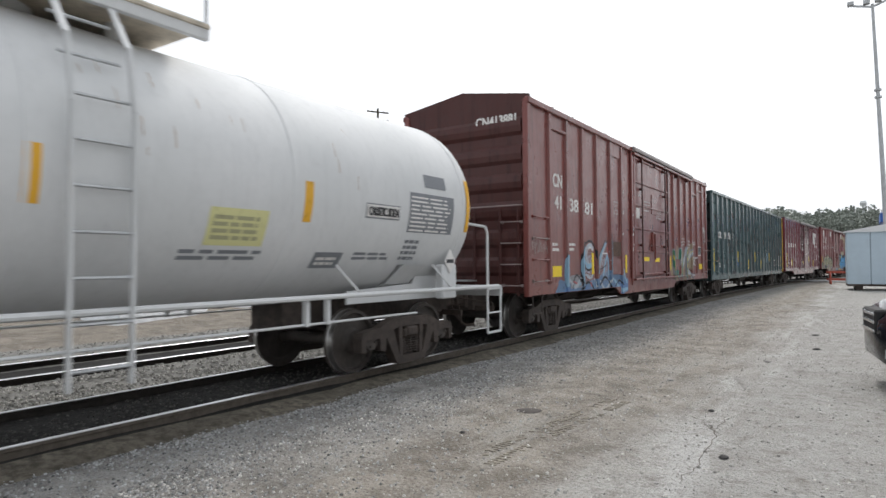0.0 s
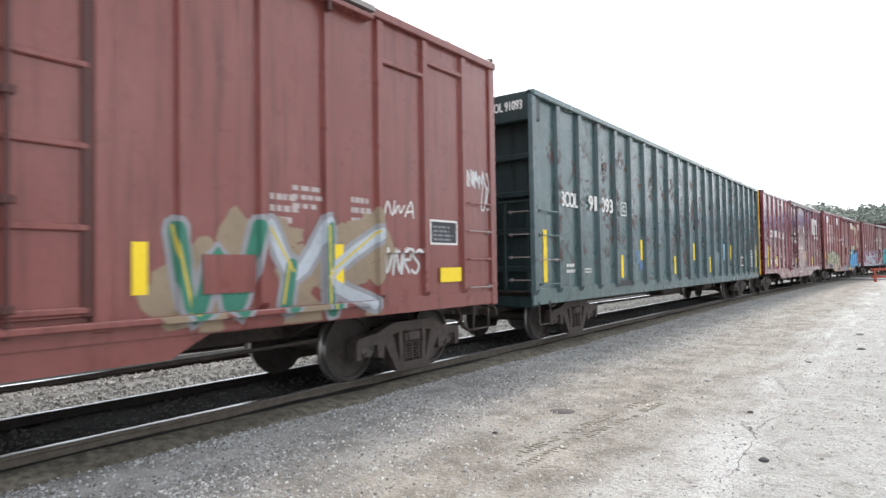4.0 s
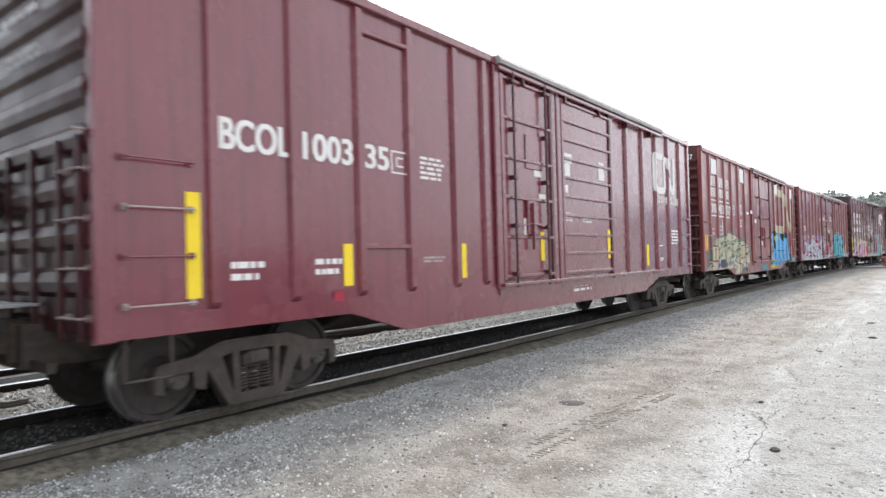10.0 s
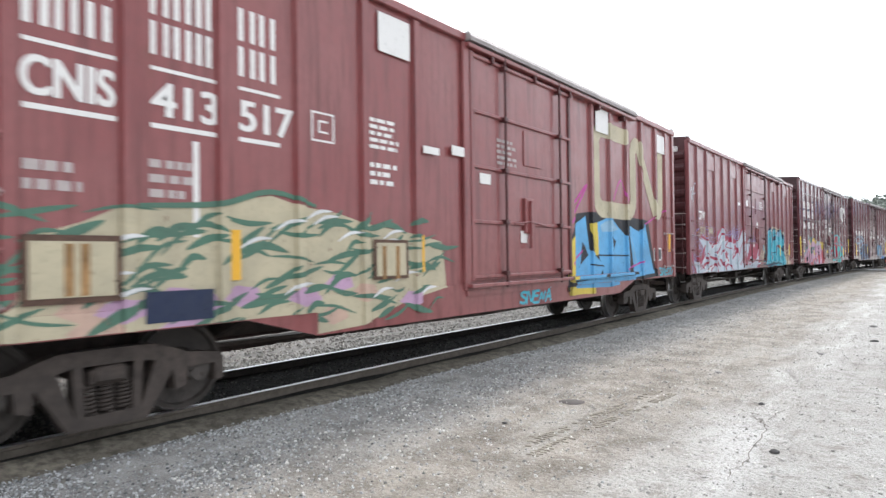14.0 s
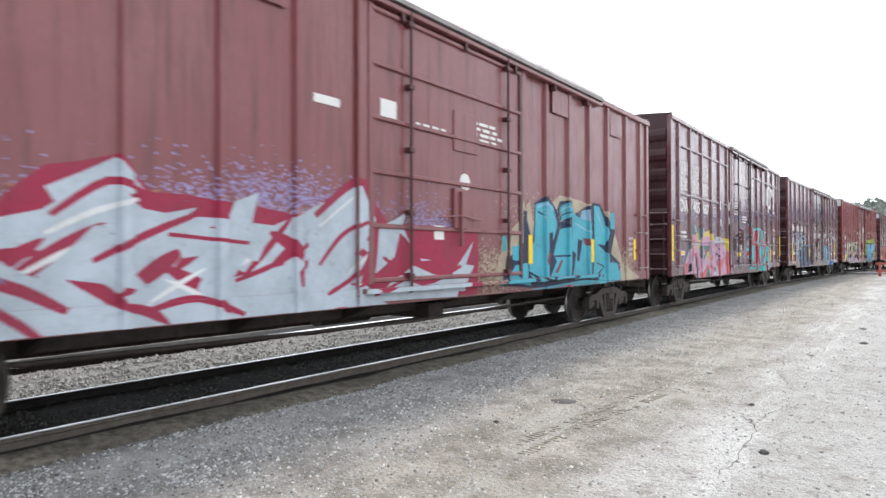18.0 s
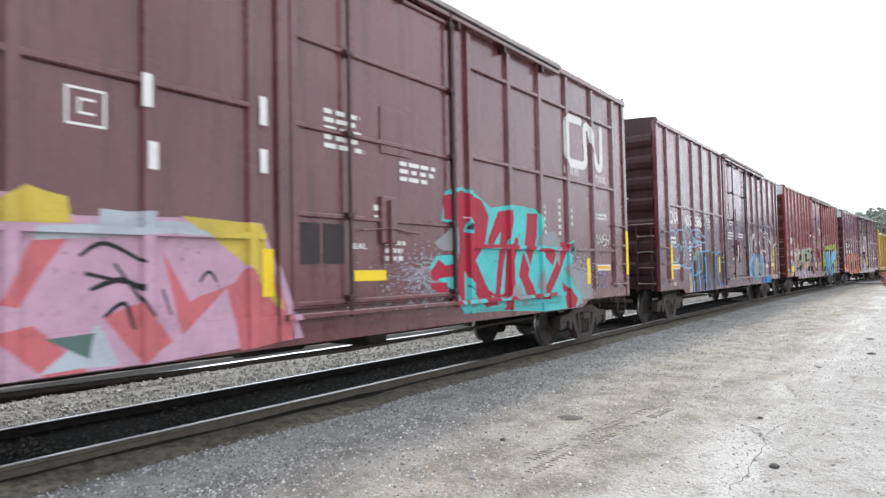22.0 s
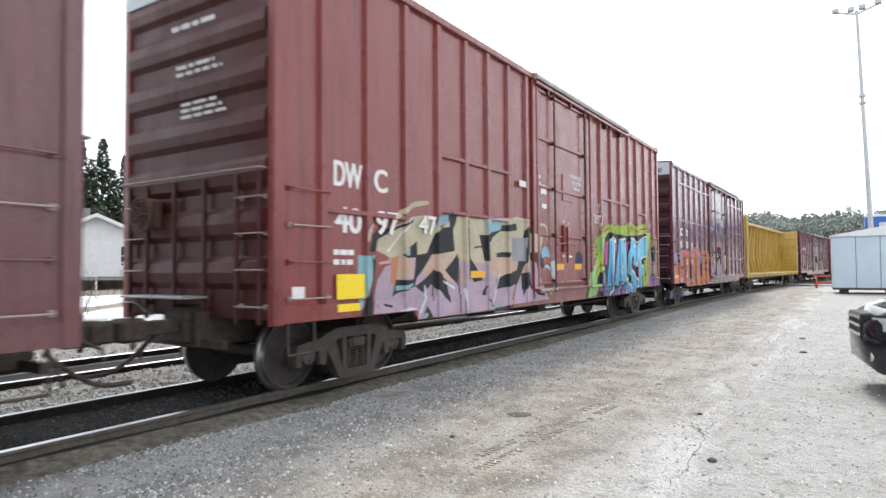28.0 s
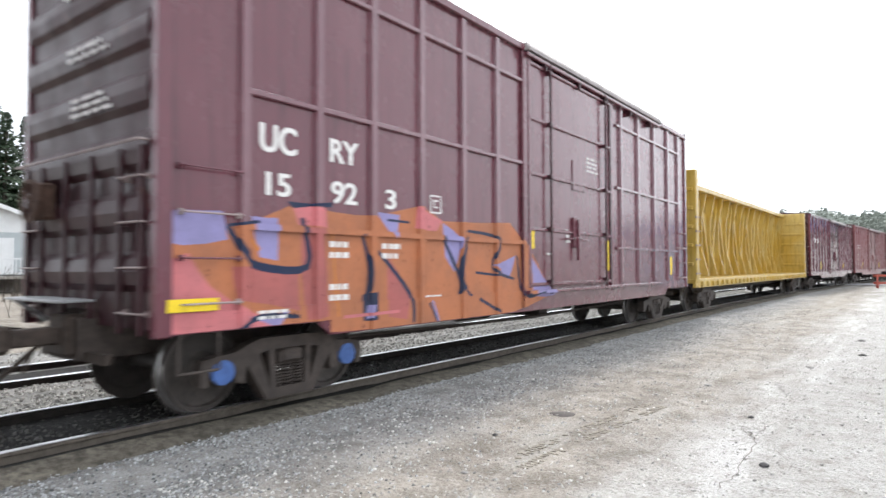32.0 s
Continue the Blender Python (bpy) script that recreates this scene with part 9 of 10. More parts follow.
m.fill("magenta", (12.64, 0.86), (13.01, 0.94), (12.95, 0.87), (12.70, 0.82))
m.fill("magenta", (12.88, 1.64), (12.96, 1.66), (12.94, 1.51), (12.87, 1.50))
m.line("red", 0.05, (11.31, 2.50), (11.75, 2.62), (12.11, 2.62), (12.46, 2.52))
m.line("red", 0.05, (11.37, 2.45), (11.75, 2.58), (12.11, 2.52))
m.line("red", 0.05, (11.11, 1.86), (11.24, 2.30))
m.line("red", 0.05, (10.69, 1.31), (10.94, 1.56), (11.25, 1.64))
m.line("red", 0.05, (12.67, 2.76), (13.08, 2.67), (13.33, 2.52))
m.line("red", 0.05, (12.73, 2.66), (13.21, 2.56))
m.line("red", 0.05, (13.40, 2.62), (13.88, 2.76), (14.39, 2.62))
m.line("red", 0.05, (13.47, 2.54), (13.89, 2.67), (14.35, 2.50))
m.line("red", 0.05, (14.52, 2.51), (14.86, 2.71), (15.44, 2.77))
m.line("spring", 0.06, (10.93, 1.97), (11.10, 2.05))
m.line("spring", 0.06, (10.96, 2.12), (11.14, 2.20))
m.line("spring", 0.06, (11.03, 2.31), (11.20, 2.39))
m.line("white", 0.06, (11.84, 2.27), (12.07, 2.39), (12.27, 2.26), (12.21, 1.56), (11.97, 0.97), (11.74, 0.81))
m.line("white", 0.05, (11.39, 1.40), (11.45, 1.02))
m.line("white", 0.06, (12.68, 2.33), (13.08, 2.35), (13.32, 2.24), (13.29, 0.74))
m.line("white", 0.05, (12.97, 1.95), (12.73, 1.38), (13.00, 1.40))
m.line("white", 0.05, (12.59, 1.04), (12.51, 0.79))
m.fill("azure", (13.70, 2.42), (14.18, 2.38), (14.45, 2.15), (14.38, 1.56), (14.09, 1.61), (14.12, 1.85), (14.04, 1.91), (13.90, 1.79), (13.83, 1.52), (14.20, 1.34), (14.42, 1.06), (14.34, 0.82), (14.18, 0.74), (13.46, 0.85), (13.37, 1.06), (13.52, 1.12), (13.81, 0.95), (13.96, 0.99), (13.76, 1.22), (13.44, 1.39), (13.48, 1.61), (13.57, 2.08))
m.fill("azure", (14.67, 2.35), (15.50, 2.50), (15.49, 2.07), (15.33, 1.90), (14.92, 1.78), (14.92, 1.60), (15.17, 1.66), (15.27, 1.53), (15.18, 1.32), (14.92, 1.23), (14.88, 0.78), (14.57, 0.77), (14.63, 1.77))
m.fill("magenta", (13.40, 2.27), (13.54, 2.31), (13.50, 2.03), (13.38, 2.04))
m.fill("magenta", (14.35, 1.43), (14.52, 1.67), (14.53, 1.29), (14.41, 1.26))
m.fill("magenta", (13.90, 1.70), (14.02, 1.75), (13.97, 1.63))
m.line("white", 0.06, (13.70, 2.41), (14.18, 2.39), (14.47, 2.15), (14.32, 1.55))
m.line("white", 0.06, (13.83, 1.51), (14.20, 1.34), (14.42, 1.06), (14.20, 0.78))
m.line("white", 0.06, (14.67, 2.34), (15.56, 2.52), (15.48, 1.96), (14.91, 1.80), (14.92, 1.57), (15.18, 1.64))
m.line("white", 0.05, (14.92, 1.23), (14.86, 0.93))
m.line("white", 0.06, (13.41, 1.06), (13.63, 1.03), (13.88, 0.92))
m.fill("lime", (15.52, 2.64), (16.11, 2.68), (15.92, 2.32), (15.67, 1.97), (15.54, 1.37), (15.27, 0.95), (15.00, 0.95), (15.23, 1.64))
m.line("red", 0.04, (16.00, 2.55), (15.70, 2.25))
m.line("red", 0.04, (15.43, 1.69), (15.17, 1.07))
m.haze("lime_mist", 12.6, 2.62, 1.6, 0.12, 20)
for u, z in ((11.3, 1.5), (12.35, 2.28), (14.25, 2.2), (13.45, 1.2)):
    m.haze("white_mist", u, z, 0.06, 0.06, 5)
m.fill("tan", (16.15, 2.57), (16.65, 2.63), (17.09, 2.22), (17.11, 0.92), (15.32, 0.94), (15.59, 1.43), (15.78, 2.13))
m.fill("soot", (15.72, 0.96), (15.94, 1.28), (16.25, 1.34), (16.71, 1.19), (16.78, 0.93))
m.fill("purple", (15.79, 0.96), (15.98, 1.24), (16.25, 1.30), (16.65, 1.17), (16.73, 0.94))
m.fill("soot", (16.06, 2.15), (16.36, 2.39), (16.64, 2.17), (16.59, 1.66), (16.15, 1.70))
m.fill("grey", (16.15, 1.73), (16.51, 1.71), (16.60, 1.48), (16.30, 1.22), (16.17, 1.42))
m.fill("lime", (16.74, 2.54), (17.06, 2.48), (17.09, 1.98), (16.79, 2.34))
for tx, z, w in (("CLOSE AND LOCK", 3.62, 0.74), ("DOORS BEFORE", 3.49, 0.66), ("MOVING CAR", 3.36, 0.54)):
    stencil(j1, tx, jy + 8.84 + (0.74 - w) / 2, z, w, 0.095, None, SKIN + 0.06)
WTXT = SP["white"]
door_skin = SKIN + 0.058
part("round_badge", Geo().tube((SKIN + 0.04, jy + 8.6, 2.36), (SKIN + 0.066, jy + 8.6, 2.36), 0.12, 20), WHITE, j1, "round white badge")
part("badge_centre", Geo().tube((SKIN + 0.06, jy + 8.62, 2.36), (SKIN + 0.069, jy + 8.62, 2.36), 0.055, 14), RED5, j1)
for u, z, w, h in ((8.46, 2.0, 0.2, 0.23), (8.42, 2.56, 0.1, 0.05), (8.7, 2.54, 0.1, 0.05), (8.68, 1.78, 0.26, 0.04), (8.38, 1.78, 0.08, 0.06)):
    patch(j1, "sticker", jy + u, z, w, h, SP["pale"] if h > 0.2 else WHITE, door_skin, "pale paper sticker")
m = Mural(j1, jy, jr, "pale blue and dark paint on the sliding door")
m.fill("steel", (7.7, 1.68), (7.95, 1.71), (8.1, 1.6), (8.02, 1.36), (7.86, 1.3), (7.72, 1.38))
m.leaf("sky", 0.22, (7.15, 1.72), (7.4, 1.9), (7.66, 1.78))
m.line("steel", 0.07, (7.3, 1.52), (7.5, 1.58), (7.68, 1.5))
m.line("cream", 0.06, (7.1, 2.45), (7.4, 2.44), (7.52, 2.35), (7.5, 2.12))
m.fill("navy", (9.16, 1.65), (9.2, 1.88), (9.38, 1.93), (9.6, 1.84), (9.64, 1.66))
m.line("cream", 0.05, (7.2, 1.05), (7.5, 1.1), (7.7, 1.0), (7.85, 1.12))
tag(j1, jy + 7.74, 1.86, 0.44, 0.3, "HFW", SP["cream"], (), 0.05, 39, "cream sprayed letters on the door", 0.0)
for tx, u, z, w in (("I", 10.62, 3.08, 0.1), ("LIKE", 10.85, 2.98, 0.42), ("TURTLES", 10.62, 2.68, 0.66)):
    tag(j1, jy + u, z, w, 0.2, tx, WTXT, jr, 0.024, 36, "white sprayed words I LIKE TURTLES", 0.12)
part("end_number", words("409747", 0.16, BLACK, 0.62), None, j1, "dark stencilled number on the end", pose(0.3, jy - 0.04, 5.25, 0, 0, -90))
tag(j1, jy + 10.3, 2.1, 0.6, 0.25, "TCAM", SP["lime"], (), 0.03, 37)
tag(j1, jy + 10.3, 1.8, 0.6, 0.22, "NERS", SP["lime"], (), 0.03, 38)

# maroon high box car with orange graffiti
# posts and girts in a lighter paint: sky reflection put into the colour
u1, uy, ur = boxcar(163.05, 179.5, 5.43, PURPLE2, "maroon high box car with orange graffiti", [0.93, 1.92, 2.82, 3.78, 4.79, 5.75, 11.2, 12.34, 13.53, 14.68, 15.63], (6.7, 10.5), end_top=BAREMETAL, end_ribs=7, belly=(1.9, 2.1, 0.16), post_color=coat("sky_pale_post_paint", (0.16, 0.062, 0.08), (0.19, 0.09, 0.105), 0.1, 0.2, 0.35, 0.2, 0.6, 1.0),
                    girts=[(0.95, 6.6, z) for z in (1.96, 3.35, 4.8)] + [(10.9, 15.7, z) for z in (1.96, 3.35, 4.8)], door_bars=(0.2, 0.88), door_rows=4)
stencil(u1, "UC", uy + 1.12, 2.77, 0.48, 0.3)
stencil(u1, "RY", uy + 2.1, 2.78, 0.46, 0.28)
stencil(u1, "15", uy + 1.2, 2.31, 0.32, 0.25)
stencil(u1, "92", uy + 2.12, 2.3, 0.42, 0.26)
stencil(u1, "3", uy + 3.06, 2.3, 0.2, 0.25)
boxed(u1, uy + 4.0, 2.3, 0.26, 0.26, WHITE)
patch(u1, "reflector", uy + 0.1, 1.13, 0.52, 0.12, YELLOW, SKIN + 0.057)
stripes(u1, uy, [(6.78, 6.92, 1.86, 2.2), (10.18, 10.33, 1.44, 2.1), (14.9, 15.05, 1.3, 1.8)], ur)
for u, z, w, h, n, x in ((9.2, 3.5, 0.7, 0.35, 4, 0.058), (2.1, 1.65, 0.4, 0.25, 2, 0.004), (3.0, 1.65, 0.4, 0.25, 2, 0.004), (2.1, 1.15, 0.4, 0.25, 2, 0.004), (1.1, 1.0, 0.5, 0.12, 2, 0.026), (3.9, 1.05, 0.4, 0.12, 2, 0.004), (7.4, 1.75, 0.3, 0.08, 1, 0.058), (8.2, 2.0, 0.2, 0.3, 3, 0.058)):
    label_bars(u1, uy + u, z, w, h, n, WHITE, SKIN + x, int(u * 9))
for w in (-0.88, 0.88):
    part("bearing_cap", Geo().tube((1.16, uy + 1.78 + w, WR), (1.2, uy + 1.78 + w, WR), 0.13, 16), BLUECAP, u1, "blue painted bearing cap")
m = Mural(u1, uy, ur, "orange graffiti lettering with lilac and navy edges")
m.fill("orange", (0.01, 1.62), (0.11, 1.80), (0.80, 1.95), (1.56, 2.23), (2.14, 2.19), (2.89, 2.19), (3.78, 2.38), (4.29, 2.20), (6.18, 2.28), (6.90, 1.73), (7.56, 1.02), (6.31, 0.78), (3.77, 0.77), (2.23, 0.78), (1.00, 0.86), (-0.01, 0.95))
m.fill("rosy", (-0.01, 0.95), (0.04, 1.55), (0.33, 1.68), (0.56, 1.36), (1.00, 1.10), (1.42, 0.91), (0.02, 0.93))
m.fill("lilac", (0.01, 1.80), (0.20, 2.08), (0.69, 2.10), (0.75, 1.82), (0.27, 1.75))
m.fill("lilac", (1.03, 2.07), (1.36, 2.07), (1.36, 1.61), (1.13, 1.65))
m.fill("lilac", (2.89, 2.24), (3.34, 2.23), (3.27, 1.91))
m.fill("lilac", (4.29, 2.18), (4.78, 1.96), (4.58, 1.46), (4.35, 1.69))
m.fill("lilac", (5.65, 1.57), (6.36, 1.73), (6.13, 1.33))
m.fill("lilac", (1.00, 1.04), (1.51, 1.07), (1.36, 0.89))
m.fill("lilac", (6.80, 1.73), (7.74, 1.01), (6.89, 1.02))
m.fill("rosy", (1.56, 2.21), (2.05, 2.22), (2.07, 1.99), (1.64, 2.01))
m.fill("rosy", (3.72, 2.38), (4.29, 2.20), (4.15, 2.05), (3.66, 2.07))
m.fill("salmon", (1.68, 1.98), (2.01, 1.99), (2.07, 0.97), (1.76, 0.95))
m.fill("salmon", (3.10, 1.69), (3.54, 1.17), (3.48, 0.84), (3.10, 0.90))
m.fill("navy", (2.64, 1.20), (2.89, 1.23), (2.87, 0.88), (2.64, 0.88))
m.fill("navy", (1.49, 2.26), (2.15, 2.30), (2.14, 2.24), (1.56, 2.19))
m.fill("lilac", (2.69, 1.07), (2.84, 1.07), (2.81, 0.91), (2.69, 0.90))
m.fill("salmon", (0.80, 1.55), (1.64, 1.52), (1.65, 1.06), (0.87, 1.21))
m.line("navy", 0.09, (0.75, 1.96), (0.93, 1.70), (1.13, 1.55), (1.77, 1.55), (1.69, 2.09))
m.line("navy", 0.05, (0.75, 1.96), (1.13, 2.02))
m.line("navy", 0.07, (2.64, 1.95), (2.77, 1.47), (2.64, 0.93))
m.line("navy", 0.07, (2.91, 1.75), (3.54, 1.19), (3.61, 0.79))
m.line("navy", 0.08, (4.28, 1.98), (4.72, 1.36), (4.69, 1.13))
m.line("navy", 0.08, (4.87, 2.06), (4.72, 1.36), (5.01, 1.10))
m.line("navy", 0.06, (4.87, 2.09), (5.79, 1.99), (5.62, 1.52), (6.31, 1.33))
m.line("navy", 0.07, (3.96, 1.04), (4.15, 0.75))
m.line("navy", 0.08, (5.21, 1.04), (5.86, 0.79))
m.line("navy", 0.06, (0.87, 0.91), (1.14, 1.03), (1.65, 1.00))
m.line("navy", 0.07, (6.41, 1.73), (6.59, 1.06), (7.20, 1.08))
m.line("navy", 0.06, (5.14, 1.45), (5.78, 1.40))
m.line("lilac", 0.06, (4.02, 1.07), (4.17, 0.77))
m.line("orange2", 0.06, (1.03, 1.83), (1.13, 1.72))
m.line("navy", 0.05, (0.06, 1.80), (0.04, 1.60))
m.line("navy", 0.05, (3.10, 2.15), (3.54, 2.14))
m.line("orange2", 0.05, (2.14, 1.93), (2.23, 0.96))
m.line("rosy", 0.06, (2.31, 0.95), (3.31, 0.96))
part("end_number", words("UCRY 15923", 0.14, BLACK, 0.85), None, u1, "dark stencilled number on the end", pose(0.3, uy - 0.04, 5.12, 0, 0, -90))

# fine print on the car ends
def end_bars(car, y0, x, z, w, h, rows, seed):
    rnd = random.Random(seed)
    rh = h / rows
    for r in range(rows):
        g = Geo()
        zz, a, end = z + h - (r + 1) * rh, x, x + w * rnd.uniform(0.75, 1.0)
        while a < end:
            ln = min(rnd.uniform(0.1, 0.26), end - a)
            g.box(a, a + ln, y0 - 0.045, y0 - 0.04, zz, zz + rh * 0.5)
            a += ln + 0.05
        part("stencil_line", g, WHITE, car, "small stencilled data line")


for car, y0, tops in ((e1, ey, (3.95, 3.5)), (k1, ky, (4.65, 3.95, 3.4)), (j1, jy, (4.6, 4.0, 3.45)), (u1, uy, (4.4, 3.7, 3.1))):
    for k, z in enumerate(tops):
        end_bars(car, y0, -0.35 + 0.1 * k, z, 0.9, 0.12 + 0.06 * k, 1 + k, 70 + k)
tag(j1, jy + 15.75, 2.7, 0.75, 0.35, "V~SU", SP["white"], (), 0.02, 45, "thin white sprayed scribble", -0.3)
tag(j1, jy + 12.6, 3.0, 0.5, 0.4, "OC", SP["rose"], (), 0.02, 46, "faint pale sprayed scribble", 0.0)
VENT = plain("dark_vent_mesh", (0.04, 0.03, 0.032), 0.8, 0, 0.4, 60)
for a in (6.9, 7.27):
    patch(i1, "vent_mesh", iy + a, 1.66, 0.32, 0.46, VENT, SKIN + 0.058, "dark mesh square on the door")
stencil(i1, "SEAL", iy + 7.68, 1.84, 0.28, 0.07, None, SKIN + 0.06)
stencil(k1, "SEAL", ky + 7.76, 1.76, 0.26, 0.07, None, SKIN + 0.06)

# tail of the train
yb = centrebeam(180.75, 202.9, "yellow centre-beam flat car with end bulkheads")
for f, r, ev, col, lab in ((204.4, 221.2, 4.7, PURPLE2, "dark maroon box car behind the yellow flat car"), (222.9, 239.6, 4.9, RED4, "dark red-brown box car with white lettering blocks"), (241.2, 258.0, 4.8, PURPLE, "dark brown box car near the tail")):
    b, by, br = boxcar(f, r, ev, col, lab, even(1.0, 16.0, 16), (6.7, 10.0), end_ribs=7)
    block_word(b, by + 1.2, 3.0, 1.6, 0.3, 5, WHITE)
    label_bars(b, by + 1.2, 1.6, 0.8, 1.0, 6, DIM, seed=61)
    stripes(b, by, [(3.4, 3.55, 1.3, 1.8), (12.4, 12.55, 1.3, 1.8)], br)


# ---- trees ----
NEEDLE = plain("spruce_needles", (0.028, 0.05, 0.022), 0.8, 0, 0.45, 1.5, 0, True)
NEEDLE2 = plain("pale_spring_twigs", (0.085, 0.075, 0.05), 0.85, 0, 0.4, 1.5, 0, True)
BARK = plain("grey_bark", (0.09, 0.075, 0.06), 0.9, 0, 0.35, 6, 0.02)


def conifer_meshes(h, spread, seed, n=900):
    rnd = random.Random(seed)
    t = Geo()
    t.tube((0, 0, 0), (0.05, 0, h * 0.5), 0.018 * h, 8, 0.011 * h).tube((0.05, 0, h * 0.5), (0, 0, h), 0.011 * h, 7, 0.01)
    c = Geo()
    for k in range(n):
        f = rnd.random() ** 0.8
        z = h * (0.12 + 0.87 * f)
        r = spread * (1 - f) ** 0.85 * rnd.uniform(0.25, 1.05) + 0.06
        lev = 0.75 + 0.25 * math.sin(z * 5.1 + seed)
        r *= lev
        a = rnd.uniform(0, 6.283)
        s = rnd.uniform(0.25, 0.6) * (0.35 + 0.65 * (1 - f)) * h / 12
        p = Vector((r * math.cos(a), r * math.sin(a), z - 0.28 * r))
        out = Vector((math.cos(a), math.sin(a), -0.35 + rnd.uniform(-0.3, 0.3))).normalized()
        side = Vector((-math.sin(a), math.cos(a), rnd.uniform(-0.3, 0.3))).normalized()
        q = p + out * s * 1.5
        m = p + out * s * 0.5
        c.add([p - side * s * 0.2, m - side * s * 0.62 - Vector((0, 0, 0.1 * s)), q, m + side * s * 0.62 - Vector((0, 0, 0.1 * s)), p + side * s * 0.2, m + Vector((0, 0, s * 0.25))],
              [(0, 1, 5), (1, 2, 5), (2, 3, 5), (3, 4, 5), (4, 0, 5)])
        if k % 9 == 0:
            t.tube((0, 0, z), m, 0.02, 4, 0.008)
    return t.mesh("trunk", BARK), c.mesh("crown", NEEDLE, False, False)


def bare_meshes(h, seed):
    """A leafless spring tree: trunk, forked limbs and a haze of twigs."""
    rnd = random.Random(seed)
    t, c = Geo(), Geo()
    t.tube((0, 0, 0), (0.1, 0, h * 0.45), 0.02 * h, 8, 0.013 * h)

    def limb(p, d, ln, r, depth):
        q = p + d * ln
        t.tube(p, q, r, 5, r * 0.6)
        if depth == 0:
            for _ in range(7):
                e = q + Vector((rnd.uniform(-1, 1), rnd.uniform(-1, 1), rnd.uniform(-0.3, 1))) * ln * 0.7
                w = Vector((rnd.uniform(-1, 1), rnd.uniform(-1, 1), rnd.uniform(-1, 1))) * 0.09
                c.add([q, e + w, e * 1.0 + w * 0.3 + Vector((0, 0, 0.12)), e - w], [(0, 1, 2), (0, 2, 3)])
            return
        for _ in range(3):
            nd = (d + Vector((rnd.uniform(-0.8, 0.8), rnd.uniform(-0.8, 0.8), rnd.uniform(-0.1, 0.5)))).normalized()
            limb(q, nd, ln * rnd.uniform(0.6, 0.85), r * 0.6, depth - 1)
    for _ in range(4):
        limb(Vector((0.1, 0, h * rnd.uniform(0.3, 0.45))), Vector((rnd.uniform(-0.6, 0.6), rnd.uniform(-0.6, 0.6), 1)).normalized(), h * 0.2, 0.009 * h, 3)
    return t.mesh("trunk", BARK), c.mesh("crown", NEEDLE2, False, False)


def tree(kind, m, label, group):
    ob = thing(kind[0], m, label, "tree", group)
    part("trunk", kind[1][0], None, ob)
    part("crown", kind[1][1], None, ob)
    return ob


SPRUCE = [("spruce_tree", conifer_meshes(14, 2.6, 3, 1500)), ("spruce_tree", conifer_meshes(12, 2.2, 8, 1300)), ("spruce_tree", conifer_meshes(16, 3.0, 12, 1700))]
BARE = [("bare_tree", bare_meshes(10, 4)), ("bare_tree", bare_meshes(9, 9))]


def polar(az, dist, z=0.0):
    """A place az degrees left of +y, dist metres off."""
    return (-dist * math.sin(radians(az)), dist * math.cos(radians(az)), z)


rnd = random.Random(21)
# tall spruces behind the houses
SPRUCES = [(73.5, 62, 2, 1.1), (72.2, 58, 0, 0.95), (71.0, 66, 2, 0.9), (69.6, 60, 1, 0.85), (68.6, 70, 0, 0.8), (67.4, 74, 1, 0.75), (66.3, 78, 0, 0.7), (65.0, 80, 1, 0.75), (75, 60, 2, 1.0), (63.5, 85, 0, 0.8), (62.0, 90, 2, 0.6)]
SPRUCES += [(77, 66, 0, 1.0), (70.4, 76, 2, 0.9), (60.0, 95, 1, 0.7), (58, 80, 0, 0.8), (56, 84, 2, 0.7), (64.2, 58, 0, 0.85), (63.3, 60, 2, 0.75), (62.6, 56, 1, 0.85), (61.8, 61, 0, 0.9), (61.0, 58, 1, 0.8), (60.2, 62, 2, 0.72), (59.2, 60, 0, 0.75), (58.2, 64, 1, 0.8), (57.0, 66, 0, 0.75), (66.8, 56, 1, 0.9), (65.6, 60, 0, 0.95), (64.8, 57, 1, 0.8)]
for az, dist, k, sc in SPRUCES:
    x, y, z = polar(az, dist)
    tree(SPRUCE[k], pose(x, y, height(x, y) - 0.2, 0, 0, rnd.uniform(0, 360)) @ Matrix.Scale(sc, 4), "dark green spruce behind the houses", "spruces behind the house")
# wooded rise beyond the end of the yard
# pale tone: distance haze is put into the wood's colour
WOOD = plain("hazed_leafless_wood", (0.26, 0.285, 0.25), 0.9, 0, 0.3, 0.12, 0, True)


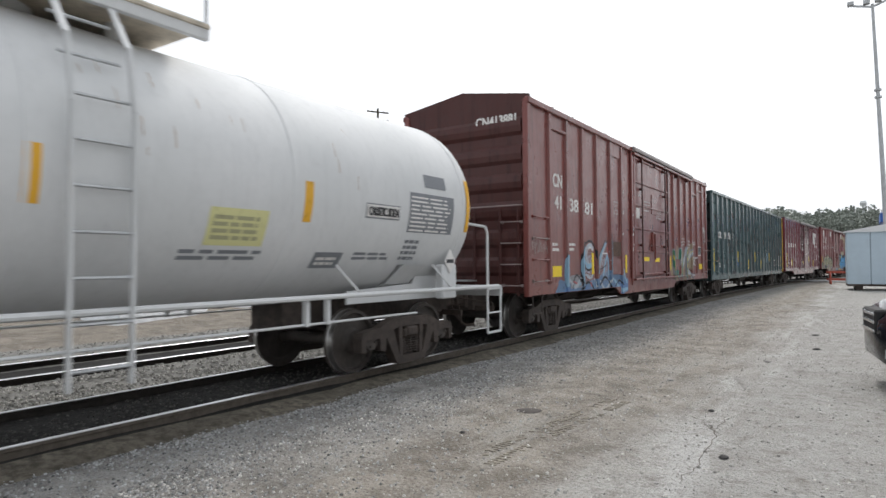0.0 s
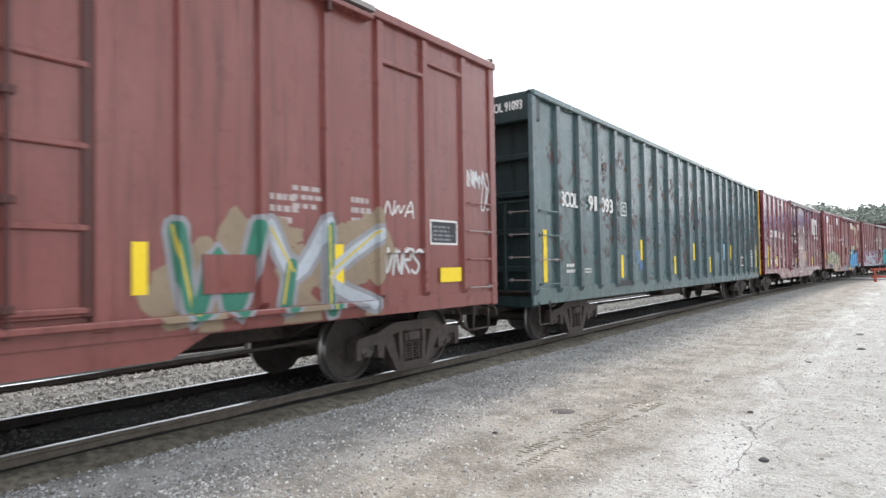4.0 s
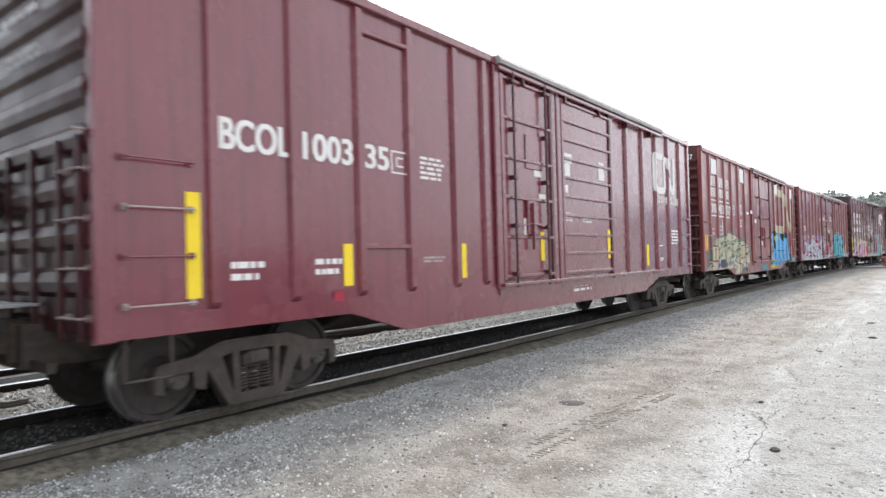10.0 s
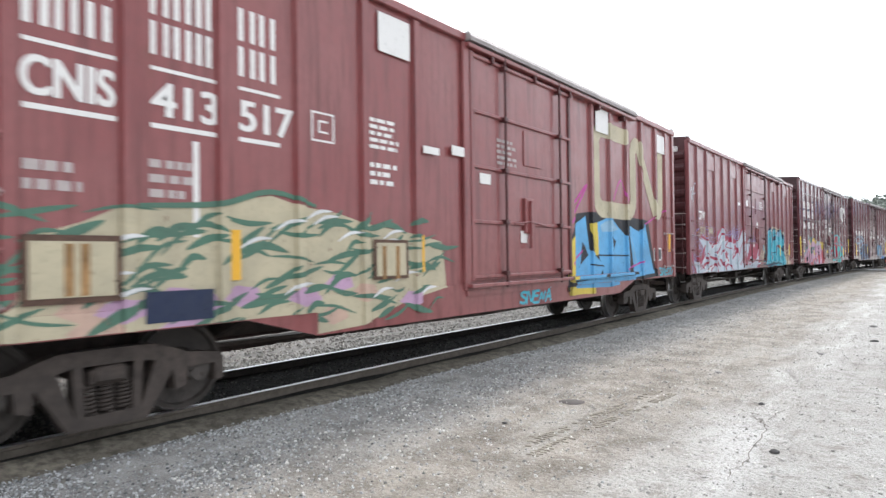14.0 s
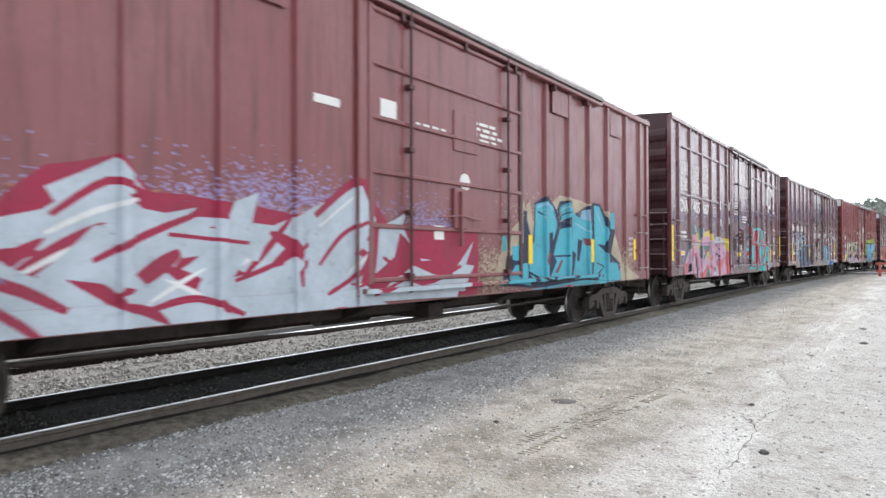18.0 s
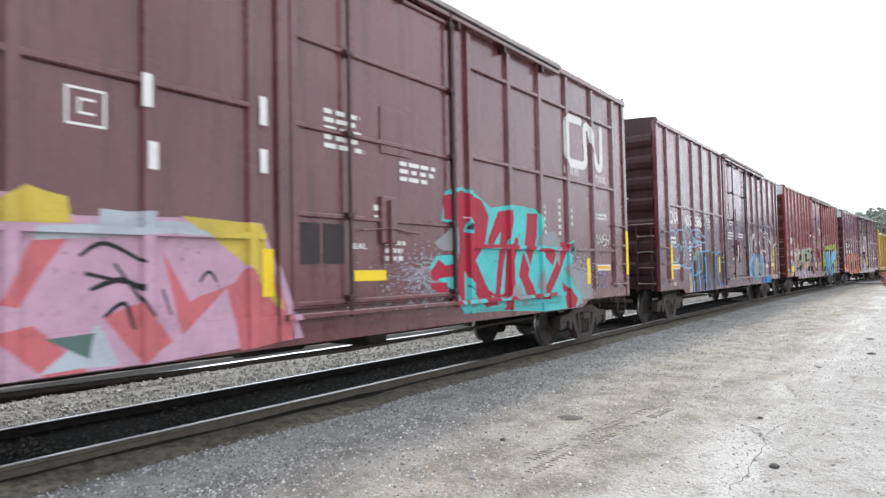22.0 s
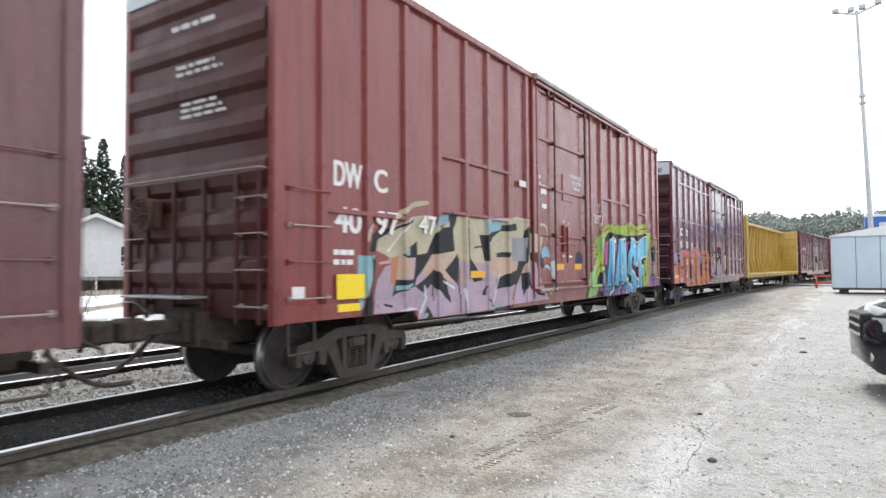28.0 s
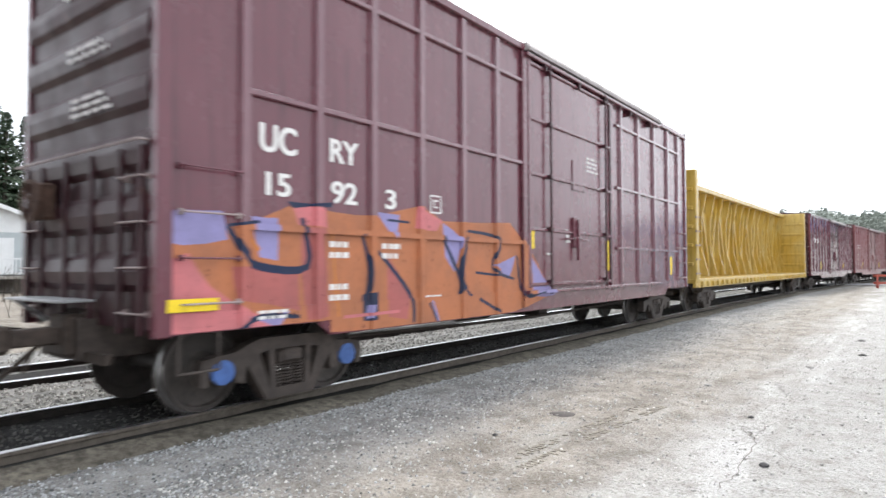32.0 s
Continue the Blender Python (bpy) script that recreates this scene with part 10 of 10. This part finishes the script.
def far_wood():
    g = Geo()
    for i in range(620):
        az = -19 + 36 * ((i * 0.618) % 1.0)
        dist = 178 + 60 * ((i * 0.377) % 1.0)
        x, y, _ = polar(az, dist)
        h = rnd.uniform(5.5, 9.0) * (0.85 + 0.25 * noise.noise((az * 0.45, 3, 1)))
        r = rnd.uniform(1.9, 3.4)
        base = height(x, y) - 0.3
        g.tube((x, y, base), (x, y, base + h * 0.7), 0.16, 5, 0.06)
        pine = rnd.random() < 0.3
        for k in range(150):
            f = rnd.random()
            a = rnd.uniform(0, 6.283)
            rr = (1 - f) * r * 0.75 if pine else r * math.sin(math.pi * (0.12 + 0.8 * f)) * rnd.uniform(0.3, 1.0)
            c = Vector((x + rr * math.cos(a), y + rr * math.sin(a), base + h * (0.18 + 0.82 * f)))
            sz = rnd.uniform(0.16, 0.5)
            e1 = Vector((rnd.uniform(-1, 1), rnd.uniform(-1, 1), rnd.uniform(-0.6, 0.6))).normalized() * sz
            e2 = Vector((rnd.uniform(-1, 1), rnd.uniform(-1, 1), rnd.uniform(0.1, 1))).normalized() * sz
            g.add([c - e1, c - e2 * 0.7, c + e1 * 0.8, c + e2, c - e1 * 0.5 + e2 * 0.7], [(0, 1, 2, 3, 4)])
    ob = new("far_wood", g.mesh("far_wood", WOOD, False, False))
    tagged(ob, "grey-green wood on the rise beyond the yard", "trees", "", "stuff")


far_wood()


# ---- sheds, pole, fence of the yard's far end ----
def siding_material(name, rgb):
    return plain(name, rgb, 0.55, 0.1, 0.06, 0.8)


SHED = siding_material("pale_blue_sheet_metal", (0.50, 0.60, 0.68))
WHITE_SHEET = siding_material("white_sheet", (0.72, 0.73, 0.74))


def shed():
    w, d, h = 6.0, 3.2, 3.2
    ob = thing("metal_shed", pose(2.2, 46.0, 0.25, 0, 0, 2), "pale blue sheet-metal shed with a white roof on skids", "shed")
    part("floor_frame", Geo().box(-w / 2, w / 2, -d / 2, d / 2, 0, 0.12, 0.01), IRON, ob)
    for i in range(5):
        a = -w / 2 + i * w / 5
        part("wall_panel", Geo().box(a + 0.012, a + w / 5 - 0.012, -d / 2, -d / 2 + 0.06, 0.12, h, 0.012), SHED, ob)
        part("wall_panel", Geo().box(a + 0.012, a + w / 5 - 0.012, d / 2 - 0.06, d / 2, 0.12, h, 0.012), SHED, ob)
    for e in (-1, 1):
        for i in range(3):
            a = -d / 2 + 0.07 + i * (d - 0.14) / 3
            part("wall_panel", Geo().box(*sorted((e * (w / 2 - 0.06), e * w / 2)), a, a + (d - 0.14) / 3 - 0.02, 0.12, h, 0.012), SHED, ob)
    part("roof", Geo().prism([(-w / 2 - 0.1, h), (w / 2 + 0.1, h), (w / 2 + 0.1, h + 0.06), (0, h + 0.62), (-w / 2 - 0.1, h + 0.06)], "y", -d / 2 - 0.12, d / 2 + 0.12), WHITE_SHEET, ob, "white roof")
    part("roof_vent", Geo().tube((-0.3, 0, h + 0.5), (-0.3, 0, h + 0.85), 0.2, 12), GALV, ob)
    for x in (-2.4, 0, 2.4):
        part("skid", Geo().box(x - 0.2, x + 0.2, -d / 2 + 0.1, d / 2 - 0.1, -0.27, 0, 0.02), TIE, ob)


def light_pole(x, y, h):
    ob = thing("yard_light_pole", pose(x, y, 0, 0, -1.75, 0), "tall grey steel yard light pole", "light pole")
    part("mast", Geo().tube((0, 0, 0), (0, 0, h), 0.22, 12, 0.11), GALV, ob)
    for q in (-1, 1):
        part("crossarm", Geo().beam((0, 0, h - 0.25), (q * 1.6, 0, h + 0.25), 0.14, 0.14), GALV, ob)
    for q in (-1.5, -0.4, 0.4, 1.5):
        part("lamp_head", Geo().box(q - 0.24, q + 0.24, -0.3, 0.2, h + 0.12 * abs(q), h + 0.12 * abs(q) + 0.36, 0.05), GALV, ob)
    for z in (15.2, 15.8):
        part("collar", Geo().tube((0, 0, z - 0.08), (0, 0, z + 0.08), 0.27, 12), GALV, ob)


def wire_pole(az, dist, h):
    x, y, _ = polar(az, dist)
    ob = thing("wooden_wire_pole", pose(x, y, height(x, y), 0, 0, az + 20), "weathered wooden wire pole with crossarm", "utility pole")
    part("mast", Geo().tube((0, 0, 0), (0, 0, h), 0.16, 10, 0.11), BARK, ob)
    for k in (0.35, 1.1):
        part("crossarm", Geo().box(-1.1, 1.1, -0.06, 0.06, h - k - 0.06, h - k + 0.06, 0.01), BARK, ob)
        for q in (-1.0, -0.6, 0.6, 1.0):
            part("insulator", Geo().tube((q, 0, h - k + 0.06), (q, 0, h - k + 0.2), 0.04, 8, 0.02), GALV, ob)


shed()
light_pole(1.87, 62.0, 23.0)
wire_pole(39.9, 60.0, 16.5)


def stock_tank(az, dist):
    x, y, _ = polar(az, dist)
    ob = thing("water_tower", pose(x, y, 0), "pale distant water tower on a slim stem", "water tower")
    part("stem", Geo().tube((0, 0, 0), (0, 0, 17.2), 0.35, 12, 0.3), WHITE_SHEET, ob)
    part("bowl", Geo().lathe([(16.8, 0.3), (17.2, 0.7), (17.8, 0.85), (18.4, 0.6), (18.6, 0.0)], "z", 20), WHITE_SHEET, ob, smooth=True)


stock_tank(-0.2, 205)
BLUE = plain("blue_enamel", (0.03, 0.12, 0.42), 0.4, 0, 0.1, 2)
ORANGE = plain("orange_red_paint", (0.4, 0.08, 0.05), 0.6, 0, 0.2, 4)
ob = thing("blue_canopy", pose(7.95, 74.0, -0.2, 0, 0, 0), "blue flat canopy roof on posts behind the shed", "canopy")
part("fascia", Geo().box(-6.4, 8, -3, 3, 5.6, 6.5, 0.05), BLUE, ob)
part("roof_sheet", Geo().box(-6.3, 7.9, -2.9, 2.9, 6.5, 6.7, 0.02), WHITE_SHEET, ob)
for px in (-5, 1, 7):
    part("canopy_post", Geo().box(px - 0.15, px + 0.15, -0.15, 0.15, 0, 5.6, 0.02), WHITE_SHEET, ob)
ob = thing("orange_barricade", pose(-1.35, 56.0, 0.02, 0, 0, 8), "low orange-red steel stand beside the crossing", "barricade")
for q in (-0.65, 0.65):
    for e in (-0.45, 0.45):
        part("leg", Geo().beam((q, e, 0), (q, 0, 0.95), 0.09, 0.09), ORANGE, ob)
for z in (0.35, 0.9):
    part("rail_bar", Geo().box(-0.9, 0.9, -0.06, 0.06, z - 0.08, z + 0.08, 0.01), ORANGE, ob)


# ---- house behind the tracks ----
SIDING = plain("pale_grey_siding", (0.42, 0.46, 0.47), 0.6, 0, 0.08, 1.2)
TRIM = plain("white_house_trim", (0.72, 0.73, 0.73), 0.55, 0, 0.08, 2)
SHINGLE = plain("grey_shingle", (0.16, 0.165, 0.17), 0.9, 0, 0.25, 5, 0.01)
DARKGLASS = plain("window_glass", (0.03, 0.035, 0.04), 0.08, 0, 0.1, 2)
WEATHERED = plain("weathered_grey_wood", (0.3, 0.28, 0.25), 0.85, 0, 0.25, 6)


def house(az, dist, w, SIDING, label):
    hx, hy_, _ = polar(az, dist)
    ob = thing("house", pose(hx, hy_, 0.6, 0, 0, az), label, "house", "houses behind the tracks")
    d = 9.0
    part("foundation", Geo().box(-w, w, 0, d, -0.5, 0.72, 0.02), STONE, ob)
    for k in range(14):
        z = 0.72 + 0.165 * k
        part("siding_board", Geo().prism([(0.0, z), (-0.03, z), (-0.012, z + 0.165), (0.0, z + 0.165)], "x", -w, w), SIDING, ob)
    part("wall", Geo().box(-w, w, 0, d, 0.72, 3.05), SIDING, ob)
    part("gable", Geo().prism([(-w, 3.05), (w, 3.05), (0, 4.6)], "y", 0.0, 0.12), TRIM, ob)
    for s in (1, -1):
        part("roof_slope", Geo().prism([(0, 4.6), (s * (w + 0.45), 2.87), (s * (w + 0.45), 2.99), (0, 4.74)], "y", -0.5, d + 0.3), SHINGLE, ob)
        part("barge_board", Geo().prism([(0, 4.5), (s * (w + 0.45), 2.74), (s * (w + 0.45), 2.97), (0, 4.73)], "y", -0.55, -0.5), TRIM, ob)
        part("corner_board", Geo().box(*sorted((s * w, s * (w - 0.14))), -0.05, 0.0, 0.72, 3.05, 0.004), TRIM, ob)
    for wx in (w * 0.57, -w * 0.42):
        win = part("window", Geo().box(wx - 0.55, wx + 0.55, -0.04, -0.028, 1.45, 2.65), DARKGLASS, ob)
        fr = Geo()
        for a, b, c, e in ((-0.65, 0.65, 1.35, 1.45), (-0.65, 0.65, 2.65, 2.77), (-0.65, -0.55, 1.45, 2.65), (0.55, 0.65, 1.45, 2.65), (-0.55, 0.55, 2.03, 2.08)):
            fr.box(wx + a, wx + b, -0.07, -0.03, c, e)
        part("window_frame", fr, TRIM, win)
    part("door", Geo().box(0.1, 1.0, -0.05, -0.03, 0.75, 2.75, 0.004), TRIM, ob)
    part("porch_deck", Geo().box(-w, w + 0.6, -2.2, -0.06, 0.52, 0.66, 0.01), WEATHERED, ob)
    for px in (-w + 0.2, -w * 0.5, 0.0, w * 0.5, w - 0.2, w + 0.5):
        part("porch_post", Geo().box(px - 0.06, px + 0.06, -2.18, -2.06, -0.5, 1.62, 0.008), TRIM, ob)
    for z in (0.82, 1.58):
        part("porch_rail", Geo().box(-w, w + 0.55, -2.15, -2.08, z - 0.04, z + 0.04, 0.006), TRIM, ob)
    for k in range(int((2 * w + 0.4) / 0.2)):
        px = -w + 0.3 + k * 0.2
        part("baluster", Geo().box(px - 0.02, px + 0.02, -2.13, -2.1, 0.84, 1.55), TRIM, ob)
    part("chimney", Geo().box(-0.9, -0.4, 4.0, 4.5, 3.9, 5.4, 0.02), STONE, ob)


house(73.0, 41.5, 3.85, SIDING, "small pale grey gabled house with white trim and a porch")
house(62.2, 45.0, 3.4, TRIM, "small white gabled house with a railed porch")


def brush(az, dist, n, seed):
    """Bare brown brush and dead weeds along the bank."""
    rnd = random.Random(seed)
    x, y, _ = polar(az, dist)
    g = Geo()
    for _ in range(n):
        px, py = rnd.gauss(0, 1.1), rnd.gauss(0, 1.1)
        h = rnd.uniform(0.3, 1.3)
        lean = Vector((rnd.uniform(-0.35, 0.35), rnd.uniform(-0.35, 0.35), 1)) * h
        g.tube((px, py, -0.1), Vector((px, py, 0)) + lean, 0.012, 3, 0.004)
        for _ in range(3):
            q = Vector((px, py, 0)) + lean * rnd.uniform(0.4, 1)
            g.tube(q, q + Vector((rnd.uniform(-0.3, 0.3), rnd.uniform(-0.3, 0.3), rnd.uniform(0.05, 0.35))), 0.007, 3, 0.003)
    ob = new("dead_brush", g.mesh("dead_brush", BARK, False, False))
    ob.matrix_basis = pose(x, y, height(x, y))
    tagged(ob, "bare brown brush on the bank behind the tracks", "brush", "brush on the bank")


for i in range(14):
    rq = random.Random(80 + i)
    brush(rq.uniform(38, 74), rq.uniform(22, 38), 60, 90 + i)


# ---- dark car parked at the yard's edge ----
NAVY = plain("black_car_paint", (0.012, 0.013, 0.018), 0.12, 0.0, 0.2, 1)
CHROME = plain("chrome", (0.7, 0.7, 0.72), 0.15, 1.0, 0.05, 3)
LENS = plain("headlight_lens", (0.55, 0.58, 0.6), 0.08, 0.3, 0.15, 8)


def parked_car(x, y, rz):
    """Its nose points to -x in its own space; the nose is at the origin."""
    ob = thing("parked_suv", pose(x, y, height(x, y), 0, 0, rz) @ Matrix.Scale(1.14, 4), "black four-wheel-drive car parked on the dirt yard", "car")
    hw = 0.92
    # rows across the length: (x, half width, bottom, waist height)
    rows = [(-0.06, 0.3, 0.48, 0.7), (-0.03, 0.52, 0.38, 0.82), (0.06, 0.7, 0.3, 0.92), (0.2, 0.82, 0.26, 1.0), (0.5, 0.905, 0.25, 1.08), (1.3, hw, 0.28, 1.14), (1.6, hw, 0.28, 1.16), (3.0, hw, 0.28, 1.16), (4.2, 0.9, 0.3, 1.14), (4.6, 0.82, 0.4, 1.05), (4.68, 0.7, 0.5, 0.9)]
    g = Geo()
    k = 10
    for rx, w, b, t in rows:
        mid = (b + t) / 2
        ring = [(-w * 0.9, b), (-w, b + 0.1), (-w * 1.0, mid), (-w * 0.985, t - 0.1), (-w * 0.86, t), (w * 0.86, t), (w * 0.985, t - 0.1), (w, mid), (w, b + 0.1), (w * 0.9, b)]
        g.v += [(rx, a, z) for a, z in ring]
    for i in range(len(rows) - 1):
        for j in range(k):
            g.f.append((i * k + j, i * k + (j + 1) % k, (i + 1) * k + (j + 1) % k, (i + 1) * k + j))
    g.f += [tuple(range(k)), tuple(range((len(rows) - 1) * k, len(rows) * k))]
    g.m = [0] * len(g.f)
    part("body", g, NAVY, ob, smooth=True)
    part("cabin", Geo().add([(1.35, s * 0.84, 1.13) for s in (-1, 1)] + [(2.1, s * 0.68, 1.72) for s in (-1, 1)] + [(4.0, s * 0.68, 1.7) for s in (-1, 1)] + [(4.5, s * 0.8, 1.1) for s in (-1, 1)], [(0, 1, 3, 2), (2, 3, 5, 4), (4, 5, 7, 6), (0, 2, 4, 6), (1, 7, 5, 3), (0, 6, 7, 1)]), NAVY, ob)
    part("windscreen", Geo().add([(1.42, -0.76, 1.19), (1.42, 0.76, 1.19), (2.04, 0.62, 1.685), (2.04, -0.62, 1.685)], [(0, 1, 2, 3)]), DARKGLASS, ob)
    part("bonnet", Geo().add([(0.2, -0.7, 1.055), (0.2, 0.7, 1.055), (1.32, 0.76, 1.165), (1.32, -0.76, 1.165), (0.6, 0.0, 1.13), (0.2, 0, 1.075), (1.32, 0, 1.185)], [(0, 5, 4), (5, 1, 4), (1, 2, 4), (2, 6, 4), (6, 3, 4), (3, 0, 4)]), NAVY, ob, smooth=True)
    part("grille", Geo().box(-0.06, 0.1, -0.38, 0.38, 0.64, 0.93, 0.02), RUBBER, ob)
    for z in (0.69, 0.79, 0.88):
        part("grille_bar", Geo().box(-0.075, 0.09, -0.36, 0.36, z - 0.02, z + 0.02, 0.006), CHROME, ob)
    for s in (1, -1):
        part("headlight", Geo().prism([(0.03, s * 0.56), (0.1, s * 0.735), (0.3, s * 0.868), (0.38, s * 0.85), (0.14, s * 0.56)], "z", 0.76, 0.9), LENS, ob, "clear headlight")
        part("fog_lamp", Geo().tube((0.0, s * 0.58, 0.46), (0.1, s * 0.58, 0.46), 0.05, 12), LENS, ob)
        part("mirror", Geo().box(1.55, 1.72, *sorted((s * 0.92, s * 1.1)), 1.13, 1.3, 0.04), NAVY, ob)
        part("side_window", Geo().add([(1.75, s * 0.835, 1.2), (3.9, s * 0.83, 1.2), (3.8, s * 0.7, 1.64), (2.2, s * 0.7, 1.65)], [(0, 1, 2, 3)]), DARKGLASS, ob)
        for wx in (0.85, 3.7):
            wh = part("wheel", Geo().lathe([(-0.11, 0.2), (-0.11, 0.34), (-0.08, 0.37), (0.08, 0.37), (0.11, 0.34), (0.11, 0.2)], "y", 24, None, (wx, s * 0.84, 0.37)), RUBBER, ob, smooth=True)
            part("rim", Geo().lathe([(s * 0.1, 0.0), (s * 0.1, 0.06), (s * 0.07, 0.18), (s * 0.112, 0.22)], "y", 20, None, (wx, s * 0.84, 0.37)), GALV, wh, smooth=True)


parked_car(0.13, 10.2, 8)


# ---- what moves: the train rolls by ----
def motions():
    ts = [round(0.5 * i, 2) for i in range(65)]
    for car, s0, half in CARS:
        rows = []
        for t in ts:
            s = s0 + gone(t)
            xa, ya, _ = track(s - half)
            xb, yb, _ = track(s + half)
            rows.append((t, pose((xa + xb) / 2, (ya + yb) / 2, RAIL, 0, 0, -math.degrees(math.atan2(xb - xa, yb - ya)))))
        walk(car, rows)
    spin = [round(i * 0.1, 1) for i in range(321)]
    rolls = [(t, math.degrees(-gone(t) / WR)) for t in spin]
    for ws, y in ROLLING:
        walk(ws, [(t, pose(0, y, WR, a % 360)) for t, a in rolls])


motions()
